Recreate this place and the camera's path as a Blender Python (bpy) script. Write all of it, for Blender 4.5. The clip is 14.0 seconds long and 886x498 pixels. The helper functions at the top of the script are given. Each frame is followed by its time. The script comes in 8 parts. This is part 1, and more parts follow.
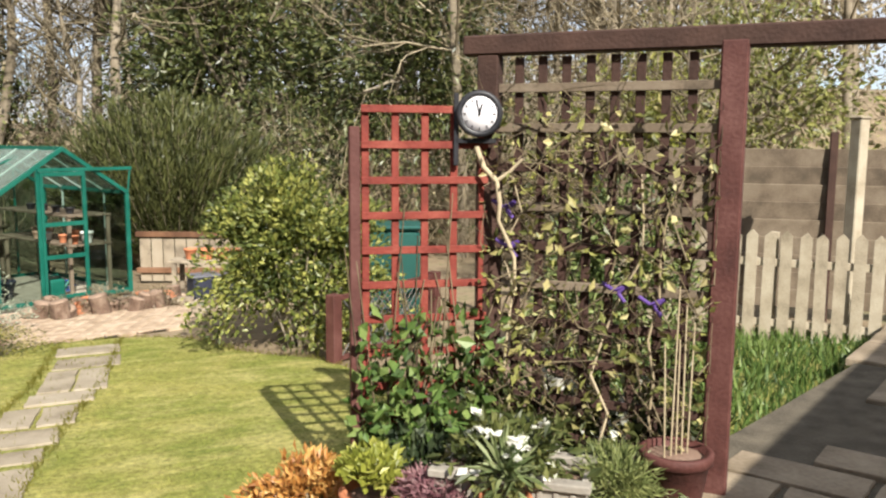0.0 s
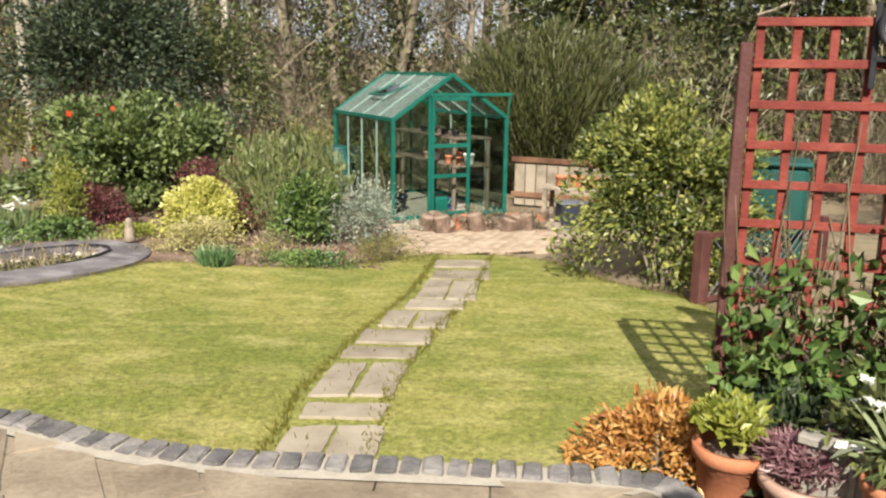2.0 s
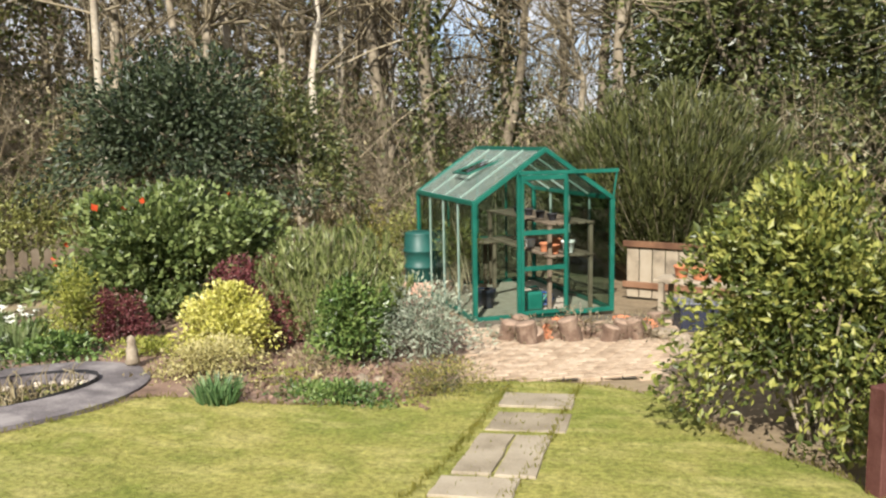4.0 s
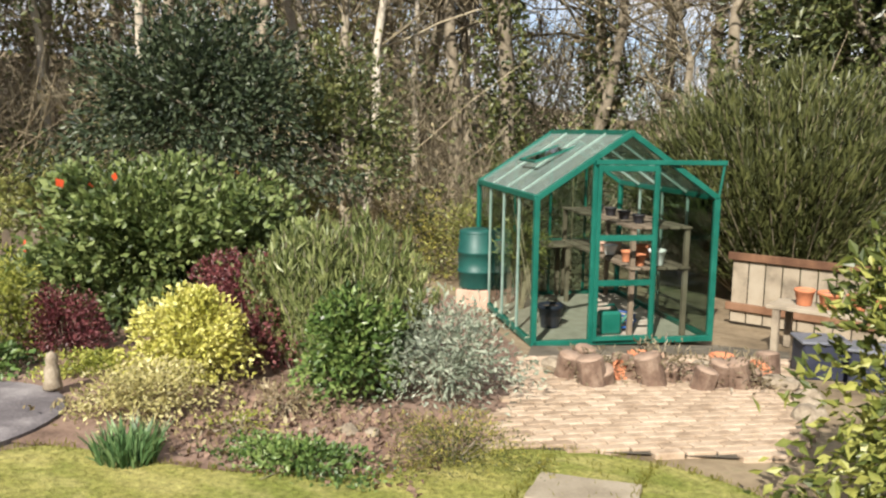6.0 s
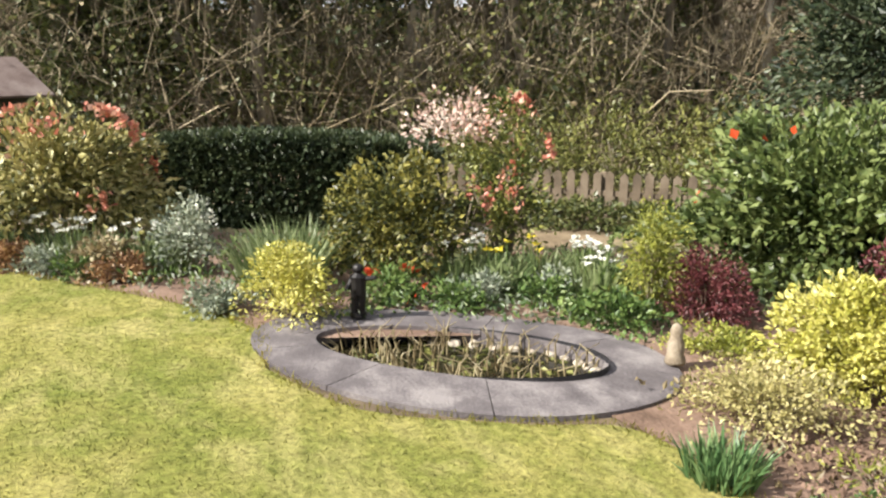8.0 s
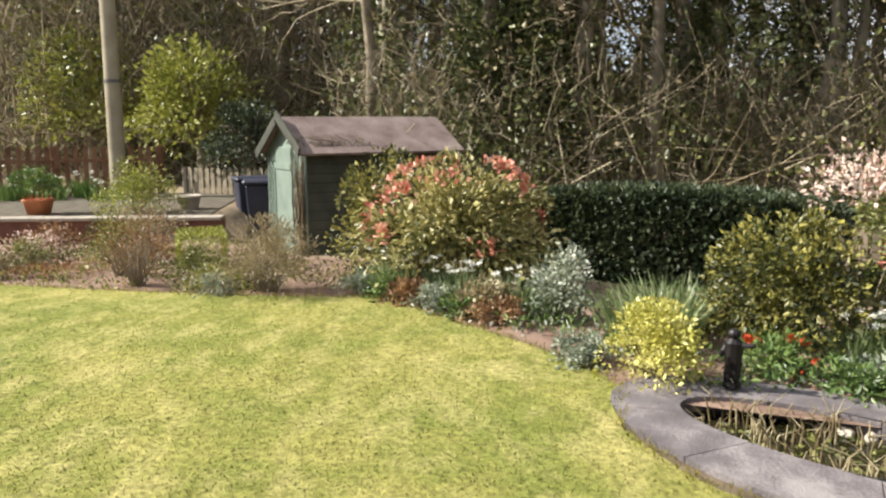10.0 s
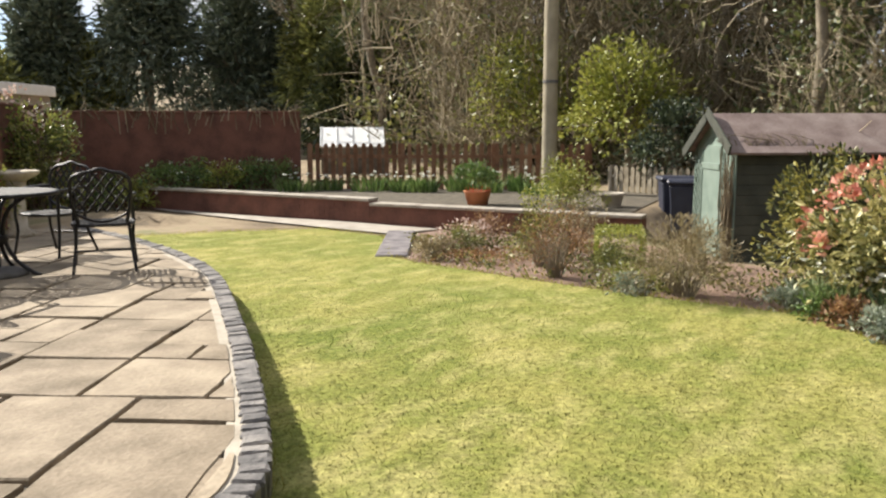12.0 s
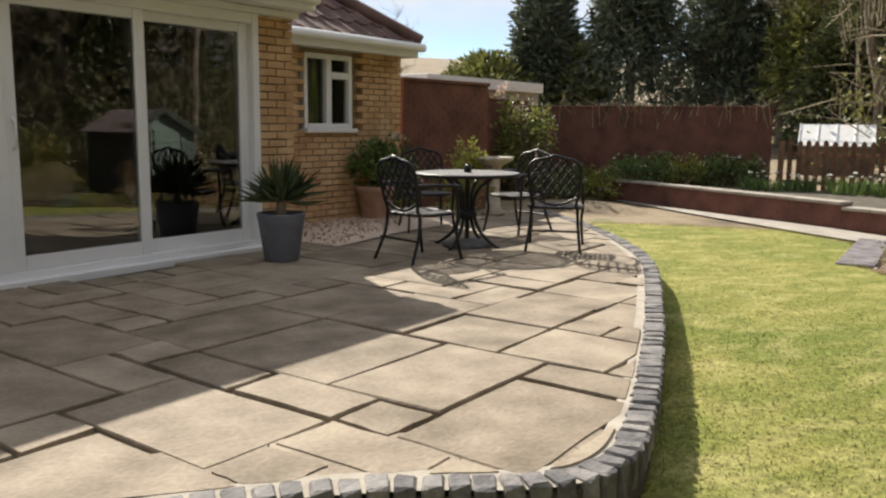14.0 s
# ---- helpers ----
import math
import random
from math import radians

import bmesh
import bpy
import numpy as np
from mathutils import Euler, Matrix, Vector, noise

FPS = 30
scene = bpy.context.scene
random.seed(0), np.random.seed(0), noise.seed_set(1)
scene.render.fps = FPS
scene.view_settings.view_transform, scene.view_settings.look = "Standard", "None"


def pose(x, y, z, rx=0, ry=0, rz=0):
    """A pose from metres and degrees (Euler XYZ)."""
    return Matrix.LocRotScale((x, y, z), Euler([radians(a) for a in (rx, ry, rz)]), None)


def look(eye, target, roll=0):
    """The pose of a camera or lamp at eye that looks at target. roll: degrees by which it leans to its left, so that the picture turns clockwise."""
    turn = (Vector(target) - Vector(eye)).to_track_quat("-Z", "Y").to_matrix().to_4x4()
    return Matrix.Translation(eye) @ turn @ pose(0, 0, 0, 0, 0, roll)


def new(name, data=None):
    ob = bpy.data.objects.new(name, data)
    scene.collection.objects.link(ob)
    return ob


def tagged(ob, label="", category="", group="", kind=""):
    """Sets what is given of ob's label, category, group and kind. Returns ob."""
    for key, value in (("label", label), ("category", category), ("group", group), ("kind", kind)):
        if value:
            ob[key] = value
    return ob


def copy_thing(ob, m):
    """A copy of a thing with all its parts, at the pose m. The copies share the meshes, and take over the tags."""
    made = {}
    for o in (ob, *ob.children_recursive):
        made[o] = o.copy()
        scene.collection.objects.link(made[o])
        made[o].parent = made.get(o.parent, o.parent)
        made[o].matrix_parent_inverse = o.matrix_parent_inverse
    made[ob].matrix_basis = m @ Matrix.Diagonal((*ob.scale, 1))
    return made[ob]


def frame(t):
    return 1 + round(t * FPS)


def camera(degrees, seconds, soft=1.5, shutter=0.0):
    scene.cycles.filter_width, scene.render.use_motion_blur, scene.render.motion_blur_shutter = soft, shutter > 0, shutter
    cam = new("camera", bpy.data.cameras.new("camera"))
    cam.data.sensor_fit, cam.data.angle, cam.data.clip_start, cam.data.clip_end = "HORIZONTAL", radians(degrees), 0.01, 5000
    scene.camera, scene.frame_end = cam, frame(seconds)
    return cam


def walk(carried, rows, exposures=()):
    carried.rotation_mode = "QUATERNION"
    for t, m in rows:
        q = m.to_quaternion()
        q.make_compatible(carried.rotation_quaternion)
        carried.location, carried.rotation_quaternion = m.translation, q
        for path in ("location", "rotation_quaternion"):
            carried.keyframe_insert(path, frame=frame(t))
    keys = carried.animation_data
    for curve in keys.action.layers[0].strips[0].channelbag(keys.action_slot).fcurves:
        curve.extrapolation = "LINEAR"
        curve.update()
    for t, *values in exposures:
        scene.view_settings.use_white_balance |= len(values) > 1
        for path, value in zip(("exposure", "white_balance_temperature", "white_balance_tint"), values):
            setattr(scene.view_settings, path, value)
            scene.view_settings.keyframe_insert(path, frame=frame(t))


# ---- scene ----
cam = camera(56.6, 14.0, soft=2.3)
PATH = [
    (0, (0.977, -5.249, 1.529), (1.806, -3.448, 1.268), 0.4),
    (0.5, (0.987, -5.209, 1.538), (1.562, -3.32, 1.218), 0.3),
    (1, (0.992, -5.192, 1.529), (1.313, -3.25, 1.176), 0.2),
    (1.5, (0.993, -5.187, 1.512), (1.103, -3.228, 1.124), 0.0),
    (2, (1.011, -5.088, 1.476), (0.987, -3.135, 1.047), 0.7),
    (2.5, (1.147, -4.699, 1.538), (1.038, -2.748, 1.113), -0.3),
    (3, (1.313, -4.256, 1.561), (1.119, -2.293, 1.236), -0.5),
    (3.2, (1.392, -4.064, 1.56), (1.149, -2.099, 1.273), -0.3),
    (5.3, (1.515, -1.455, 1.534), (1.117, 0.487, 1.27), -1.0),
    (5.5, (1.53, -1.303, 1.514), (1.114, 0.635, 1.246), -0.5),
    (6, (1.568, -0.966, 1.378), (0.996, 0.93, 1.093), 0.8),
    (6.5, (1.521, -0.658, 1.343), (0.5, 1.04, 1.071), 1.6),
    (7, (1.285, -0.22, 1.344), (-0.132, 1.151, 1.012), 1.3),
    (7.5, (1.221, -0.046, 1.369), (-0.375, 1.092, 0.974), 0.5),
    (8, (1.226, 0.031, 1.397), (-0.536, 0.869, 0.959), 0.5),
    (8.5, (1.27, -0.01, 1.415), (-0.601, 0.551, 0.988), 0.1),
    (8.7, (1.308, -0.009, 1.413), (-0.595, 0.454, 1.008), -0.5),
    (10.8, (0.972, 0.292, 1.281), (-0.968, -0.102, 0.99), 0.7),
    (11, (0.96, 0.293, 1.275), (-0.957, -0.195, 0.981), 0.7),
    (11.5, (0.925, 0.233, 1.28), (-0.908, -0.506, 0.973), 0.4),
    (12, (0.82, 0.157, 1.271), (-0.877, -0.86, 0.98), -0.1),
    (12.5, (0.691, 0.131, 1.262), (-0.801, -1.176, 1.007), -0.3),
    (13, (0.577, 0.174, 1.229), (-0.687, -1.356, 0.979), 0.6),
    (13.5, (0.611, 0.272, 1.206), (-0.505, -1.363, 0.925), 1.0),
    (14, (0.659, 0.382, 1.212), (-0.235, -1.381, 0.911), 0.6),
]
walk(cam, [(t, look(eye, target, roll)) for t, eye, target, roll in PATH], [(0.0, 0.93), (1.0, 0.94), (2.2, 0.85), (3.0, 0.87), (6.0, 0.9), (8.5, 1.15), (11.0, 1.14), (12.5, 0.95), (14.0, 0.78)])

# ---- world and light ----
SUN_EL, SUN_AZ = 38.0, -2.0        # sun stands behind the start, over the house
w = bpy.data.worlds.new("world")
scene.world = w
w.use_nodes = True
wn = w.node_tree.nodes
sky = wn.new("ShaderNodeTexSky")
sky.sky_type = "NISHITA"
sky.sun_disc = False
sky.sun_elevation = radians(SUN_EL)
sky.sun_rotation = radians(180 - SUN_AZ)
sky.dust_density = 0.2
sky.altitude = 2500
wn["Background"].inputs["Strength"].default_value = 0.075
# broken white cloud in the sky
tcs, mps, nzs, rps, mxs = (wn.new("ShaderNode" + k) for k in ("TexCoord", "Mapping", "TexNoise", "ValToRGB", "Mix"))
mxs.data_type = "RGBA"
mps.inputs["Scale"].default_value = (1.0, 1.0, 2.6)
nzs.inputs["Scale"].default_value = 3.2
nzs.inputs["Detail"].default_value = 6
rps.color_ramp.elements[0].position, rps.color_ramp.elements[1].position = 0.34, 0.53
wl = w.node_tree.links
wl.new(tcs.outputs["Generated"], mps.inputs["Vector"])
wl.new(mps.outputs["Vector"], nzs.inputs["Vector"])
wl.new(nzs.outputs["Fac"], rps.inputs["Fac"])
wl.new(rps.outputs["Color"], mxs.inputs["Factor"])
wl.new(sky.outputs["Color"], mxs.inputs[6])
mxs.inputs[7].default_value = (6.6, 6.8, 7.3, 1)
wl.new(mxs.outputs[2], wn["Background"].inputs["Color"])
sun_data = bpy.data.lights.new("sun", "SUN")
sun_data.energy = 5.0
sun_data.angle = radians(0.55)
sun_data.color = (1.0, 0.94, 0.84)
sun = new("sun", sun_data)
sd = Vector((math.sin(radians(SUN_AZ)), -math.cos(radians(SUN_AZ)), math.tan(radians(SUN_EL))))
sun.matrix_world = look(sd * 20, (0, 0, 0))


# ---- materials ----
def material(name, cols, scale=6.0, rough=0.8, bump=0.3, fine=60.0, metal=0.0, island=0.0, spec=0.4, obrand=0.0, sub=0.0):
    """Two-scale mottled surface between the colours given; island: spread of value from piece to piece of one mesh."""
    m = bpy.data.materials.new(name)
    m.use_nodes = True
    n, l = m.node_tree.nodes, m.node_tree.links
    b = n["Principled BSDF"]
    b.inputs["Roughness"].default_value = rough
    b.inputs["Metallic"].default_value = metal
    b.inputs["Specular IOR Level"].default_value = spec
    tc = n.new("ShaderNodeTexCoord")
    n1, n2 = n.new("ShaderNodeTexNoise"), n.new("ShaderNodeTexNoise")
    n1.inputs["Scale"].default_value, n1.inputs["Detail"].default_value = scale, 4
    n2.inputs["Scale"].default_value, n2.inputs["Detail"].default_value = fine, 3
    geo = n.new("ShaderNodeNewGeometry")
    for k in (n1, n2):
        l.new(geo.outputs["Position"], k.inputs["Vector"])
    ad = n.new("ShaderNodeMath")
    ad.operation = "MULTIPLY_ADD"
    l.new(n2.outputs["Fac"], ad.inputs[0])
    ad.inputs[1].default_value = 0.35
    l.new(n1.outputs["Fac"], ad.inputs[2])
    rp = n.new("ShaderNodeValToRGB")
    e = rp.color_ramp.elements
    e[0].position, e[1].position = 0.42, 0.92
    e[0].color, e[-1].color = (*cols[0], 1), (*cols[-1], 1)
    for i, c in enumerate(cols[1:-1]):
        x = e.new(0.42 + 0.5 * (i + 1) / (len(cols) - 1))
        x.color = (*c, 1)
    last = ad.outputs[0]
    if island:
        a2 = n.new("ShaderNodeMath")
        a2.operation = "MULTIPLY_ADD"
        l.new(geo.outputs["Random Per Island"], a2.inputs[0])
        a2.inputs[1].default_value = island
        l.new(last, a2.inputs[2])
        a3 = n.new("ShaderNodeMath")
        a3.operation = "SUBTRACT"
        l.new(a2.outputs[0], a3.inputs[0])
        a3.inputs[1].default_value = island / 2
        last = a3.outputs[0]
    if obrand:
        oi = n.new("ShaderNodeObjectInfo")
        a2 = n.new("ShaderNodeMath")
        a2.operation = "MULTIPLY_ADD"
        l.new(oi.outputs["Random"], a2.inputs[0])
        a2.inputs[1].default_value = obrand
        l.new(last, a2.inputs[2])
        a3 = n.new("ShaderNodeMath")
        a3.operation = "SUBTRACT"
        l.new(a2.outputs[0], a3.inputs[0])
        a3.inputs[1].default_value = obrand / 2
        last = a3.outputs[0]
    l.new(last, rp.inputs["Fac"])
    l.new(rp.outputs["Color"], b.inputs["Base Color"])
    if bump:
        bp = n.new("ShaderNodeBump")
        bp.inputs["Strength"].default_value = bump
        bp.inputs["Distance"].default_value = 0.01
        l.new(n2.outputs["Fac"], bp.inputs["Height"])
        l.new(bp.outputs["Normal"], b.inputs["Normal"])
    if sub:
        # light coming through thin leaves
        tr = n.new("ShaderNodeBsdfTranslucent")
        mx = n.new("ShaderNodeMixShader")
        mx.inputs[0].default_value = sub
        l.new(rp.outputs["Color"], tr.inputs["Color"])
        l.new(b.outputs[0], mx.inputs[1])
        l.new(tr.outputs[0], mx.inputs[2])
        l.new(mx.outputs[0], n["Material Output"].inputs["Surface"])
    return m


def leafy(name, *cols, rough=0.45, island=0.55, sub=0.25):
    return material(name, cols, scale=2.5, rough=rough, bump=0, fine=14, island=island, spec=0.5, sub=sub)


def glass(name, tint=(0.9, 0.95, 0.93), rough=0.02, ior=1.6):
    m = bpy.data.materials.new(name)
    m.use_nodes = True
    n, l = m.node_tree.nodes, m.node_tree.links
    n.remove(n["Principled BSDF"])
    t, g, mx, fr = (n.new("ShaderNode" + k) for k in ("BsdfTransparent", "BsdfGlossy", "MixShader", "Fresnel"))
    t.inputs["Color"].default_value = (*tint, 1)
    g.inputs["Roughness"].default_value = rough
    fr.inputs["IOR"].default_value = ior
    l.new(fr.outputs[0], mx.inputs[0])
    l.new(t.outputs[0], mx.inputs[1])
    l.new(g.outputs[0], mx.inputs[2])
    l.new(mx.outputs[0], n["Material Output"].inputs["Surface"])
    return m


M = {}
M["lawn"] = material("lawn", [(0.16, 0.17, 0.04), (0.3, 0.28, 0.085), (0.22, 0.225, 0.058), (0.44, 0.385, 0.155)], scale=1.5, rough=0.95, bump=0.6, fine=11, spec=0.1)
M["blade"] = material("blade", [(0.2, 0.2, 0.038), (0.33, 0.3, 0.072), (0.25, 0.25, 0.052), (0.46, 0.4, 0.14)], scale=1.5, rough=0.8, bump=0, fine=11, spec=0.2, island=0.15, sub=0.7)
def streaked_lawn():
    """Mown lawn: fine grain, mowing streaks and broad mossy, green and straw patches."""
    m = M["lawn"]
    n, l = m.node_tree.nodes, m.node_tree.links
    b = n["Principled BSDF"]
    geo = n.new("ShaderNodeNewGeometry")
    mp, n1, n2, r1, r2, m1, m2 = (n.new("ShaderNode" + k) for k in ("Mapping", "TexNoise", "TexNoise", "ValToRGB", "ValToRGB", "Mix", "Mix"))
    mp.inputs["Rotation"].default_value = (0, 0, 0.5)
    mp.inputs["Scale"].default_value = (1.5, 3.4, 1)
    n1.inputs["Scale"].default_value, n1.inputs["Detail"].default_value = 1.6, 8
    n2.inputs["Scale"].default_value, n2.inputs["Detail"].default_value = 0.75, 8
    l.new(geo.outputs["Position"], mp.inputs["Vector"])
    l.new(mp.outputs[0], n1.inputs["Vector"])
    l.new(geo.outputs["Position"], n2.inputs["Vector"])
    r1.color_ramp.elements[0].position, r1.color_ramp.elements[1].position = 0.48, 0.7
    r2.color_ramp.elements[0].position, r2.color_ramp.elements[1].position = 0.4, 0.7
    l.new(n1.outputs["Fac"], r1.inputs["Fac"])
    l.new(n2.outputs["Fac"], r2.inputs["Fac"])
    old = b.inputs["Base Color"].links[0].from_socket
    for mx in (m1, m2):
        mx.data_type = "RGBA"
    m1.inputs[7].default_value = (0.47, 0.41, 0.17, 1)
    m2.inputs[7].default_value = (0.135, 0.172, 0.033, 1)
    h1, h2 = n.new("ShaderNodeMath"), n.new("ShaderNodeMath")
    for h, r, k in ((h1, r1, 0.5), (h2, r2, 0.75)):
        h.operation = "MULTIPLY"
        h.inputs[1].default_value = k
        l.new(r.outputs["Color"], h.inputs[0])
    l.new(h2.outputs[0], m2.inputs["Factor"])
    l.new(old, m2.inputs[6])
    l.new(h1.outputs[0], m1.inputs["Factor"])
    l.new(m2.outputs[2], m1.inputs[6])
    n3, r3, m3 = n.new("ShaderNodeTexNoise"), n.new("ShaderNodeMapRange"), n.new("ShaderNodeMix")
    n3.inputs["Scale"].default_value, n3.inputs["Detail"].default_value = 26, 8
    n3.inputs["Roughness"].default_value = 0.75
    l.new(geo.outputs["Position"], n3.inputs["Vector"])
    r3.inputs["From Min"].default_value, r3.inputs["From Max"].default_value = 0.3, 0.7
    r3.inputs["To Min"].default_value, r3.inputs["To Max"].default_value = 0.4, 1.5
    m3.data_type, m3.blend_type = "RGBA", "MULTIPLY"
    m3.inputs["Factor"].default_value = 1.0
    l.new(n3.outputs["Fac"], r3.inputs["Value"])
    l.new(m1.outputs[2], m3.inputs[6])
    l.new(r3.outputs[0], m3.inputs[7])
    l.new(m3.outputs[2], b.inputs["Base Color"])
    bp = b.inputs["Normal"].links[0].from_node
    l.new(n3.outputs["Fac"], bp.inputs["Height"])
    bp.inputs["Strength"].default_value, bp.inputs["Distance"].default_value = 0.8, 0.02


streaked_lawn()
M["soil"] = material("soil", [(0.1, 0.062, 0.042), (0.2, 0.13, 0.095), (0.27, 0.185, 0.14)], scale=3, rough=1, bump=1, fine=40)
M["litter"] = material("litter", [(0.08, 0.06, 0.037), (0.17, 0.125, 0.075), (0.26, 0.2, 0.125), (0.14, 0.14, 0.06)], scale=0.9, rough=1, bump=1, fine=12)
M["slab"] = material("slab", [(0.14, 0.108, 0.07), (0.235, 0.186, 0.13), (0.34, 0.278, 0.198)], scale=3.2, rough=0.85, bump=0.6, fine=38, obrand=0.22)
M["joint"] = material("joint", [(0.05, 0.042, 0.03), (0.13, 0.11, 0.08)], scale=6, rough=1, bump=0.6)
M["mortar"] = material("mortar", [(0.28, 0.245, 0.195), (0.43, 0.385, 0.315)], scale=8, rough=1, bump=0.5)
M["sett"] = material("sett", [(0.08, 0.075, 0.074), (0.145, 0.134, 0.127), (0.24, 0.22, 0.2)], scale=9, rough=0.8, bump=0.8, fine=50, obrand=0.35)
# wall below the patio rim: its shade is put into this dark colour
M["shaded_edgewall"] = material("shaded_edgewall", [(0.045, 0.035, 0.03), (0.11, 0.085, 0.07)], scale=7, rough=1, bump=0.8)
M["path"] = material("path", [(0.2, 0.165, 0.115), (0.29, 0.245, 0.18), (0.36, 0.31, 0.235)], scale=4, rough=0.9, bump=0.5, obrand=0.2)
M["pondstone"] = material("pondstone", [(0.08, 0.07, 0.073), (0.13, 0.115, 0.119), (0.25, 0.228, 0.225)], scale=5, rough=0.9, bump=0.6, fine=55, obrand=0.08)
M["paver"] = material("paver", [(0.25, 0.18, 0.12), (0.38, 0.285, 0.2), (0.47, 0.37, 0.275)], scale=9, rough=0.9, bump=0.5, obrand=0.3)
M["brick"] = material("brick", [(0.38, 0.22, 0.105), (0.5, 0.315, 0.16), (0.6, 0.405, 0.225)], scale=4, rough=0.9, bump=0.5, obrand=0.22)
M["brickmortar"] = material("brickmortar", [(0.34, 0.25, 0.16), (0.45, 0.35, 0.235)], scale=8, rough=1, bump=0.5)
M["redbrick"] = material("redbrick", [(0.075, 0.035, 0.026), (0.14, 0.062, 0.045), (0.19, 0.085, 0.06)], scale=3, rough=0.9, bump=0.5, fine=30)
M["coping"] = material("coping", [(0.25, 0.215, 0.175), (0.4, 0.36, 0.305)], scale=4, rough=0.9)
M["tile"] = material("tile", [(0.06, 0.032, 0.026), (0.11, 0.06, 0.05), (0.15, 0.09, 0.075)], scale=4, rough=0.8, island=0.3)
M["upvc"] = material("upvc", [(0.74, 0.74, 0.73), (0.82, 0.82, 0.81)], scale=2, rough=0.35, bump=0)
M["green_metal"] = material("green_metal", [(0.0, 0.075, 0.052), (0.01, 0.125, 0.09)], scale=5, rough=0.45, bump=0.05)
M["redwood"] = material("redwood", [(0.12, 0.018, 0.012), (0.19, 0.033, 0.022), (0.25, 0.06, 0.04)], scale=7, rough=0.75, bump=0.4)
M["redpost"] = material("redpost", [(0.05, 0.016, 0.013), (0.082, 0.027, 0.022), (0.125, 0.052, 0.044)], scale=5, rough=0.7, bump=0.3)
M["darkwood"] = material("darkwood", [(0.03, 0.014, 0.01), (0.065, 0.033, 0.024)], scale=6, rough=0.85, bump=0.4)
M["palewood"] = material("palewood", [(0.22, 0.185, 0.13), (0.35, 0.3, 0.22), (0.43, 0.38, 0.29)], scale=5, rough=0.9, bump=0.4, obrand=0.2)
M["greywood"] = material("greywood", [(0.16, 0.13, 0.095), (0.29, 0.24, 0.175), (0.34, 0.29, 0.22)], scale=5, rough=0.9, bump=0.4, obrand=0.25)
M["brownwood"] = material("brownwood", [(0.09, 0.042, 0.022), (0.17, 0.085, 0.045), (0.22, 0.12, 0.07)], scale=5, rough=0.85, bump=0.4, obrand=0.25)
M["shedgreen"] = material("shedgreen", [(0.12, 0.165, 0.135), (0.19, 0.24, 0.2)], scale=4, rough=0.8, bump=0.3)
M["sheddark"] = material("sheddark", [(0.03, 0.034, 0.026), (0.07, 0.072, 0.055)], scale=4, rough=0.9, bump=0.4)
M["felt"] = material("felt", [(0.11, 0.076, 0.068), (0.19, 0.142, 0.128), (0.28, 0.23, 0.21)], scale=3, rough=0.9, bump=0.7, fine=40)
M["terracotta"] = material("terracotta", [(0.4, 0.14, 0.065), (0.52, 0.21, 0.105)], scale=6, rough=0.85, bump=0.2)
M["claypale"] = material("claypale", [(0.4, 0.24, 0.17), (0.52, 0.35, 0.27)], scale=6, rough=0.85, bump=0.2)
M["greypot"] = material("greypot", [(0.1, 0.105, 0.125), (0.15, 0.155, 0.175)], scale=6, rough=0.5, bump=0.1)
M["trough"] = material("trough", [(0.22, 0.2, 0.17), (0.36, 0.33, 0.28)], scale=7, rough=0.8, bump=0.3)
M["iron"] = material("iron", [(0.012, 0.011, 0.012), (0.03, 0.027, 0.027)], scale=12, rough=0.45, bump=0.2, metal=0.4)
M["ironworn"] = material("ironworn", [(0.08, 0.076, 0.072), (0.15, 0.142, 0.135)], scale=12, rough=0.8, bump=0.2, metal=0.0)
M["blackplastic"] = material("blackplastic", [(0.012, 0.012, 0.015), (0.03, 0.03, 0.035)], scale=5, rough=0.45, bump=0)
M["bluebin"] = material("bluebin", [(0.016, 0.019, 0.035), (0.034, 0.038, 0.06)], scale=4, rough=0.5, bump=0)
M["butt"] = material("butt", [(0.005, 0.045, 0.04), (0.014, 0.085, 0.07)], scale=4, rough=0.5, bump=0)
M["white"] = material("white", [(0.7, 0.7, 0.68), (0.8, 0.8, 0.79)], scale=5, rough=0.6, bump=0)
M["face"] = material("face", [(0.78, 0.76, 0.8), (0.86, 0.84, 0.87)], scale=5, rough=0.5, bump=0)
M["stone"] = material("stone", [(0.3, 0.25, 0.19), (0.45, 0.39, 0.31), (0.52, 0.47, 0.4)], scale=9, rough=0.9, bump=0.6)
M["gravel"] = material("gravel", [(0.4, 0.27, 0.19), (0.55, 0.42, 0.32), (0.62, 0.52, 0.43)], scale=14, rough=0.95, bump=0.8, island=0.4)
M["log"] = material("log", [(0.085, 0.05, 0.034), (0.16, 0.105, 0.075), (0.26, 0.19, 0.14)], scale=8, rough=0.95, bump=0.8, fine=40)
M["logend"] = material("logend", [(0.2, 0.13, 0.09), (0.34, 0.245, 0.18)], scale=10, rough=0.9, bump=0.4)
M["pole"] = material("pole", [(0.25, 0.215, 0.15), (0.36, 0.315, 0.225)], scale=4, rough=0.9, bump=0.4)
M["bark"] = material("bark", [(0.11, 0.09, 0.06), (0.21, 0.175, 0.125), (0.32, 0.275, 0.205)], scale=3, rough=0.95, bump=0.7, fine=25, obrand=0.3)
M["palebark"] = material("palebark", [(0.26, 0.22, 0.165), (0.42, 0.37, 0.29), (0.52, 0.47, 0.39)], scale=3, rough=0.9, bump=0.5, fine=20, obrand=0.2)
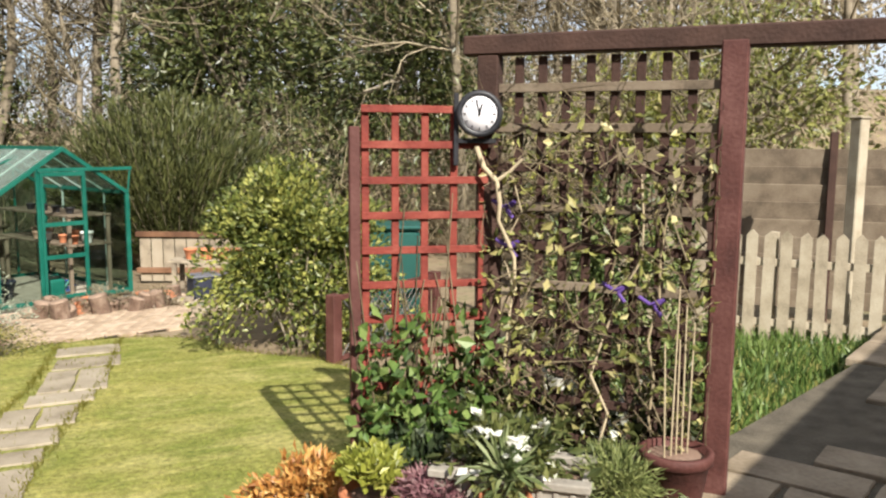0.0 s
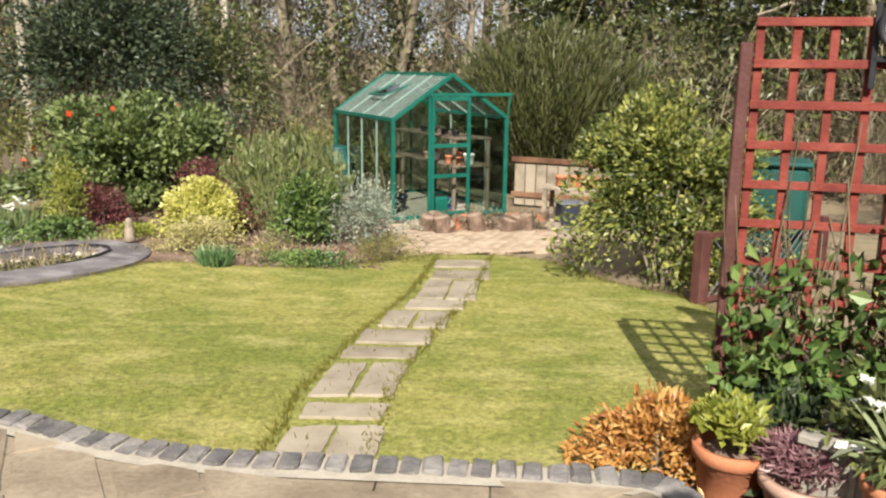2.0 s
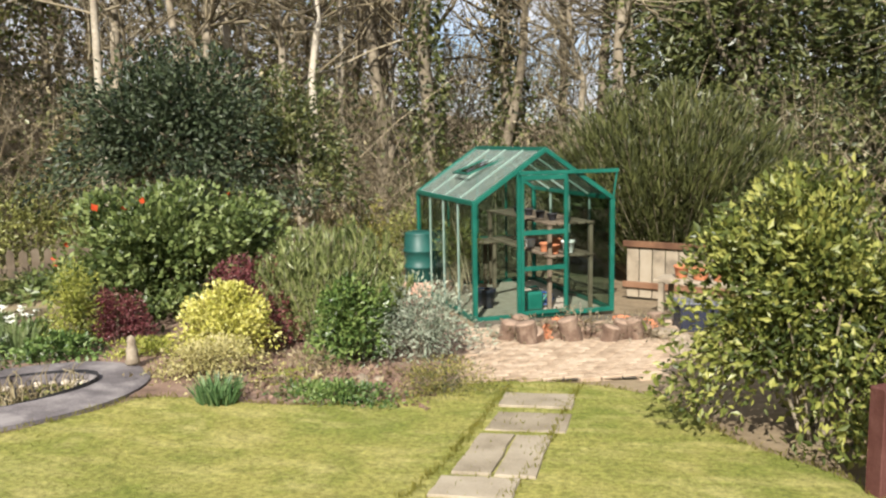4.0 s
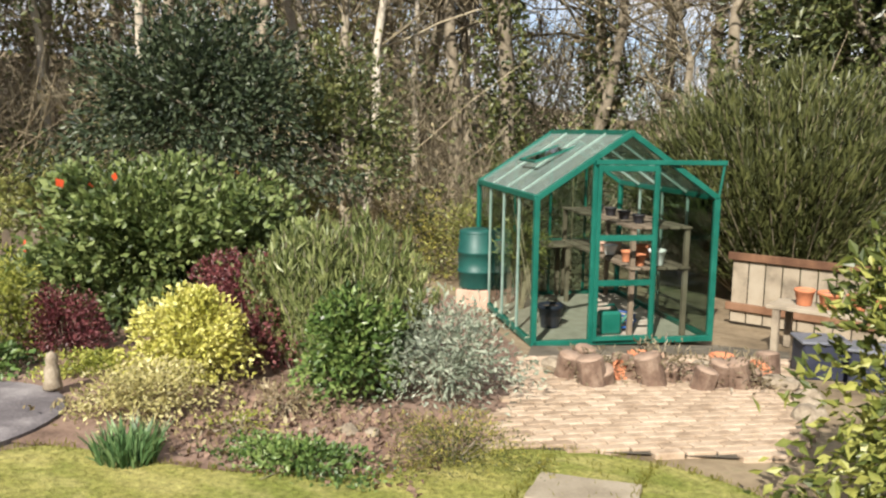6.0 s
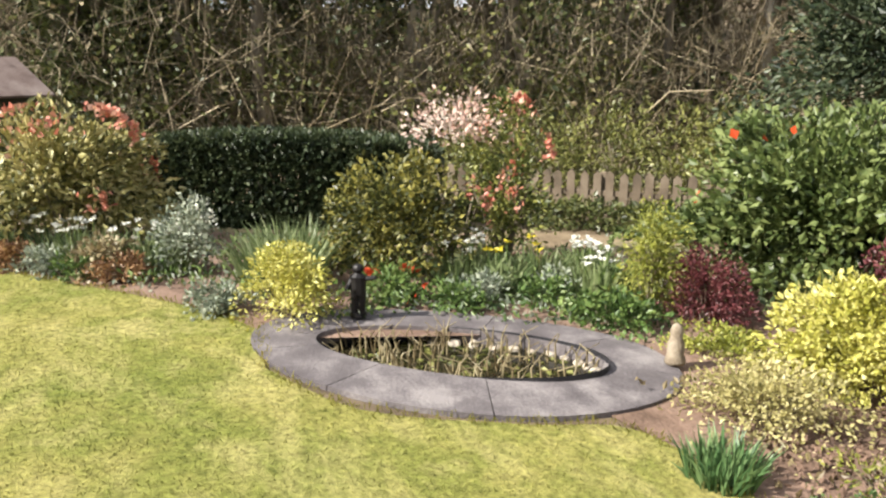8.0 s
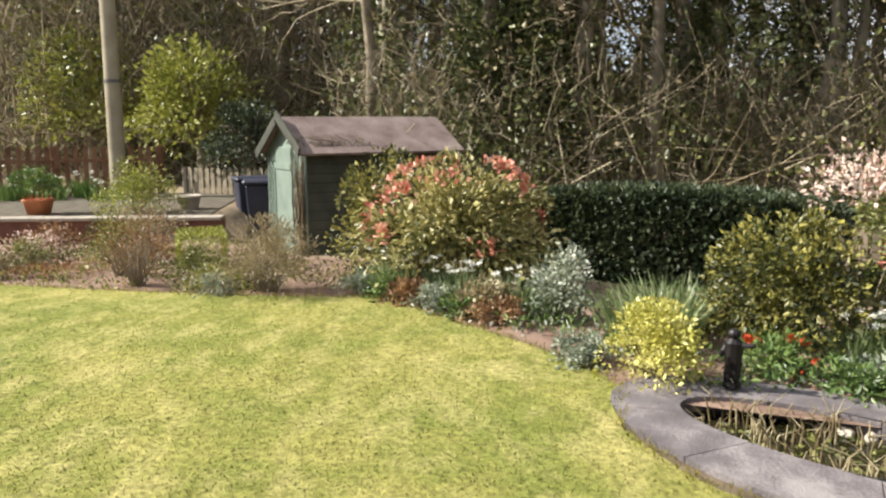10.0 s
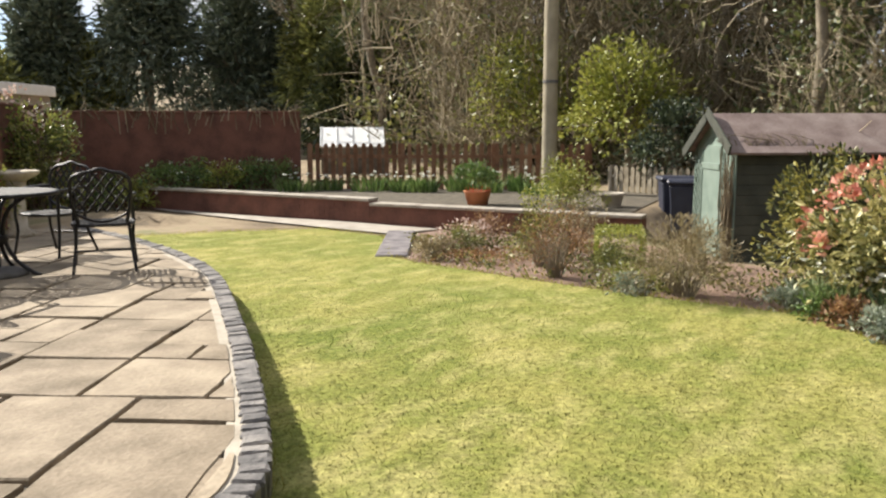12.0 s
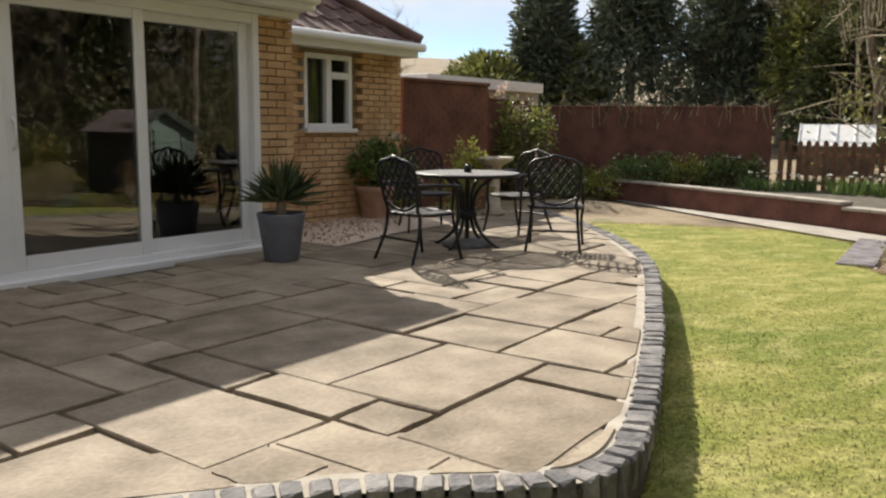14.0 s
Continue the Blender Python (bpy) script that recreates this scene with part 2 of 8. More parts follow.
M["twig"] = material("twig", [(0.1, 0.08, 0.048), (0.21, 0.172, 0.108), (0.35, 0.295, 0.2)], scale=1.2, rough=0.95, bump=0, fine=8, island=0.6)
M["vine"] = material("vine", [(0.05, 0.037, 0.022), (0.12, 0.09, 0.052), (0.2, 0.16, 0.1)], scale=4, rough=0.95, bump=0, fine=20, island=0.5)
M["fencegrey"] = material("fencegrey", [(0.085, 0.065, 0.045), (0.15, 0.115, 0.08), (0.2, 0.16, 0.115)], scale=5, rough=0.9, bump=0.4, obrand=0.25)
M["paletwig"] = material("paletwig", [(0.3, 0.24, 0.15), (0.48, 0.4, 0.27)], scale=2, rough=0.9, bump=0, island=0.4)
M["water"] = material("water", [(0.012, 0.012, 0.007), (0.03, 0.026, 0.013)], scale=3, rough=0.04, bump=0.05, fine=9, spec=0.6)
M["dark_room"] = material("dark_room", [(0.62, 0.56, 0.49), (0.74, 0.68, 0.6)], scale=2, rough=0.9)
M["curtain"] = material("curtain", [(0.68, 0.65, 0.6), (0.76, 0.73, 0.69)], scale=5, rough=0.9)
M["purple"] = material("purple", [(0.06, 0.03, 0.16), (0.12, 0.06, 0.26)], scale=9, rough=0.7, bump=0)
M["blue"] = material("blue", [(0.01, 0.05, 0.2), (0.02, 0.1, 0.32)], scale=9, rough=0.5, bump=0)
M["glass"] = glass("glass", ior=2.8)
M["clearglass"] = glass("clearglass", (0.8, 0.84, 0.83), ior=1.4)
M["oldstone"] = material("oldstone", [(0.13, 0.1, 0.07), (0.24, 0.195, 0.14), (0.34, 0.29, 0.22)], scale=16, rough=0.95, bump=0.7)
M["barmetal"] = material("barmetal", [(0.16, 0.25, 0.21), (0.28, 0.36, 0.32)], scale=6, rough=0.5, bump=0.05, metal=0.2)
M["ghglass"] = glass("ghglass", (0.46, 0.56, 0.51), 0.05, 1.5)


def algae_sky_glass(name):
    """Greenhouse roof glass: algae and lime bloom, with pale sky reflection painted into the same coat."""
    m = glass(name, (0.6, 0.7, 0.67), 0.12)
    n, l = m.node_tree.nodes, m.node_tree.links
    d, mx = n.new("ShaderNodeBsdfDiffuse"), n.new("ShaderNodeMixShader")
    nz, rp = n.new("ShaderNodeTexNoise"), n.new("ShaderNodeMapRange")
    d.inputs["Color"].default_value = (0.3, 0.38, 0.35, 1)
    nz.inputs["Scale"].default_value = 5
    rp.inputs["To Min"].default_value, rp.inputs["To Max"].default_value = 0.2, 0.5
    old = n["Material Output"].inputs["Surface"].links[0].from_socket
    l.new(nz.outputs["Fac"], rp.inputs["Value"])
    l.new(rp.outputs[0], mx.inputs[0])
    l.new(old, mx.inputs[1])
    l.new(d.outputs[0], mx.inputs[2])
    l.new(mx.outputs[0], n["Material Output"].inputs["Surface"])
    return m


M["roofglass"] = algae_sky_glass("roofglass")
L = {
    "camellia": leafy("leaf_camellia", (0.038, 0.06, 0.016), (0.1, 0.14, 0.037), (0.22, 0.265, 0.09), rough=0.45),
    "golden": leafy("leaf_golden", (0.3, 0.3, 0.05), (0.54, 0.51, 0.12), (0.7, 0.66, 0.25)),
    "goldpale": leafy("leaf_goldpale", (0.24, 0.22, 0.08), (0.42, 0.38, 0.15), (0.54, 0.48, 0.24)),
    "gold_mixed": leafy("leaf_gold_mixed", (0.045, 0.064, 0.014), (0.135, 0.16, 0.033), (0.34, 0.34, 0.088)),
    "gold_dark": leafy("leaf_gold_dark", (0.03, 0.04, 0.012), (0.12, 0.125, 0.03), (0.36, 0.32, 0.075)),
    "purple": leafy("leaf_purple", (0.055, 0.013, 0.016), (0.13, 0.03, 0.035), (0.21, 0.07, 0.068)),
    "rosemary": leafy("leaf_rosemary", (0.075, 0.1, 0.03), (0.165, 0.2, 0.065), (0.31, 0.335, 0.13)),
    "sage": leafy("leaf_sage", (0.13, 0.16, 0.11), (0.27, 0.31, 0.23), (0.4, 0.43, 0.33)),
    "choisya": leafy("leaf_choisya", (0.035, 0.065, 0.017), (0.1, 0.165, 0.04), (0.22, 0.29, 0.085), rough=0.35),
    "holly": leafy("leaf_holly", (0.01, 0.02, 0.009), (0.04, 0.06, 0.026), (0.1, 0.125, 0.065), rough=0.48),
    "ivy": leafy("leaf_ivy", (0.03, 0.042, 0.013), (0.08, 0.098, 0.03), (0.17, 0.18, 0.06), rough=0.4),
    "olive": leafy("leaf_olive", (0.075, 0.085, 0.022), (0.16, 0.17, 0.045), (0.29, 0.29, 0.085)),
    "broom": leafy("leaf_broom", (0.035, 0.042, 0.014), (0.075, 0.085, 0.026), (0.14, 0.15, 0.05)),
    "rhodo": leafy("leaf_rhodo", (0.075, 0.085, 0.028), (0.3, 0.28, 0.09), (0.58, 0.52, 0.24)),
    "lime": leafy("leaf_lime", (0.13, 0.15, 0.022), (0.26, 0.28, 0.045), (0.42, 0.42, 0.1)),
    "hedge": leafy("leaf_hedge", (0.02, 0.032, 0.014), (0.045, 0.065, 0.028), (0.09, 0.11, 0.05)),
    "conifer": leafy("leaf_conifer", (0.045, 0.062, 0.04), (0.1, 0.125, 0.08), (0.18, 0.205, 0.13)),
    "green": leafy("leaf_green", (0.045, 0.085, 0.022), (0.1, 0.17, 0.04), (0.2, 0.27, 0.08)),
    "strap": leafy("leaf_strap", (0.08, 0.12, 0.045), (0.17, 0.22, 0.09), (0.27, 0.31, 0.15)),
    "bluegreen": leafy("leaf_bluegreen", (0.045, 0.1, 0.035), (0.1, 0.19, 0.07), (0.18, 0.27, 0.11)),
    "bronze": leafy("leaf_bronze", (0.12, 0.06, 0.03), (0.25, 0.13, 0.06), (0.4, 0.25, 0.12)),
    "orange": leafy("leaf_orange", (0.28, 0.115, 0.03), (0.5, 0.24, 0.06), (0.62, 0.39, 0.13)),
    "heather": leafy("leaf_heather", (0.17, 0.07, 0.085), (0.3, 0.15, 0.17), (0.38, 0.24, 0.24)),
    "pinkred": leafy("petal_pinkred", (0.46, 0.13, 0.085), (0.62, 0.26, 0.18), (0.7, 0.42, 0.31)),
    "pinkpale": leafy("petal_pinkpale", (0.5, 0.3, 0.24), (0.65, 0.47, 0.4), (0.72, 0.62, 0.54)),
    "red": leafy("petal_red", (0.5, 0.05, 0.015), (0.68, 0.1, 0.03), island=0.3),
    "whitef": leafy("petal_white", (0.66, 0.66, 0.58), (0.8, 0.8, 0.74), island=0.3),
    "yellowf": leafy("petal_yellow", (0.6, 0.5, 0.03), (0.74, 0.64, 0.08), island=0.3),
    "farbrown": leafy("leaf_farbrown", (0.09, 0.072, 0.042), (0.19, 0.152, 0.088), (0.29, 0.24, 0.15)),
    "dry": leafy("leaf_dry", (0.16, 0.12, 0.06), (0.3, 0.24, 0.13), (0.42, 0.36, 0.22)),
    "cactus": leafy("leaf_palm", (0.03, 0.05, 0.02), (0.08, 0.11, 0.05), (0.14, 0.17, 0.08)),
}


# ---- geometry helpers ----
def mesh_of(name, v, f, smooth=False):
    """A mesh from arrays: corners (n, 3) and faces (m, 3 or 4)."""
    v, f = np.asarray(v, np.float32), np.asarray(f, np.int32)
    me = bpy.data.meshes.new(name)
    me.vertices.add(len(v))
    me.vertices.foreach_set("co", v.ravel())
    k = f.shape[1]
    me.loops.add(f.size)
    me.loops.foreach_set("vertex_index", f.ravel())
    me.polygons.add(len(f))
    me.polygons.foreach_set("loop_start", np.arange(0, f.size, k, dtype=np.int32))
    me.polygons.foreach_set("use_smooth", np.full(len(f), smooth))
    me.update(calc_edges=True)
    me.validate()
    return me


def thing(name, label, category, m=None, group="", kind=""):
    ob = new(name)
    ob.empty_display_size = 0.1
    if m is not None:
        ob.matrix_world = m
    return tagged(ob, label, category, group, kind)


JOINED = {"woody_base", "twig_mass", "blossom", "foliage", "crown", "vine_tangle", "reed_mass", "wire_mesh", "ivy", "dry_foliage", "twig_cluster", "flower_stalk", "lattice", "seat", "top_lattice", "lath"}


def part(name, bm, mat, parent=None, label=""):
    """Links a bmesh or a mesh as one object under a thing or part."""
    if isinstance(bm, bmesh.types.BMesh):
        me = bpy.data.meshes.new(name)
        bm.to_mesh(me)
        bm.free()
    else:
        me = bm
    if mat is not None and not me.materials:
        me.materials.append(mat)
    ob = new(name, me)
    if name in JOINED:
        ob["kind"] = "stuff"
    if parent is not None:
        ob.parent = parent
    if label:
        ob["label"] = label
    return ob


def solid(name, bm, mat, label, category="", kind="", group=""):
    return tagged(part(name, bm, mat), label, category, group, kind)


def box(bm, x0, y0, z0, x1, y1, z1, bev=0.0, m=None):
    """Adds a box between two corners, bevelled if asked, moved by m."""
    r = bmesh.ops.create_cube(bm, size=1)
    vs = r["verts"]
    bmesh.ops.scale(bm, verts=vs, vec=(x1 - x0, y1 - y0, z1 - z0))
    bmesh.ops.translate(bm, verts=vs, vec=((x0 + x1) / 2, (y0 + y1) / 2, (z0 + z1) / 2))
    if bev:
        es = list({e for v in vs for e in v.link_edges})
        r = bmesh.ops.bevel(bm, geom=es, offset=bev, segments=1, affect="EDGES")
        vs = list({v for f in r["faces"] for v in f.verts} | {v for v in vs if v.is_valid})
    if m is not None:
        bmesh.ops.transform(bm, matrix=m, verts=vs)
    return bm


def boxed(*a, **k):
    return box(bmesh.new(), *a, **k)


def lathe(profile, n=24):
    """A turned shape from (radius, height) pairs."""
    p = np.array(profile, float)
    a = np.linspace(0, 2 * np.pi, n, endpoint=False)
    v = np.stack([np.outer(p[:, 0], np.cos(a)), np.outer(p[:, 0], np.sin(a)), np.repeat(p[:, 1:2], n, 1)], -1).reshape(-1, 3)
    f = [(i * n + j, i * n + (j + 1) % n, (i + 1) * n + (j + 1) % n, (i + 1) * n + j) for i in range(len(p) - 1) for j in range(n)]
    return mesh_of("turned", v, f, True)


def tubes(segs, sides=5):
    """Tapered tubes from rows of x0 y0 z0 x1 y1 z1 r0 r1; rows that follow on from one another are joined."""
    s = np.asarray(segs, float)
    a, b = s[:, :3], s[:, 3:6]
    d = b - a
    d /= np.linalg.norm(d, axis=1, keepdims=True) + 1e-9
    u = np.cross(d, [[0.371, 0.807, 0.459]])
    u /= np.linalg.norm(u, axis=1, keepdims=True) + 1e-9
    w_ = np.cross(d, u)
    t = np.linspace(0, 2 * np.pi, sides, endpoint=False)
    ring = u[:, None] * np.cos(t)[None, :, None] + w_[:, None] * np.sin(t)[None, :, None]
    n = len(s)
    v = np.concatenate([a[:, None] + ring * s[:, 6][:, None, None], b[:, None] + ring * s[:, 7][:, None, None]], 1).reshape(-1, 3)
    follows = np.zeros(n, bool)
    follows[1:] = (np.abs(a[1:] - b[:-1]).max(1) < 1e-7) & ((d[1:] * d[:-1]).sum(1) > 0.2)
    start = np.arange(n) * 2 * sides - np.where(follows, sides, 0)
    end = np.arange(n) * 2 * sides + sides
    k = np.arange(sides)
    k2 = (k + 1) % sides
    f = np.stack([start[:, None] + k, start[:, None] + k2, end[:, None] + k2, end[:, None] + k], -1).reshape(-1, 4)
    used = np.zeros(len(v), bool)
    used[f.ravel()] = True
    return v[used], (np.cumsum(used) - 1)[f]


def tube_mesh(name, segs, sides=5, smooth=True):
    return mesh_of(name, *tubes(segs, sides), smooth)


def polyline(pts, r0, r1=None):
    """Tube rows along points."""
    r1 = r0 if r1 is None else r1
    n = len(pts) - 1
    return [(*pts[i], *pts[i + 1], r0 + (r1 - r0) * i / n, r0 + (r1 - r0) * (i + 1) / n) for i in range(n)]


def leaves(rng, pos, out, size, slim=0.5, droop=0.0, wild=0.7):
    """Folded leaf blades at pos, pointing roughly along out."""
    n = len(pos)
    d = out + rng.normal(0, wild, (n, 3))
    d[:, 2] -= droop
    d /= np.linalg.norm(d, axis=1, keepdims=True) + 1e-9
    s = np.cross(d, rng.normal(0, 1, (n, 3)))
    s /= np.linalg.norm(s, axis=1, keepdims=True) + 1e-9
    nn = np.cross(d, s)
    ln = size * rng.uniform(0.6, 1.3, (n, 1))
    mid = pos + d * ln * 0.45
    v = np.stack([pos, mid + s * ln * slim * 0.5 + nn * ln * 0.1, pos + d * ln, mid - s * ln * slim * 0.5 + nn * ln * 0.1], 1).reshape(-1, 3)
    k = np.arange(n)[:, None] * 4
    f = np.concatenate([k + [[0, 1, 2]], k + [[0, 2, 3]]], 0)
    return v, f


def crown(rng, n, rad, size, slim=0.5, clumps=40, spread=0.22, base=0.0, droop=0.0, wild=0.7, fill=0.35, upbias=0.2):
    """Leaves in clumps over an uneven dome of half widths rad; base: how much of the underside is cut away."""
    rad = np.array(rad, float)
    c = rng.normal(0, 1, (clumps, 3))
    c /= np.linalg.norm(c, axis=1, keepdims=True)
    c[:, 2] = np.where(c[:, 2] < -base, -c[:, 2], c[:, 2])
    c *= rng.uniform(0.55, 1.14, (clumps, 1))
    which = rng.integers(0, clumps, n)
    p = c[which] + rng.normal(0, spread, (n, 3))
    inner = rng.random(n) < fill
    p[inner] *= rng.uniform(0.35, 0.9, (inner.sum(), 1))
    far = np.linalg.norm(p, axis=1, keepdims=True)
    p = np.where(far > 1.22, p / far * 1.22, p)
    out = p / (np.linalg.norm(p, axis=1, keepdims=True) + 1e-6)
    p[:, :2] *= 1 + 0.85 * np.clip(-p[:, 2:3], 0, 1)
    out[:, 2] += upbias
    return leaves(rng, p * rad, out, size, slim, droop, wild)


def merge(*vf):
    v, f, k = [], [], 0
    for a, b in vf:
        v.append(a)
        f.append(b + k)
        k += len(a)
    return np.concatenate(v), np.concatenate(f)


def stems(rng, n, height, spread, r=0.008, sides=4):
    segs = []
    for _ in range(n):
        a, l = rng.uniform(0, 6.28), rng.uniform(0.2, 1) ** 0.5
        x, y = math.cos(a) * spread * l, math.sin(a) * spread * l
        h = height * rng.uniform(0.7, 1.0) * (1 - 0.35 * l * l)
        p = [(x * 0.15, y * 0.15, -0.05), (x * 0.45, y * 0.45, h * 0.45), (x, y, h)]
        segs += polyline(p, r, r * 0.4)
    return tube_mesh("stems", segs, sides)


def ground(x, y):
    """Height of the ground: it falls gently to the greenhouse and towards the shed."""
    def ss(a, b, v):
        v = np.clip((v - a) / (b - a), 0, 1)
        return v * v * (3 - 2 * v)
    x, y = np.asarray(x, float), np.asarray(y, float)
    yy = np.clip(y + 1.0, 0, 11)
    a = -0.25 - 0.066 * yy
    b = -0.22 - 0.03 * yy - 0.025 * np.clip(-x - 5, 0, 12)
    k = ss(-3.0, 0.0, x)
    z = a * k + b * (1 - k)
    # beyond the garden the woods climb
    r = np.hypot(x, y - 2)
    az = np.degrees(np.arctan2(-x, y - 2))
    wood = ss(-75, -55, az) * (1 - ss(118, 140, az))
    notch = ss(-8, -1, az) * (1 - ss(9, 16, az))
    z = z + wood * (0.15 - 0.09 * notch) * np.clip(r - 14, 0, 70) + (1 - wood) * 0.1 * np.clip(r - 60, 0, 300)
    # terrace behind the retaining wall
    terr = ss(10.55, 10.75, -x) * ss(3.2, 3.6, -y) * (1 - ss(26, 34, -x))
    return z * (1 - terr) + terr * 0.0


def gz(x, y):
    return float(ground(x, y))

# ---- ground ----
gx = np.concatenate([np.linspace(-900, -45, 10)[:-1], np.linspace(-45, -18, 19)[:-1], np.arange(-18, 10, 0.25), np.linspace(10, 40, 20), np.linspace(40, 900, 10)[1:]])
gy = np.concatenate([np.linspace(-900, -45, 10)[:-1], np.linspace(-45, -18, 19)[:-1], np.arange(-18, 14, 0.25), np.linspace(14, 45, 20), np.linspace(45, 900, 10)[1:]])
GX, GY = np.meshgrid(gx, gy)
GZ = ground(GX, GY) + np.where((np.hypot(GX, GY) < 14) | ((GX < -9) & (GX > -26) & (GY < -3) & (GY > -16)), 0.0, 0.12 * np.sin(GX * 0.9) * np.cos(GY * 0.8))
# the pond is dug out
PC, PA, PB, PT = np.array((-2.97, 2.13)), 0.89, 0.41, radians(52)
def pond_r(x, y, grow=0.0):
    """1 on the rim of the pond, less inside it."""
    dx, dy = x - PC[0], y - PC[1]
    u, v = dx * math.cos(PT) + dy * math.sin(PT), -dx * math.sin(PT) + dy * math.cos(PT)
    return np.sqrt((u / (PA + grow)) ** 2 + (v / (PB + grow)) ** 2)
GZ = GZ - 0.5 * (pond_r(GX, GY, 0.2) < 1)
nx, ny = len(gx), len(gy)
idx = np.arange(nx * ny).reshape(ny, nx)
quads = np.stack([idx[:-1, :-1], idx[:-1, 1:], idx[1:, 1:], idx[1:, :-1]], -1).reshape(-1, 4)
gm = mesh_of("ground", np.stack([GX, GY, GZ], -1).reshape(-1, 3), quads, True)
gob = solid("ground", gm, M["litter"], "leaf litter and soil of the garden and woods", kind="structure")


def strip(name, poly, mat, lift, label, step=0.2, kind="structure", sag=0.0):
    """A sheet over the ground inside the outline poly, cut from a fine grid and following the slope."""
    p = np.array(poly, float)
    bm = bmesh.new()
    face = bm.faces.new([bm.verts.new((x, y, 0)) for x, y in poly])
    bm.normal_update()
    if face.normal.z < 0:
        bmesh.ops.reverse_faces(bm, faces=[face])
    for ax, lo, hi in ((0, p[:, 0].min(), p[:, 0].max()), (1, p[:, 1].min(), p[:, 1].max())):
        for c in np.arange(lo + step, hi, step):
            co, no = [0, 0, 0], [0, 0, 0]
            co[ax], no[ax] = c, 1
            bmesh.ops.bisect_plane(bm, geom=bm.verts[:] + bm.edges[:] + bm.faces[:], plane_co=co, plane_no=no)
    for v in bm.verts:
        v.co.z = gz(v.co.x, v.co.y) + lift
    for f in bm.faces:
        f.smooth = True
    return solid(name, bm, mat, label, kind=kind)


def spline(pts, n=6, closed=False):
    """Catmull-Rom points through pts."""
    P = [np.array(p, float) for p in pts]
    m = len(P)
    out = []
    for i in range(m if closed else m - 1):
        p0, p1, p2, p3 = (P[j % m] if closed else P[min(max(j, 0), m - 1)] for j in (i - 1, i, i + 1, i + 2))
        for k in range(n):
            t = k / n
            out.append(0.5 * (2 * p1 + (p2 - p0) * t + (2 * p0 - 5 * p1 + 4 * p2 - p3) * t * t + (3 * p1 - p0 - 3 * p2 + p3) * t ** 3))
    if not closed:
        out.append(P[-1])
    return out


EDGE = spline([(1.95, -2.75), (1.84, -2.3), (1.42, -2.2), (0.75, -2.16), (0.1, -2.12), (-0.4, -1.99), (-0.85, -1.8), (-1.2, -1.83), (-1.6, -2.14), (-2.4, -2.98), (-3.4, -4.12), (-4.33, -5.28), (-4.97, -6.45), (-5.5, -7.8), (-5.9, -9.3)], 5)
LAWN = [tuple(p) for p in EDGE[8:-2]] + [(-7.0, -9.6), (-8.2, -9.0), (-9.3, -8.2), (-9.0, -6.7), (-7.25, -5.45)] + [tuple(p) for p in spline([(-7.0, -4.85), (-6.5, -2.7), (-6.3, -1.2), (-6.25, -0.6), (-5.4, 0.08), (-4.4, 0.85), (-3.8, 1.12)], 4)] + [tuple(p) for p in spline([(-3.1, 1.0), (-2.4, 1.3), (-2.0, 2.0), (-1.75, 2.55), (-0.85, 2.7), (0.0, 3.05), (0.55, 3.75), (1.4, 3.85), (2.1, 3.4), (2.45, 2.4), (3.0, 1.6), (3.1, 0.4), (2.9, -0.9), (2.0, -1.7)], 4)]
strip("lawn", LAWN, M["lawn"], 0.02, "sunlit mown lawn, yellow-green with mossy straw patches", 0.25)
strip("flower_bed", [(-3.0, 3.3), (-2.0, 2.5), (-0.85, 2.72), (0.0, 3.07), (0.5, 3.8), (0.35, 5.6), (0.0, 6.9), (-1.2, 9.2), (-3.6, 7.6), (-4.6, 5.4), (-5.5, 4.2)], M["soil"], 0.012, "bare brown soil of the flower bed", 0.3)
strip("flower_bed", [(-9.2, -6.6), (-7.25, -5.4), (-7.0, -4.85), (-6.5, -2.7), (-6.3, -1.2), (-6.25, -0.6), (-5.4, 0.08), (-4.4, 0.85), (-3.6, 1.2), (-3.0, 3.3), (-5.5, 4.2), (-7.0, 2.2), (-8.6, -0.2), (-9.2, -2.2), (-10.3, -3.2), (-10.4, -6.6)], M["soil"], 0.012, "dark soil of the shrub border", 0.3)
strip("planting_bed", [(2.0, -1.72), (2.9, -0.9), (3.1, 0.4), (4.3, 0.8), (6.3, 0.9), (7.4, -0.7), (4.25, -1.95), (3.3, -2.15), (2.4, -2.15), (2.0, -2.3)], M["soil"], 0.03, "soil under the trellis planting", 0.3)
strip("side_grass", [(4.2, -1.98), (5.9, -1.3), (8.0, -0.45), (6.6, 0.9), (4.6, 0.6)], M["lawn"], 0.05, "strip of rough grass before the picket fence", 0.25)

# grass blades over the lawn
rng = np.random.default_rng(5)
lp = np.array(LAWN)
def inside(px, py, poly):
    c = np.zeros(len(px), bool)
    q = np.roll(poly, 1, 0)
    for (x1, y1), (x2, y2) in zip(poly, q):
        c ^= ((y1 > py) != (y2 > py)) & (px < (x2 - x1) * (py - y1) / (y2 - y1 + 1e-12) + x1)
    return c
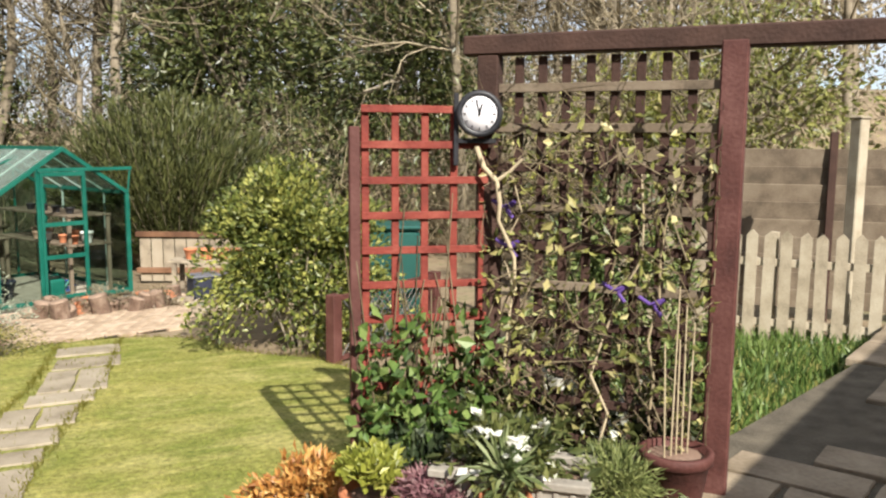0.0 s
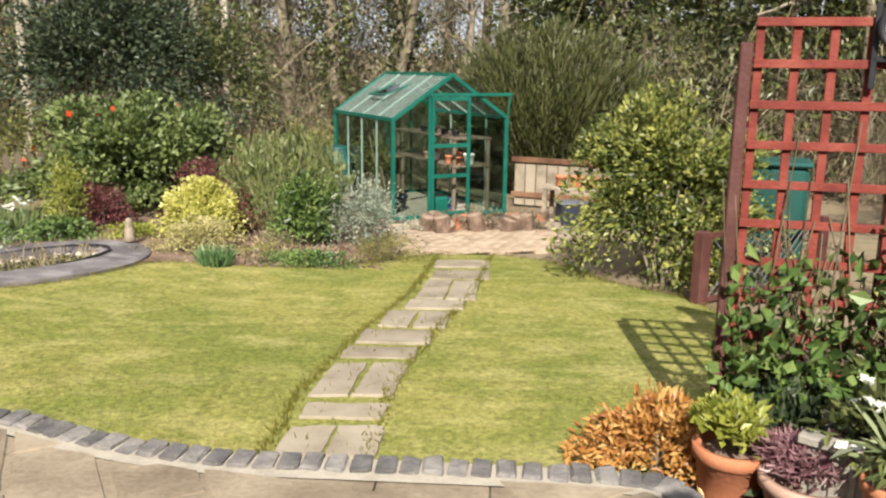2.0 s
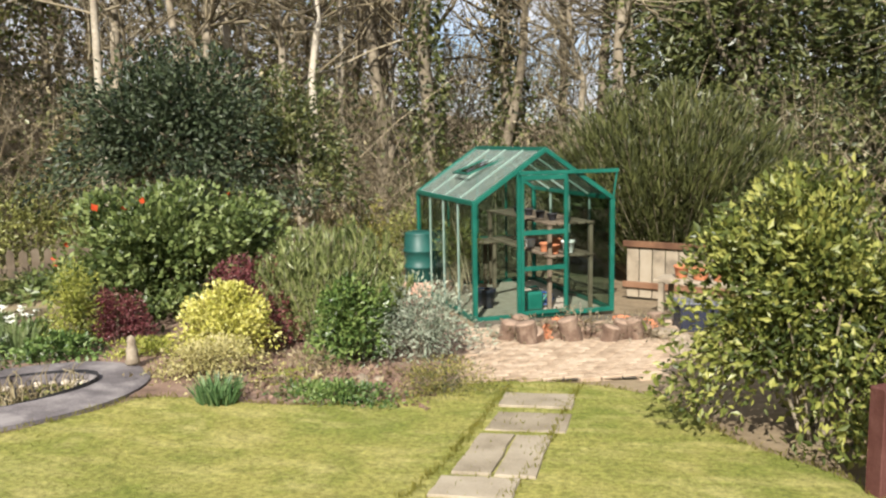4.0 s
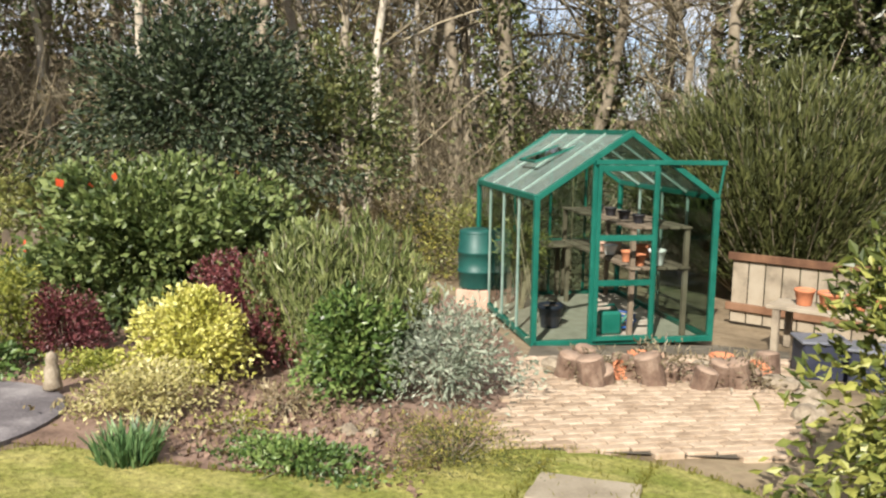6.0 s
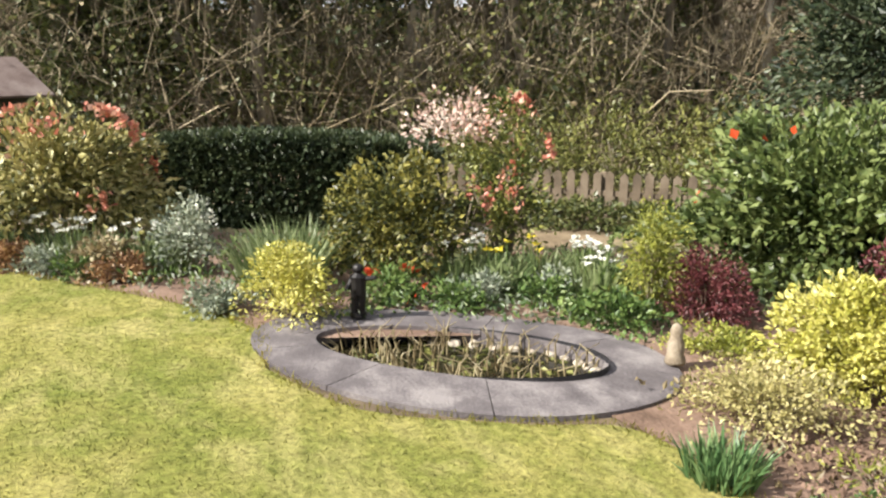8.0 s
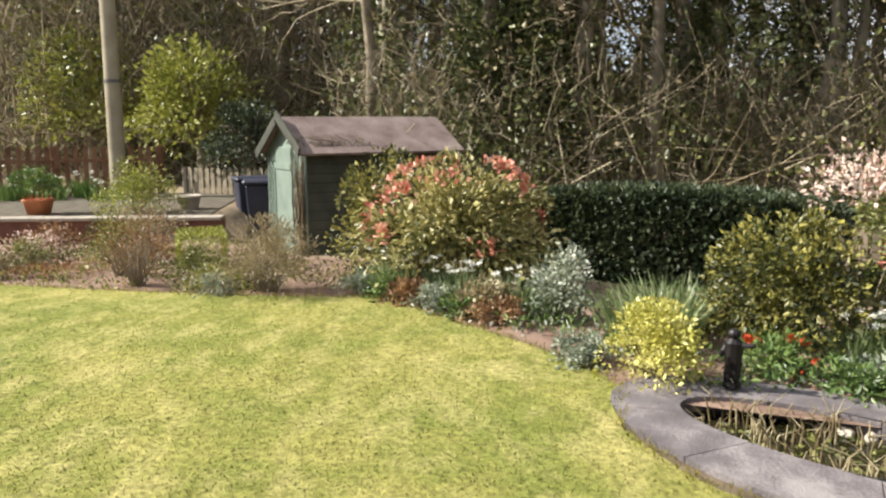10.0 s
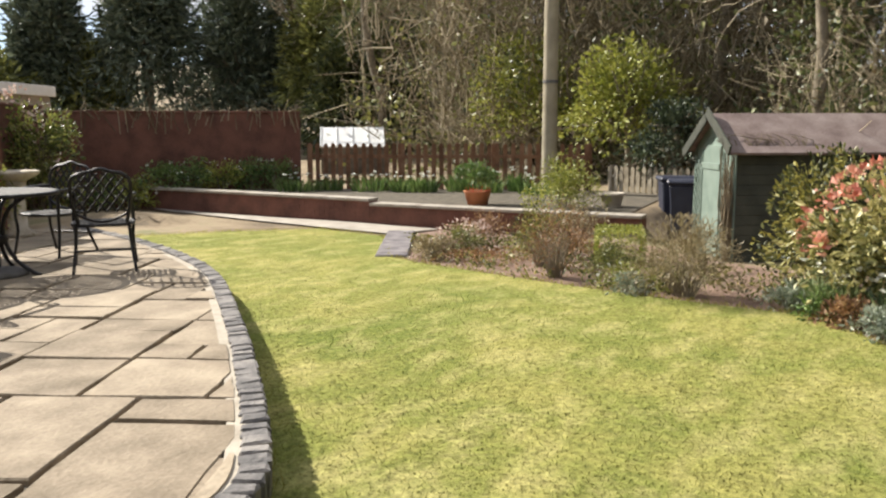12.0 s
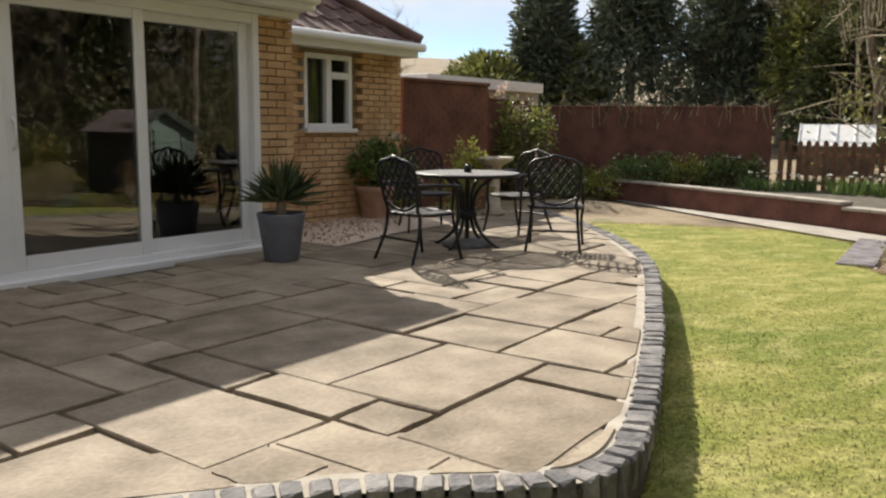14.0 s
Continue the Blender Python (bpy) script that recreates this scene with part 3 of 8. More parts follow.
# longer tufts where the mower does not reach: along the rim, the path and the beds
tuft_p = []
for a0, b0 in zip(LAWN, LAWN[1:] + LAWN[:1]):
    ln = math.dist(a0, b0)
    for k in range(int(ln * 150)):
        t = rng.uniform()
        tuft_p.append((a0[0] + (b0[0] - a0[0]) * t + rng.normal(0, 0.025), a0[1] + (b0[1] - a0[1]) * t + rng.normal(0, 0.025)))
for k in range(2600):
    y = rng.uniform(-1.7, 3.75)
    xl = np.interp(y, (-1.7, -0.9, 0.6, 1.7, 3.7), (0.17, 0.2, 0.42, 0.65, 0.85))
    tuft_p.append((xl + rng.choice((0.0, 0.5 + 0.02 * y, rng.uniform(0, 0.55)), p=(0.4, 0.4, 0.2)) + rng.normal(0, 0.02), y))
tuft_p = np.array(tuft_p)
# short mown blades, thickest along the way walked
cx_, cy_ = rng.uniform(-9.3, 3.1, 900000), rng.uniform(-9.5, 3.9, 900000)
keep = inside(cx_, cy_, lp)
keep &= rng.random(len(cx_)) < np.clip(1.5 - 0.17 * np.hypot(cx_ + 0.6, cy_ - 0.2), 0.22, 1.0)
keep &= ~((cx_ > np.interp(cy_, (-1.7, -0.9, 0.6, 1.7, 3.7), (0.17, 0.2, 0.42, 0.65, 0.8))) & (cx_ < np.interp(cy_, (-1.7, -0.9, 0.6, 1.7, 3.7), (0.7, 0.72, 1.0, 1.25, 1.45))))
keep &= pond_r(cx_, cy_, 0.44) > 1
cx_, cy_ = cx_[keep], cy_[keep]
pv = np.stack([cx_, cy_, ground(cx_, cy_) + 0.012], -1)
solid("mown_grass", mesh_of("mown_grass", *leaves(rng, pv, np.tile([[0, 0, 1.0]], (len(pv), 1)), 0.017, 0.34, 0, 0.7)), M["lawn"], "short mown grass blades of the lawn", kind="stuff")
pv = np.stack([tuft_p[:, 0], tuft_p[:, 1], ground(tuft_p[:, 0], tuft_p[:, 1]) + 0.015], -1)
solid("lawn_grass", mesh_of("lawn_grass", *leaves(rng, pv, np.tile([[0, 0, 1.0]], (len(pv), 1)), 0.045, 0.12, 0, 0.5)), M["blade"], "uncut grass tufts along the lawn edges and path", kind="stuff")
bx, by = rng.uniform(4.2, 7.5, 5000), rng.uniform(-1.8, 0.9, 5000)
keep = inside(bx, by, np.array([(4.2, -1.98), (5.9, -1.3), (8.0, -0.45), (6.6, 0.9), (4.6, 0.6)]))
bx, by = bx[keep], by[keep]
pv = np.stack([bx, by, ground(bx, by) + 0.04], -1)
solid("rough_grass", mesh_of("rough_grass", *leaves(rng, pv, np.tile([[0, 0, 1.0]], (len(pv), 1)), 0.14, 0.08, 0, 0.4)), L["green"], "rough tufted grass before the picket fence", kind="stuff")

# ---- house frame: x along the house front, y out towards the garden ----
H = pose(-1.3, -7.45, 0, 0, 0, 27.3)
Hi = H.inverted()

# patio: body, setts on its rim, and slabs
rim = [tuple(p) for p in EDGE]
patio_poly = rim + [tuple((H @ Vector(q))[:2]) for q in ((-4.6, -3.9, 0), (-3.0, -2.9, 0), (-0.5, -0.05, 0), (16, -0.05, 0), (16, 2.0, 0), (9.2, 2.12, 0))] + [(4.19, -2.03), (3.3, -2.2), (2.4, -2.2), (2.0, -2.5)]
bm = bmesh.new()
f = bm.faces.new([bm.verts.new((x, y, -0.028)) for x, y in patio_poly])
bm.normal_update()
if f.normal.z < 0:
    bmesh.ops.reverse_faces(bm, faces=[f])
r = bmesh.ops.extrude_face_region(bm, geom=[f])
bmesh.ops.translate(bm, verts=[v for v in r["geom"] if isinstance(v, bmesh.types.BMVert)], vec=(0, 0, -0.45))
bmesh.ops.recalc_face_normals(bm, faces=bm.faces[:])
patio = solid("patio", bm, M["shaded_edgewall"], "raised stone patio with a curved rim beside the lawn", kind="structure")
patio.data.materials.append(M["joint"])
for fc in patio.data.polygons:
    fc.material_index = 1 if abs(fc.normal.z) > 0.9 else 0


def clip(poly, a, b):
    """The part of a convex outline left of the line a to b."""
    out = []
    side = lambda p: (b[0] - a[0]) * (p[1] - a[1]) - (b[1] - a[1]) * (p[0] - a[0])
    for i, p in enumerate(poly):
        q = poly[(i + 1) % len(poly)]
        s, t = side(p), side(q)
        if s >= 0:
            out.append(p)
        if (s > 0 > t) or (s < 0 < t):
            k = s / (s - t)
            out.append((p[0] + (q[0] - p[0]) * k, p[1] + (q[1] - p[1]) * k))
    return out


def prism(poly, z0, z1, bev=0.006):
    bm = bmesh.new()
    lo = [bm.verts.new((x, y, z0)) for x, y in poly]
    cx, cy = sum(p[0] for p in poly) / len(poly), sum(p[1] for p in poly) / len(poly)
    hi = [bm.verts.new((x, y, z1 - bev)) for x, y in poly]
    k = 1 - bev * 2.2
    top = [bm.verts.new((cx + (x - cx) * k, cy + (y - cy) * k, z1)) for x, y in poly]
    n = len(poly)
    for i in range(n):
        j = (i + 1) % n
        bm.faces.new((lo[i], lo[j], hi[j], hi[i]))
        bm.faces.new((hi[i], hi[j], top[j], top[i]))
    bm.faces.new(top)
    bmesh.ops.recalc_face_normals(bm, faces=bm.faces[:])
    return bm


def inset_line(pts, d):
    """Points moved d to the left of the way along pts."""
    P = np.array(pts)
    t = np.gradient(P, axis=0)
    t /= np.linalg.norm(t, axis=1, keepdims=True)
    return P + np.stack([-t[:, 1], t[:, 0]], -1) * d


INNER = inset_line(EDGE, 0.13)
# strip of pale mortar just inside the setts
bm = bmesh.new()
a_, b_ = inset_line(EDGE, 0.004), inset_line(EDGE, 0.17)
va, vb = [bm.verts.new((*p, -0.004)) for p in a_], [bm.verts.new((*p, -0.004)) for p in b_]
for i in range(len(va) - 1):
    bm.faces.new((va[i], va[i + 1], vb[i + 1], vb[i]))
bmesh.ops.recalc_face_normals(bm, faces=bm.faces[:])
if bm.faces[:][0].normal.z < 0:
    bmesh.ops.reverse_faces(bm, faces=bm.faces[:])
part("mortar_bed", bm, M["mortar"], patio, "pale mortar beside the rim stones")

# cut slabs following the bulge of the rim
near = [i for i, p in enumerate(EDGE) if -1.5 < p[0] < 1.8 and p[1] > -2.4]
c_, d_ = inset_line(EDGE, 0.165), inset_line(EDGE, 0.55)
for i in range(near[0], near[-1], 3):
    k = min(i + 3, len(EDGE) - 1)
    e_ = 0.006
    pq = [c_[i] * (1 - e_) + c_[k] * e_, c_[k] * (1 - e_) + c_[i] * e_, d_[k] * (1 - e_) + d_[i] * e_, d_[i] * (1 - e_) + d_[k] * e_]
    part("slab", prism([tuple(p) for p in pq], -0.05, -0.009), M["slab"], patio)

def ragged(poly, amp=0.006):
    """The outline with small uneven steps along its longer sides."""
    out = []
    for i, p in enumerate(poly):
        q = poly[(i + 1) % len(poly)]
        out.append(p)
        ln = math.dist(p, q)
        if ln > 0.16:
            for t in (0.22, 0.5, 0.78):
                k = srng.uniform(-amp, amp)
                t += srng.uniform(-0.08, 0.08)
                out.append((p[0] + (q[0] - p[0]) * t - (q[1] - p[1]) / ln * k, p[1] + (q[1] - p[1]) * t + (q[0] - p[0]) / ln * k))
    return out


# random ashlar slabs laid square to the house
srng = random.Random(11)
MOD = 0.32
cells = {}
cols_, rows_ = 62, 30
U0, V0 = -6.0, -3.9
sizes = [(3, 2), (2, 3), (2, 2), (3, 3), (2, 2), (2, 1), (1, 2), (3, 2), (2, 1), (1, 1)]
slabs = []
for rv in range(rows_):
    for cu in range(cols_):
        if (cu, rv) in cells:
            continue
        opts = sizes[:]
        srng.shuffle(opts)
        opts.append((1, 1))
        for su, sv in opts:
            if all((cu + i, rv + j) not in cells for i in range(su) for j in range(sv)):
                for i in range(su):
                    for j in range(sv):
                        cells[cu + i, rv + j] = 1
                slabs.append((U0 + cu * MOD, V0 + rv * MOD, su * MOD, sv * MOD))
                break
gap = 0.013
HX, HY = np.array(H.to_3x3() @ Vector((1, 0, 0)))[:2], np.array(H.to_3x3() @ Vector((0, 1, 0)))[:2]
H0 = np.array((-1.3, -7.45))
lim = [tuple(p) for p in INNER]
# smaller pieces where the rim bulges
cut = []
for u, v, a, b in slabs:
    c = H0 + HX * (u + a / 2) + HY * (v + b / 2)
    if np.hypot(c[0] + 0.35, c[1] + 2.05) < 0.75:
        cut += [(u + i * MOD, v, MOD, b) for i in range(round(a / MOD))] if b <= 2 * MOD else [(u, v + i * MOD, a, MOD) for i in range(round(b / MOD))]
    else:
        cut.append((u, v, a, b))
slabs = cut
for u, v, a, b in slabs:
    j = lambda: srng.uniform(-0.016, 0.014)
    loc = [(u + gap + j(), v + gap + j()), (u + a - gap + j(), v + gap + j()), (u + a - gap + j(), v + b - gap + j()), (u + gap + j(), v + b - gap + j())]
    wpoly = [tuple(H0 + HX * p + HY * q) for p, q in loc]
    cx, cy = sum(p[0] for p in wpoly) / 4, sum(p[1] for p in wpoly) / 4
    if v + b / 2 < -0.02 and u + a / 2 > -0.6:
        continue
    if v + b / 2 < -0.05 and u + a / 2 > -2.6 and v + b / 2 > -2.7 + 0 * u and u > -1.7:
        continue
    if cx > 3.6 and v + b > 2.35:
        continue
    if cx > 1.9 and cx <= 4.2 and cy > -2.45:
        continue
    poly = wpoly
    if cx <= 2.2:
        for i in range(len(lim) - 1):
            if np.hypot(lim[i][0] - cx, lim[i][1] - cy) < 0.5 * math.hypot(a, b) + 0.08:
                poly = clip(poly, lim[i], lim[i + 1])
                if len(poly) < 3:
                    break
    if len(poly) < 3:
        continue
    mx_, my_ = np.mean([p[0] for p in poly]), np.mean([p[1] for p in poly])
    if not inside(np.array([mx_]), np.array([my_]), np.array(patio_poly))[0]:
        continue
    area = abs(sum(poly[i][0] * poly[(i + 1) % len(poly)][1] - poly[(i + 1) % len(poly)][0] * poly[i][1] for i in range(len(poly)))) / 2
    if area < 0.012 or cy < -13:
        continue
    part("slab", prism(ragged(poly), -0.05, srng.uniform(-0.006, 0.006), 0.008), M["slab"], patio)

# setts round the rim
P = np.array(EDGE)
seg = np.linalg.norm(np.diff(P, axis=0), axis=1)
cum = np.concatenate([[0], np.cumsum(seg)])
s_ = 0.02
sett_meshes = []
for k in range(5):
    bm = boxed(-0.04, -0.06, -0.13, 0.04, 0.062, 0.012, 0.01)
    for v in bm.verts:
        v.co += Vector((srng.uniform(-0.006, 0.006), srng.uniform(-0.008, 0.008), srng.uniform(-0.006, 0.006)))
    me = bpy.data.meshes.new("sett")
    bm.to_mesh(me)
    bm.free()
    me.materials.append(M["sett"])
    sett_meshes.append(me)
while s_ < cum[-1]:
    x, y = np.interp(s_, cum, P[:, 0]), np.interp(s_, cum, P[:, 1])
    x2, y2 = np.interp(s_ + 0.05, cum, P[:, 0]), np.interp(s_ + 0.05, cum, P[:, 1])
    a = math.atan2(y2 - y, x2 - x)
    ob = part("sett", srng.choice(sett_meshes), None, patio)
    ob.matrix_local = pose(x - math.sin(a) * 0.05, y + math.cos(a) * 0.05, srng.uniform(-0.006, 0.006), 0, 0, math.degrees(a) + srng.uniform(-3, 3))
    s_ += srng.uniform(0.086, 0.1)

# stepping path over the lawn
path_ob = thing("path", "stepping-stone path of paired worn slabs set in the lawn", "path", kind="structure")
rows_p = [(-1.72, -1.39, 0.2, 0.68, 2), (-1.3, -1.12, 0.24, 0.69, 1), (-1.0, -0.4, 0.25, 0.71, 2), (-0.28, -0.03, 0.3, 0.8, 1), (0.05, 0.38, 0.37, 0.87, 1), (0.5, 1.0, 0.47, 0.97, 2), (1.08, 1.39, 0.62, 1.12, 1), (1.45, 2.25, 0.7, 1.22, 2), (2.36, 2.84, 0.78, 1.35, 1), (2.98, 3.4, 0.8, 1.38, 1)]
for y0, y1, x0, x1, n in rows_p:
    sl = 0.08 * (y1 - y0)
    for k in range(n):
        a, b = x0 + (x1 - x0) * k / n + 0.012, x0 + (x1 - x0) * (k + 1) / n - 0.012
        j = lambda: srng.uniform(-0.012, 0.012)
        poly = [(a + j(), y0 + j()), (b + j(), y0 + j()), (b + sl + j(), y1 + j()), (a + sl + j(), y1 + j())]
        zc = gz((a + b) / 2, (y0 + y1) / 2)
        ob = part("slab", prism(ragged(poly, 0.01), -0.04, 0.035 + srng.uniform(-0.005, 0.005), 0.01), M["path"], path_ob)
        for v in ob.data.vertices:
            v.co.z += gz(v.co.x, v.co.y)

# pond: coping, water
def ell(r0, a):
    u, v = (PA + r0) * math.cos(a), (PB + r0) * math.sin(a)
    return PC + np.array((u * math.cos(PT) - v * math.sin(PT), u * math.sin(PT) + v * math.cos(PT)))
pond = thing("pond", "oval garden pond with wide grey stone coping", "pond")
np_ = 9
for k in range(np_):
    a0, a1 = 2 * math.pi * k / np_ + 0.1, 2 * math.pi * (k + 1) / np_ + 0.1 - 0.006
    A = np.linspace(a0, a1, 6)
    outer = [ell(0.42 + 0.03 * math.sin(3 * t), t) for t in A]
    innr = [ell(0.0, t) for t in A]
    bm = bmesh.new()
    zt = [gz(*p) + 0.04 for p in innr]
    zo = [gz(*p) + 0.032 for p in outer]
    it, ot = [bm.verts.new((*p, z)) for p, z in zip(innr, zt)], [bm.verts.new((*p, z)) for p, z in zip(outer, zo)]
    ib, obt = [bm.verts.new((*p, z - 0.09)) for p, z in zip(innr, zt)], [bm.verts.new((*p, z - 0.14)) for p, z in zip(outer, zo)]
    for i in range(5):
        bm.faces.new((it[i], it[i + 1], ot[i + 1], ot[i]))
        bm.faces.new((it[i], ib[i], ib[i + 1], it[i + 1]))
        bm.faces.new((ot[i], ot[i + 1], obt[i + 1], obt[i]))
    bm.faces.new((it[0], ot[0], obt[0], ib[0]))
    bm.faces.new((it[5], ib[5], obt[5], ot[5]))
    bmesh.ops.recalc_face_normals(bm, faces=bm.faces[:])
    part("coping_stone", bm, M["pondstone"], pond)
wz = gz(*PC) - 0.06
bm = bmesh.new()
fw = bm.faces.new([bm.verts.new((*ell(0.05, t), wz)) for t in np.linspace(0, 2 * math.pi, 40, endpoint=False)])
bm.normal_update()
if fw.normal.z < 0:
    bmesh.ops.reverse_faces(bm, faces=[fw])
part("water", bm, M["water"], pond, "still dark pond water")
bm = bmesh.new()
ring = [[bm.verts.new((*ell(0.01, t), z)) for t in np.linspace(0, 2 * math.pi, 40, endpoint=False)] for z in (wz - 0.1, gz(*PC) + 0.04)]
for i in range(40):
    bm.faces.new((ring[0][i], ring[0][(i + 1) % 40], ring[1][(i + 1) % 40], ring[1][i]))
part("liner", bm, M["blackplastic"], pond, "black pond liner")

# ---- house ----
house = thing("house", "yellow-brick bungalow with white plastic frames and a brown tiled roof", "house", H)
# garden room front: door opening 0..2.45, brick pier to its side, plain wall beyond
part("wall", boxed(2.46, -0.3, -0.3, 3.4, -0.02, 2.35), M["brick"], house)
part("wall", boxed(3.3, -1.35, -0.3, 16, -1.07, 2.25), M["brick"], house)
part("side_wall", boxed(3.3, -1.1, -0.3, 3.4, -0.3, 2.35), M["brick"], house)
part("wall", boxed(-0.52, -0.3, -0.3, -0.06, -0.11, 2.35), M["brickmortar"], house)
for y0, y1, z0, z1 in ((-3.6, -2.5, -0.3, 2.35), (-1.3, -0.3, -0.3, 2.35), (-2.5, -1.3, -0.3, 1.1), (-2.5, -1.3, 2.05, 2.35)):
    part("side_wall", boxed(-0.52, y0, z0, -0.41, y1, z1), M["brickmortar"], house)
sw = part("window", boxed(-0.54, -2.5, 1.1, -0.39, -1.3, 1.16, 0.005), M["upvc"], house, "white plastic side window of the garden room")
for y0, y1, z0, z1 in ((-2.5, -2.43, 1.16, 2.05), (-1.37, -1.3, 1.16, 2.05), (-1.94, -1.86, 1.16, 1.98), (-2.43, -1.37, 1.98, 2.05)):
    part("frame", boxed(-0.52, y0, z0, -0.42, y1, z1, 0.005), M["upvc"], sw)
g = part("pane", boxed(-0.475, -2.43, 1.16, -0.465, -1.37, 1.98), M["clearglass"], sw)
g.visible_shadow = False
part("back_wall", boxed(-0.4, -3.7, -0.3, 3.4, -3.55, 2.35), M["dark_room"], house)
part("room_floor", boxed(-0.4, -3.55, -0.1, 3.4, -0.3, 0.04), M["dark_room"], house)
part("room_ceiling", boxed(-0.4, -3.55, 2.3, 3.4, -0.3, 2.35), M["curtain"], house)
part("flat_roof", boxed(-0.5, -1.15, 2.4, 3.55, 0.28, 2.5, 0.01), M["felt"], house)
part("fascia", boxed(-0.53, 0.1, 2.26, 3.6, 0.31, 2.47, 0.012), M["upvc"], house, "white fascia board with gutter")
part("fascia", boxed(-0.55, -1.2, 2.26, -0.5, 0.1, 2.47, 0.01), M["upvc"], house)
part("soffit", boxed(-0.5, -0.3, 2.2, 3.5, 0.1, 2.255), M["upvc"], house)
segs = [(-0.5, 0.35, 2.37, 3.6, 0.35, 2.37, 0.06, 0.06)]
part("gutter", tube_mesh("gutter", segs, 10), M["upvc"], house)


def wall_of_bricks(parent, x0, x1, z0, z1, y, hole=None, along=None):
    """Courses of stretcher bricks proud of the mortar; each brick is a piece."""
    me = None
    row = 0
    z = z0
    while z + 0.065 < z1:
        x = x0 - (0.1125 if row % 2 else 0)
        while x < x1 - 0.02:
            a, b = max(x, x0), min(x + 0.215, x1)
            if b - a > 0.03 and not (hole and b > hole[0] and a < hole[1] and z + 0.065 > hole[2] and z < hole[3]):
                if b - a > 0.214:
                    if me is None:
                        bm = boxed(-0.1075, -0.05, -0.0325, 0.1075, 0.05, 0.0325, 0.004)
                        me = bpy.data.meshes.new("brick")
                        bm.to_mesh(me)
                        bm.free()
                        me.materials.append(M["brick"])
                    ob = part("brick", me, None, parent)
                else:
                    ob = part("brick", boxed(-(b - a) / 2, -0.05, -0.0325, (b - a) / 2, 0.05, 0.0325, 0.004), M["brick"], parent)
                ob.location = ((a + b) / 2, y + srng.uniform(-0.002, 0.002), z + 0.0325)
            x += 0.225
        z += 0.075
        row += 1


wall_of_bricks(house, -0.52, -0.07, 0.0, 2.25, -0.065)

# sliding patio door
door = part("patio_door", boxed(-0.06, -0.14, 0.0, 2.46, 0.02, 0.09, 0.006), M["upvc"], house, "white plastic sliding patio door with two large panes")
for x0, x1, z0, z1 in ((-0.06, 0.02, 0.09, 2.2), (2.34, 2.46, 0.09, 2.2), (0.02, 2.34, 2.11, 2.2)):
    part("door_frame", boxed(x0, -0.14, z0, x1, 0.02, z1, 0.006), M["upvc"], door)
part("door_sill", boxed(-0.1, -0.02, -0.03, 2.55, 0.1, 0.035, 0.006), M["upvc"], door)
for x0, x1, y in ((0.02, 1.24, -0.085), (1.15, 2.34, -0.03)):
    for a, b, c, d in ((x0, x0 + 0.1, 0.09, 2.11), (x1 - 0.1, x1, 0.09, 2.11), (x0 + 0.1, x1 - 0.1, 0.09, 0.2), (x0 + 0.1, x1 - 0.1, 2.03, 2.11)):
        part("sash", boxed(a, y - 0.025, c, b, y + 0.025, d, 0.005), M["upvc"], door)
    g = part("pane", boxed(x0 + 0.1, y - 0.006, 0.2, x1 - 0.1, y + 0.006, 2.03), M["glass"], door)
    g.visible_shadow = False
part("handle", tube_mesh("handle", polyline([(2.28, 0.0, 1.0), (2.28, 0.045, 1.02), (2.28, 0.045, 1.2), (2.28, 0.0, 1.22)], 0.012), 8), M["upvc"], door, "white door handle")
# what shows in the dark room
tb = thing("sideboard", "dark wooden sideboard inside the garden room", "sideboard", H @ pose(0.9, -3.2, 0.04))
part("body", boxed(-0.6, -0.25, 0.08, 0.6, 0.25, 0.85, 0.01), M["darkwood"], tb)
for x in (-0.55, 0.55):
    part("leg", boxed(x - 0.03, -0.2, 0, x + 0.03, 0.2, 0.08), M["darkwood"], tb)
dp = thing("inner_door", "dark glazed inner door with pale fittings", "door", H @ pose(1.75, -3.5, 0.04))
part("leaf", boxed(-0.4, -0.03, 0, 0.4, 0.03, 2.0, 0.01), M["darkwood"], dp)
for z in (0.95, 1.55):
    part("plate", boxed(-0.12, 0.03, z, 0.1, 0.045, z + 0.1, 0.004), M["upvc"], dp)

# main block with the small window, standing back
k0 = Hi @ Vector((-3.9, -10.0, 0))
wx0, wy = k0.x, k0.y
wh = (wx0 + 0.95, wx0 + 1.79, 1.14, 2.03)
part("wall", boxed(wx0 + 0.06, wy - 0.35, -0.3, wh[0], wy - 0.055, 2.25), M["brickmortar"], house)
part("wall", boxed(wh[1], wy - 0.35, -0.3, -0.3, wy - 0.055, 2.25), M["brickmortar"], house)
part("wall", boxed(wh[0], wy - 0.35, -0.3, wh[1], wy - 0.055, wh[2]), M["brickmortar"], house)
part("wall", boxed(wh[0], wy - 0.35, wh[3], wh[1], wy - 0.055, 2.25), M["brickmortar"], house)
part("gable_wall", boxed(wx0, wy - 6, -0.3, wx0 + 0.06, wy - 0.055, 2.25), M["brick"], house)
part("back_wall", boxed(wx0, wy - 6.2, -0.3, 8, wy - 6, 2.25), M["brick"], house)
wall_of_bricks(house, wx0, -0.35, 0.0, 2.25, wy, wh)
win = part("window", boxed(wh[0] - 0.03, wy - 0.1, wh[2] - 0.05, wh[1] + 0.03, wy + 0.1, wh[2], 0.006), M["upvc"], house, "white plastic casement window")
mid = wh[0] + 0.37
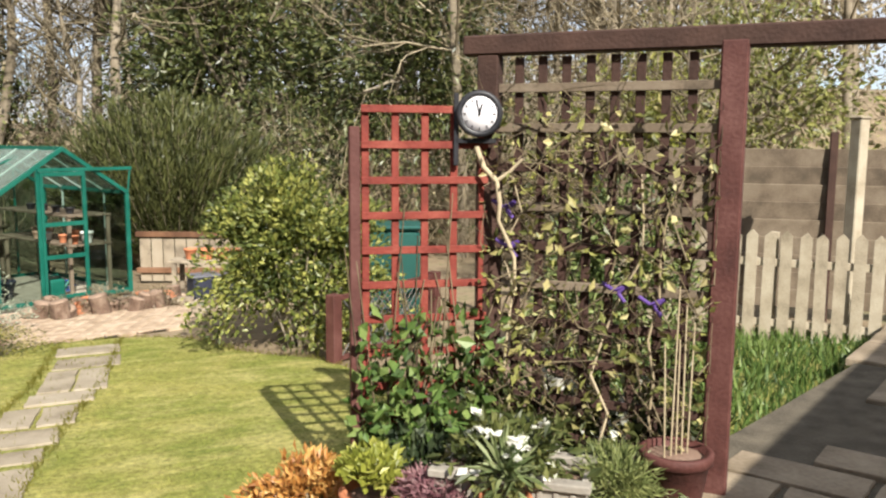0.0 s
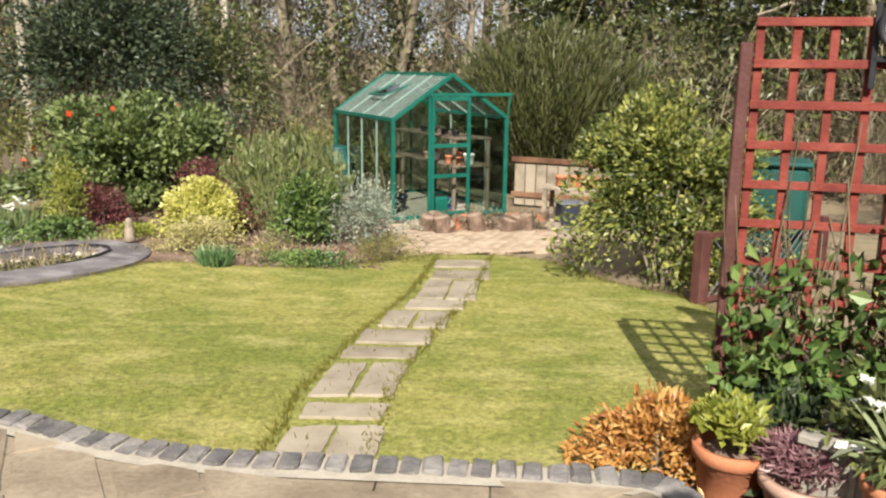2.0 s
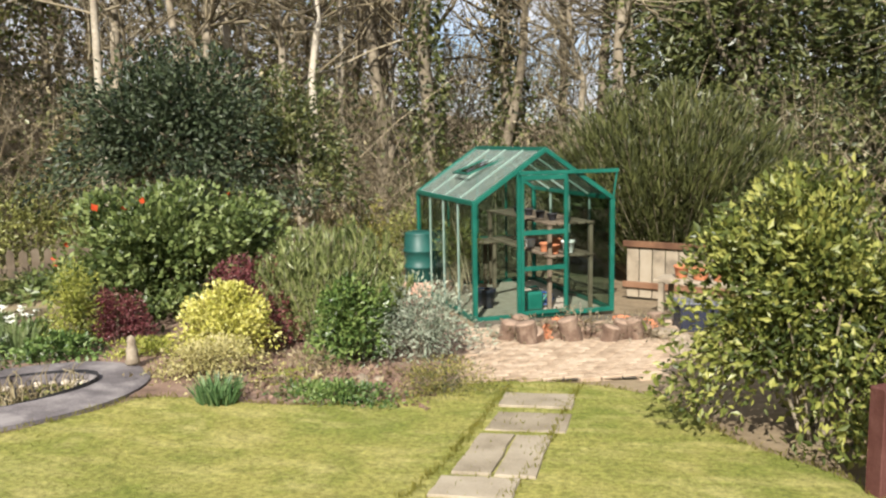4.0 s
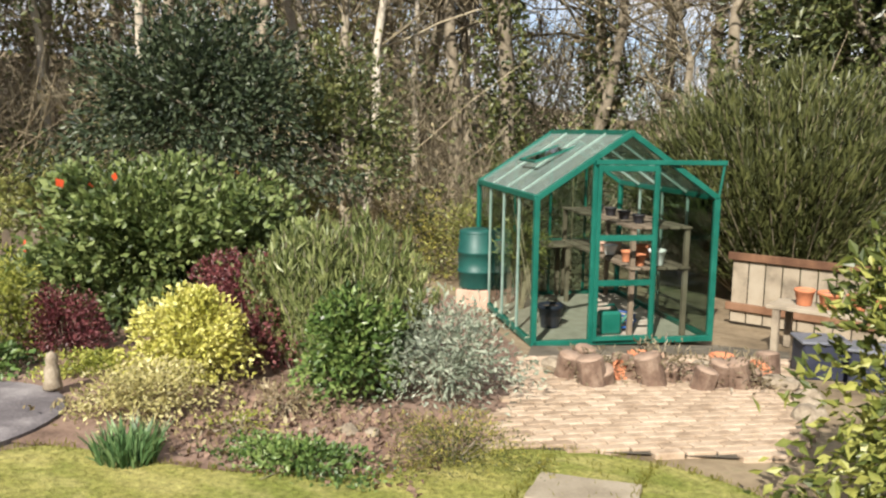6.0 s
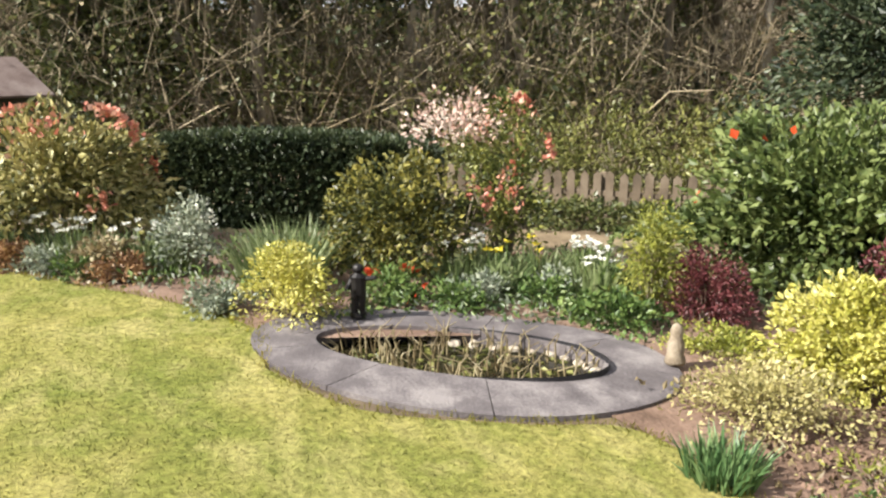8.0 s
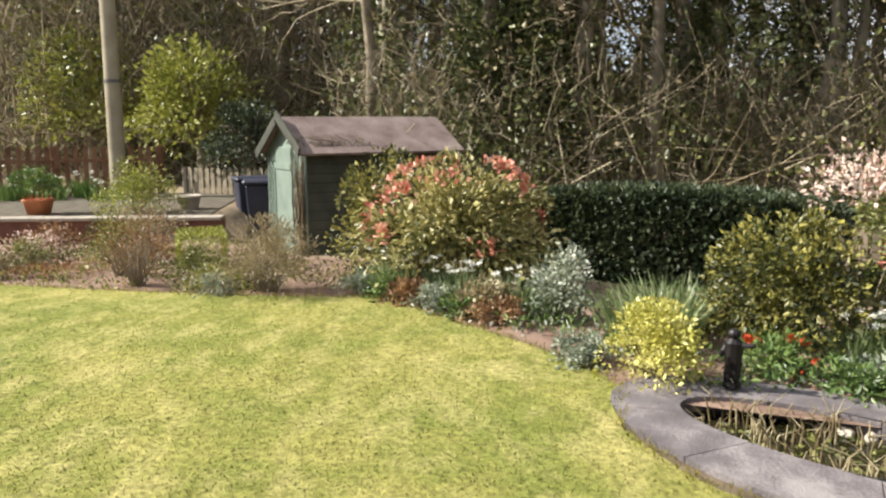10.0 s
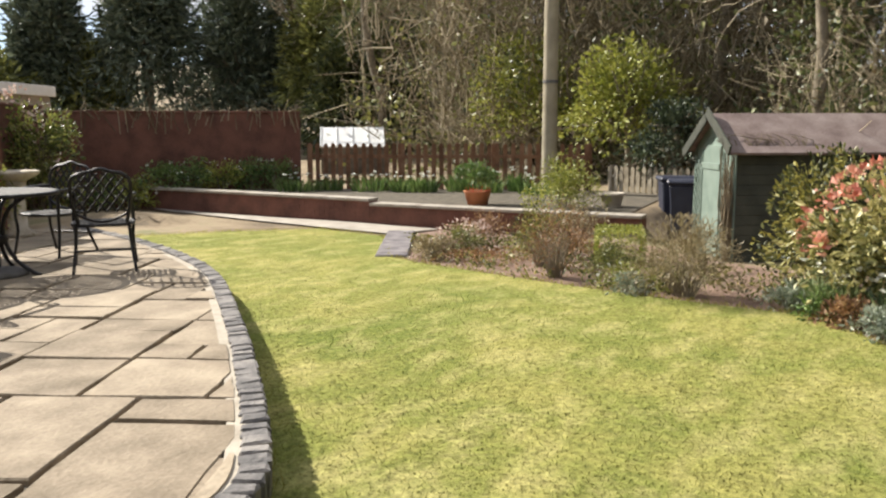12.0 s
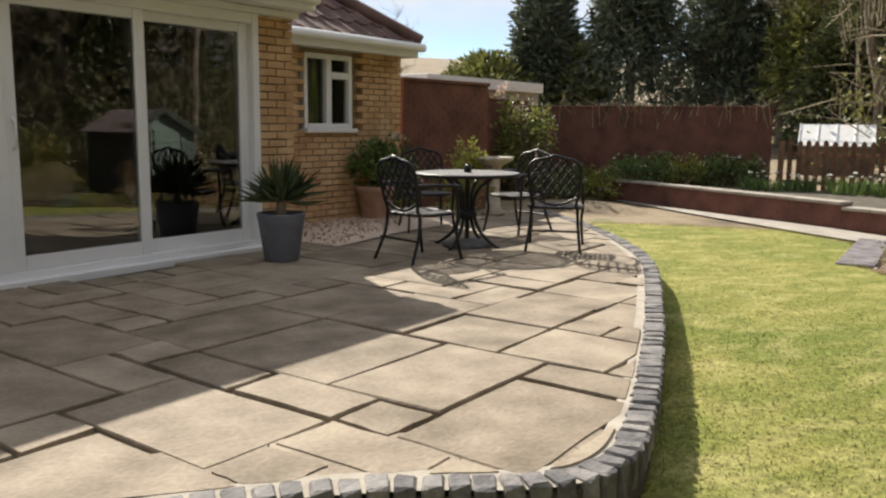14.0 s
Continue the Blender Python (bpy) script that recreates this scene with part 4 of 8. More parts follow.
for a, b, c, d in ((wh[0], wh[0] + 0.06, wh[2], wh[3]), (wh[1] - 0.06, wh[1], wh[2], wh[3]), (wh[0] + 0.06, wh[1] - 0.06, wh[3] - 0.06, wh[3]), (wh[0] + 0.06, wh[1] - 0.06, wh[2], wh[2] + 0.06), (mid, mid + 0.09, wh[2] + 0.06, wh[3] - 0.06), (wh[0] + 0.06, mid, wh[2] + 0.6, wh[2] + 0.68)):
    part("frame", boxed(a, wy - 0.06, c, b, wy + 0.03, d, 0.006), M["upvc"], win)
g = part("pane", boxed(wh[0] + 0.05, wy - 0.03, wh[2] + 0.05, wh[1] - 0.05, wy - 0.02, wh[3] - 0.05), M["clearglass"], win)
g.visible_shadow = False
part("curtain", boxed(wh[0] + 0.04, wy - 0.3, wh[2], mid - 0.05, wy - 0.26, wh[3]), M["curtain"], house, "pale curtain behind the window")
# out of view: extra overhang that carries the house shadow across the side paving
part("eave", boxed(3.62, wy + 0.1, 2.14, 16.2, wy + 0.62, 2.26, 0.006), M["tile"], house, "unseen tiled eave, added deep to shade the side paving")
part("fascia", boxed(3.62, wy + 0.27, 2.07, 16.2, wy + 0.3, 2.25, 0.006), M["upvc"], house)
part("room_back", boxed(wx0 + 0.1, wy - 1.6, 0, -0.4, wy - 1.5, 2.25), M["dark_room"], house)
# tiled roof: hipped, rows of rounded tiles
eave_z, pitch = 2.22, math.tan(radians(35))
ex, ey = wx0 - 0.06, wy + 0.3
part("fascia", boxed(ex, ey - 0.03, eave_z - 0.15, -0.85, ey, eave_z + 0.03, 0.006), M["upvc"], house)
part("fascia", boxed(ex, ey - 6.5, eave_z - 0.15, ex + 0.03, ey - 0.03, eave_z + 0.03, 0.006), M["upvc"], house)
part("soffit", boxed(ex + 0.03, wy - 0.1, eave_z - 0.13, -0.3, ey - 0.03, eave_z - 0.11), M["upvc"], house)
part("gutter", tube_mesh("gutter", [(ex - 0.04, ey + 0.05, eave_z - 0.02, -0.35, ey + 0.05, eave_z - 0.02, 0.055, 0.055)], 10), M["upvc"], house)
tv, tf = [], []
rowsn, depth = 13, 3.4
step = depth / rowsn
pw = 0.3
for i in range(rowsn):
    y0, y1 = ey - i * step, ey - (i + 1) * step - 0.06
    x = ex + i * step
    while x < 16.0:
        for k in range(6):
            xa, xb = x + pw * k / 6, x + pw * (k + 1) / 6
            za, zb = (0.028 * math.sin(2 * math.pi * q / 6) for q in (k, k + 1))
            za, zb = max(za, -0.008), max(zb, -0.008)
            zl, zh = eave_z + (ey - y0) * pitch + 0.05, eave_z + (ey - y1) * pitch + 0.02
            b0 = len(tv)
            tv += [(xa, y0, zl + za - 0.03), (xb, y0, zl + zb - 0.03), (xa, y0, zl + za), (xb, y0, zl + zb), (xb, y1, zh + zb), (xa, y1, zh + za)]
            tf += [(b0, b0 + 1, b0 + 3, b0 + 2), (b0 + 2, b0 + 3, b0 + 4, b0 + 5)]
        x += pw
tl = part("roof_tiles", mesh_of("roof_tiles", tv, tf), M["tile"], house, "brown rounded concrete roof tiles")
tl["kind"] = "stuff"
bm = bmesh.new()
q = [(ex, ey, eave_z), (16.2, ey, eave_z), (16.2, ey - depth, eave_z + depth * pitch), (ex + depth, ey - depth, eave_z + depth * pitch), (ex, ey - 2 * depth, eave_z), (16.2, ey - 2 * depth, eave_z)]
vs = [bm.verts.new(p) for p in q]
bm.faces.new((vs[0], vs[1], vs[2], vs[3]))
bm.faces.new((vs[0], vs[3], vs[4]))
bm.faces.new((vs[3], vs[2], vs[5], vs[4]))
part("roof_hip", bm, M["tile"], house)
hp = [(ex - 0.02, ey + 0.02, eave_z + 0.06), (ex + depth, ey - depth, eave_z + depth * pitch + 0.08)]
part("hip_ridge", tube_mesh("hip_ridge", polyline([tuple(np.array(hp[0]) + (np.array(hp[1]) - np.array(hp[0])) * i / 10) for i in range(11)], 0.09), 8), M["tile"], house)

# gravel by the house
strip("gravel_bed", [tuple((H @ Vector(q))[:2]) for q in ((-0.55, 0.55, 0), (-1.7, 0.35, 0), (wx0 - 0.2, wy + 1.35, 0), (wx0, wy + 0.05, 0), (-0.52, wy + 0.05, 0))], M["gravel"], 0.0, "pale pink gravel at the foot of the house", 0.4)
gb = bpy.data.objects["gravel_bed"]
for v in gb.data.vertices:
    v.co.z = 0.012
rng = np.random.default_rng(3)
gn = 1500
gu, gv = rng.uniform(wx0, -0.55, gn), rng.uniform(wy + 0.06, 0.5, gn)
ok = gv < 0.55 + (gu + 0.55) * 0.35
gu, gv = gu[ok], gv[ok]
gp = H0 + np.outer(gu, HX) + np.outer(gv, HY)
gpos = np.concatenate([gp, np.full((len(gp), 1), 0.015)], 1)
solid("gravel", mesh_of("gravel", *leaves(rng, gpos, np.tile([[0, 0, 0.25]], (len(gp), 1)), 0.04, 0.9)), M["gravel"], "loose pale gravel stones by the house", kind="stuff")

# ---- garden walls and fences ----
def panel(name, a, b, z0, z1, thick, mat, label, kind="structure"):
    a, b = np.array(a, float), np.array(b, float)
    ln = np.linalg.norm(b - a)
    m = pose(a[0], a[1], 0, 0, 0, math.degrees(math.atan2(b[1] - a[1], b[0] - a[0])))
    ob = solid(name, boxed(0, -thick / 2, z0, ln, thick / 2, z1, 0.006), mat, label, kind=kind)
    ob.matrix_world = m
    return ob, m, ln


def courses(ob, ln, z0, z1, thick, mat):
    """Recessed joints shown by brick courses proud of the wall: joined, too small to pick apart."""
    v, f = [], []
    z, row = z0 + 0.01, 0
    while z + 0.065 < z1:
        x = -0.11 * (row % 2)
        while x < ln:
            a, b = max(x, 0.0), min(x + 0.215, ln)
            if b - a > 0.03:
                for s in (-1, 1):
                    y0, y1 = s * thick / 2, s * (thick / 2 + 0.006)
                    k = len(v)
                    v += [(a, y1, z), (b, y1, z), (b, y1, z + 0.065), (a, y1, z + 0.065), (a, y0, z), (b, y0, z), (b, y0, z + 0.065), (a, y0, z + 0.065)]
                    f += [(k, k + 1, k + 2, k + 3), (k + 3, k + 2, k + 6, k + 7), (k, k + 4, k + 5, k + 1), (k, k + 3, k + 7, k + 4), (k + 1, k + 5, k + 6, k + 2)]
            x += 0.225
        z += 0.075
        row += 1
    o = part("bricks", mesh_of("bricks", v, f), mat, ob)
    o["kind"] = "stuff"
    return o


for nm, a, b, z0, z1 in (("wall_a", (-4.05, -10.35), (-5.9, -11.2), -0.4, 1.8), ("wall_b", (-6.6, -13.2), (-9.3, -15.4), -0.5, 1.68), ("wall_c", (-9.3, -15.4), (-12.85, -11.6), -0.5, 1.58)):
    ob, m, ln = panel(nm, a, b, z0, z1, 0.2, M["redbrick"], "dark red-brown brick garden wall", "structure")
    courses(ob, ln, z0, z1, 0.2, M["redbrick"])
    part("wall_coping", boxed(-0.02, -0.13, z1, ln + 0.02, 0.13, z1 + 0.05, 0.01), M["redbrick"], ob)
ob, m, ln = panel("wall_d", (-5.9, -11.2), (-6.6, -13.2), -0.4, 1.7, 0.2, M["redbrick"], "dark red-brown brick garden wall")
# retaining wall with pale coping
for nm, a, b, z1, zz in (("retaining_wall_a", (-10.5, -13.8), (-10.5, -8.0), 0.05, 0.0), ("retaining_wall_b", (-10.5, -8.0), (-10.75, -3.4), -0.02, 0.0)):
    ob, m, ln = panel(nm, a, b, -0.9, z1, 0.22, M["redbrick"], "low red brick retaining wall with pale coping stones")
    courses(ob, ln, -0.6, z1, 0.22, M["redbrick"])
    n = int(ln / 0.45)
    for k in range(n):
        part("coping_stone", boxed(ln * k / n + 0.004, -0.15, z1, ln * (k + 1) / n - 0.004, 0.15, z1 + 0.05, 0.008), M["coping"], ob)
# paved edge along the wall and the step slab
strip("wall_path", [(-10.36, -13.8), (-9.7, -10.0), (-9.45, -8.2), (-9.3, -6.8), (-10.36, -6.6), (-10.36, -8.0)], M["coping"], 0.03, "narrow pale stone path along the retaining wall", 0.5)
st = solid("bed_slab", boxed(-1.2, -0.2, -0.15, 1.2, 0.2, 0.07, 0.015), M["pondstone"], "grey stone slab at the corner of the shrub bed", "slab")
st.matrix_world = pose(-8.25, -6.0, gz(-8.25, -6.0), 0, 0, 31)


def picket(name, a, b, z0, h, mat, label, w=0.075, gapx=0.055, rails=(0.2, 0.75), pointed=True, posts=1.8, ground_follow=False, lean=0.0):
    """A picket fence from a to b: rails behind, each pale a piece."""
    a, b = np.array(a, float), np.array(b, float)
    ln = np.linalg.norm(b - a)
    f = thing(name, label, "fence", pose(a[0], a[1], z0, 0, 0, math.degrees(math.atan2(b[1] - a[1], b[0] - a[0]))))
    bm = bmesh.new()
    lo = [bm.verts.new(p) for p in ((-w / 2, -0.01, 0), (w / 2, -0.01, 0), (w / 2, -0.01, h - 0.05), (0, -0.01, h), (-w / 2, -0.01, h - 0.05))]
    fc = bm.faces.new(lo)
    r = bmesh.ops.extrude_face_region(bm, geom=[fc])
    bmesh.ops.translate(bm, verts=[v for v in r["geom"] if isinstance(v, bmesh.types.BMVert)], vec=(0, 0.02, 0))
    bmesh.ops.recalc_face_normals(bm, faces=bm.faces[:])
    me = bpy.data.meshes.new("picket")
    bm.to_mesh(me)
    bm.free()
    me.materials.append(mat)
    x = w / 2
    while x < ln:
        o = part("picket", me, None, f)
        o.matrix_local = pose(x, 0, 0.04 + srng.uniform(-0.012, 0.012), 0, srng.uniform(-0.8, 0.8), 0)
        x += w + gapx
    for z in rails:
        part("rail", boxed(0, 0.012, h * z - 0.035, ln, 0.05, h * z + 0.035, 0.004), mat, f)
    n = max(1, int(round(ln / posts)))
    for k in range(n + 1):
        part("post", boxed(ln * k / n - 0.04, 0.052, -0.3, ln * k / n + 0.04, 0.13, h + 0.02, 0.006), mat, f)
    return f


picket("picket_fence", (-12.75, -11.3), (-15.1, -5.9), -0.05, 0.98, M["brownwood"], "dark brown wooden picket fence on the terrace", 0.09, 0.075)
picket("picket_fence", (-15.1, -5.5), (-14.2, -3.2), -0.25, 0.75, M["palewood"], "low pale weathered picket fence by the shed", 0.09, 0.05)
picket("picket_fence", (-8.6, 4.6), (-5.4, 7.6), -0.85, 0.95, M["fencegrey"], "weathered grey-brown picket fence behind the pond border", 0.1, 0.06)
picket("picket_fence", (5.9, 1.35), (7.75, -0.85), -0.32, 1.02, M["palewood"], "pale sunlit picket fence beside the patio", 0.1, 0.05)
# tall fence panel and post behind it
tf_ = thing("fence_panel", "weathered boarded fence panel behind the picket fence", "fence", pose(6.6, 2.6, -0.35, 0, 0, -42))
for k in range(9):
    o = part("board", boxed(0, -0.012, 0, 3.4, 0.012, 0.2, 0.004), M["fencegrey"], tf_)
    o.matrix_local = pose(0, 0.01 * (k % 2), 0.1 + k * 0.19, 6, 0, 0)
for x in (0.0, 1.2, 2.4, 3.4):
    part("post", boxed(x - 0.04, -0.09, -0.2, x + 0.04, -0.015, 2.0, 0.006), M["darkwood"], tf_)
tp = thing("gate_post", "tall pale wooden gate post", "post", pose(7.69, 0.13, -0.35))
part("shaft", boxed(-0.06, -0.06, -0.1, 0.06, 0.06, 2.1, 0.01), M["palewood"], tp)
part("cap", boxed(-0.07, -0.07, 2.1, 0.07, 0.07, 2.13, 0.01), M["palewood"], tp)

# utility pole
up = thing("utility_pole", "tall pale wooden utility pole at the fence", "pole", pose(-14.3, -6.45, -0.05))
part("shaft", tube_mesh("shaft", [(0, 0, -0.3, 0, 0, 4, 0.155, 0.14), (0, 0, 4, 0.02, 0, 8.5, 0.14, 0.12)], 14), M["pole"], up)
part("band", tube_mesh("band", [(0, 0, 2.18, 0, 0, 2.24, 0.155, 0.155)], 14), M["ironworn"], up)

# ---- greenhouse ----
GA = math.degrees(math.atan2(0.88, 1.706))
gh = thing("greenhouse", "green-framed aluminium greenhouse with a sliding door standing open", "greenhouse", pose(0.105, 7.08, -0.78, 0, 0, GA))
W, D, EH, RH = 1.93, 2.55, 1.51, 2.16
def bar(p, q, r=0.018, mat="green_metal", name="glazing_bar", par=None):
    p, q = Vector(p), Vector(q)
    ln = (q - p).length
    o = part(name, boxed(-r, -r, 0, r, r, ln, 0.003), M[mat], par or gh)
    o.matrix_local = Matrix.Translation(p) @ (q - p).to_track_quat("Z", "Y").to_matrix().to_4x4()
    return o
for x in (0, W):
    for y in (0, D):
        bar((x, y, 0), (x, y, EH), 0.028, name="corner_post")
    bar((x, 0, EH), (x, D, EH), 0.028, name="eave_bar")
    bar((x, 0, 0.03), (x, D, 0.03), 0.028, name="sill")
    for k in (1, 2, 3):
        bar((x, D * k / 4, 0), (x, D * k / 4, EH), 0.014, "barmetal")
    for k in range(1, 4):
        bar((x, D * k / 4, EH), (W / 2, D * k / 4, RH), 0.014, "barmetal")
    for y in (0, D):
        bar((x, y, EH), (W / 2, y, RH), 0.028, name="gable_bar")
bar((W / 2, 0, RH), (W / 2, D, RH), 0.03, name="ridge")
for y in (0, D):
    bar((0, y, 0.03), (W, y, 0.03), 0.028, name="sill")
bar((0, D, 0.75), (W, D, 0.75), 0.014)
for k in (1, 2, 3):
    bar((W * k / 4, D, 0), (W * k / 4, D, EH + (RH - EH) * (1 - abs(k - 2) / 2)), 0.014)
dx0, dx1 = 0.6, 1.26
for x in (dx0, dx1):
    bar((x, -0.005, 0), (x, -0.005, 1.85), 0.024, name="door_post")
bar((dx0 - 0.02, -0.045, 1.87), (W + 0.06, -0.045, 1.87), 0.024, name="door_track")
bar((W + 0.04, -0.045, 1.87), (W + 0.0, -0.03, EH), 0.012, name="track_stay")
gd = part("sliding_door", boxed(dx0 + 0.01, -0.07, 0.05, dx0 + 0.05, -0.04, 1.84, 0.003), M["green_metal"], gh, "green sliding door frame")
for a, b, c, d in ((dx1 - 0.05, dx1 - 0.01, 0.05, 1.84), (dx0 + 0.05, dx1 - 0.05, 0.05, 0.1), (dx0 + 0.05, dx1 - 0.05, 1.78, 1.84), (dx0 + 0.05, dx1 - 0.05, 0.62, 0.68), (dx0 + 0.05, dx1 - 0.05, 1.08, 1.14)):
    part("rail", boxed(a, -0.07, c, b, -0.04, d, 0.003), M["green_metal"], gd)
def pane(corners, gmat="ghglass"):
    bm = bmesh.new()
    bm.faces.new([bm.verts.new(c) for c in corners])
    r = bmesh.ops.solidify(bm, geom=bm.faces[:], thickness=0.004)
    o = part("pane", bm, M[gmat], gh)
    o.visible_shadow = False
for k in range(4):
    y0, y1 = D * k / 4 + 0.012, D * (k + 1) / 4 - 0.012
    for x in (0, W):
        pane([(x, y0, 0.05), (x, y1, 0.05), (x, y1, EH - 0.02), (x, y0, EH - 0.02)])
        pane([(x, y0, EH + 0.01), (x, y1, EH + 0.01), (W / 2, y1, RH), (W / 2, y0, RH)], "roofglass")
for y in (0, D):
    pane([(0.02, y, 0.05), (dx0 - 0.02, y, 0.05), (dx0 - 0.02, y, EH + 0.4), (0.02, y, EH)])
    pane([(dx1 + 0.02, y, 0.05), (W - 0.02, y, 0.05), (W - 0.02, y, EH), (dx1 + 0.02, y, EH + 0.44)])
pane([(dx0, D, 0.05), (dx1, D, 0.05), (dx1, D, EH + 0.4), (dx0, D, EH + 0.4)])
pane([(dx0, 0, 1.88), (dx1, 0, 1.88), (W / 2, 0, RH - 0.03)])
# open roof vent on the near slope
vt = part("roof_vent", boxed(-0.3, -0.32, -0.012, 0.3, -0.29, 0.012), M["green_metal"], gh, "propped open roof vent")
sl = math.degrees(math.atan2(RH - EH, W / 2))
vt.matrix_local = pose(0.55, D * 0.52, EH + 0.42, 0, -sl + 14, 0)
for a, b, c, d in ((-0.3, -0.27, -0.29, 0.29), (0.27, 0.3, -0.29, 0.29), (-0.3, 0.3, 0.29, 0.32)):
    part("vent_bar", boxed(a, c, -0.012, b, d, 0.012), M["green_metal"], vt)
o = part("vent_pane", boxed(-0.27, -0.29, -0.003, 0.27, 0.29, 0.003), M["ghglass"], vt)
o.visible_shadow = False
GM = pose(0.105, 7.08, -0.78, 0, 0, GA)
# staging and what stands in the greenhouse
sg = thing("staging", "slatted wooden potting bench inside the greenhouse", "bench", GM @ pose(1.42, 1.3, 0.02))
for z in (0.72, 1.15):
    for k in range(5):
        part("slat", boxed(-0.28 + k * 0.14 - 0.055, -1.15, z, -0.28 + k * 0.14 + 0.055, 1.15, z + 0.025, 0.003), M["fencegrey"], sg)
for x in (-0.3, 0.3):
    for y in (-1.1, 1.1):
        part("leg", boxed(x - 0.025, y - 0.025, -0.02, x + 0.025, y + 0.025, 1.15, 0.003), M["fencegrey"], sg)
sg2 = thing("staging", "slatted wooden bench along the greenhouse back wall", "bench", GM @ pose(0.75, 2.2, 0.02))
for k in range(4):
    part("slat", boxed(-0.5, -0.2 + k * 0.13, 0.7, 0.35, -0.2 + k * 0.13 + 0.11, 0.725, 0.003), M["fencegrey"], sg2)
for x in (-0.46, 0.3):
    for y in (-0.15, 0.25):
        part("leg", boxed(x - 0.025, y - 0.025, -0.02, x + 0.025, y + 0.025, 0.7, 0.003), M["fencegrey"], sg2)
gfl = strip("greenhouse_floor", [tuple((GM @ Vector((x, y, 0)))[:2]) for x, y in ((0.04, 0.04), (W - 0.04, 0.04), (W - 0.04, D - 0.04), (0.04, D - 0.04))], M["mortar"], 0, "pale concrete floor of the greenhouse", 0.5)
for v in gfl.data.vertices:
    v.co.z = -0.765


def pot(name, m, r, h, mat, label, group="", rim=True, soil=True):
    """A flower pot, hollow, with a rolled rim and soil."""
    p = thing(name, label, "plant pot", m, group)
    prof = [(0.0, 0.0), (r * 0.7, 0.0), (r * 0.72, 0.01), (r * 0.93, h * 0.8)]
    prof += [(r * 1.03, h * 0.82), (r * 1.05, h * 0.98), (r * 1.0, h)] if rim else [(r, h * 0.98), (r * 0.98, h)]
    prof += [(r * 0.88, h), (r * 0.86, h * 0.86), (0.0, h * 0.86)]
    part("body", lathe(prof, 28), mat, p)
    if soil:
        part("soil", lathe([(r * 0.87, h * 0.87), (r * 0.4, h * 0.89), (0.0, h * 0.9)], 20), M["soil"], p)
    return p


rg = random.Random(4)
for k in range(7):
    pot("flower_pot", GM @ pose(1.2 + rg.uniform(-0.05, 0.35), 0.3 + k * 0.27, 0.765), rg.uniform(0.06, 0.1), rg.uniform(0.1, 0.16), M["terracotta"] if k < 3 else M["white"] if k == 3 else M["claypale"], "small clay pot on the greenhouse bench" if k != 3 else "small white pot on the greenhouse bench", "pots on the greenhouse bench")
for k in range(4):
    pot("flower_pot", GM @ pose(1.3, 0.5 + k * 0.4, 1.195), 0.07, 0.1, M["blackplastic"], "small black plastic pot on the upper shelf", "pots on the upper shelf")
pot("bucket", GM @ pose(0.42, 0.75, 0.015), 0.14, 0.26, M["bluebin"], "dark blue plastic bucket on the greenhouse floor")
pot("bucket", GM @ pose(1.45, 0.32, 0.765), 0.09, 0.17, M["white"], "pale plastic tub on the greenhouse bench")
wc = thing("watering_can", "green plastic watering can on the greenhouse floor", "watering can", GM @ pose(0.95, 0.35, 0.015))
part("body", boxed(-0.12, -0.08, 0, 0.12, 0.08, 0.26, 0.03), M["green_metal"], wc)
part("spout", tube_mesh("spout", polyline([(0.1, 0, 0.08), (0.26, 0, 0.26), (0.33, 0, 0.3)], 0.025, 0.014), 8), M["green_metal"], wc)
part("handle", tube_mesh("handle", polyline([(-0.1, 0, 0.06), (-0.2, 0, 0.16), (-0.16, 0, 0.3), (0.05, 0, 0.32), (0.1, 0, 0.24)], 0.013), 8), M["green_metal"], wc)
hs = thing("hose", "coiled blue garden hose on the greenhouse floor", "hose", GM @ pose(1.15, 0.55, 0.02))
part("coil", tube_mesh("coil", polyline([(math.cos(t) * (0.16 + 0.02 * math.sin(t * 1.7)), math.sin(t) * 0.16, 0.02 + t * 0.007) for t in np.linspace(0, 22, 80)], 0.012), 6), M["blue"], hs)
for x0, y0, x1 in ((0.12, 0.9, 0.05), (0.2, 1.3, 0.1)):
    cn = thing("garden_cane", "bamboo cane leaning inside the greenhouse", "cane", GM)
    part("cane", tube_mesh("cane", [(x0 + 0.2, y0, 0.0, x1, y0 + 0.1, 1.5, 0.008, 0.006)], 6), M["paletwig"], cn)

# water butt
wb = thing("water_butt", "dark green ribbed plastic water butt on a pale block stand", "water butt", pose(-0.98, 8.95, -0.82) @ Matrix.Scale(0.8, 4))
part("barrel", lathe([(0.0, 0.3), (0.25, 0.3), (0.27, 0.34), (0.285, 0.55), (0.3, 0.56), (0.3, 0.6), (0.285, 0.61), (0.29, 0.85), (0.305, 0.86), (0.305, 0.9), (0.29, 0.91), (0.28, 1.15), (0.265, 1.18)], 28), M["butt"], wb)
part("lid", lathe([(0.275, 1.17), (0.28, 1.21), (0.2, 1.24), (0.0, 1.25)], 28), M["butt"], wb)
part("stand", boxed(-0.26, -0.26, -0.02, 0.26, 0.26, 0.3, 0.015), M["claypale"], wb)

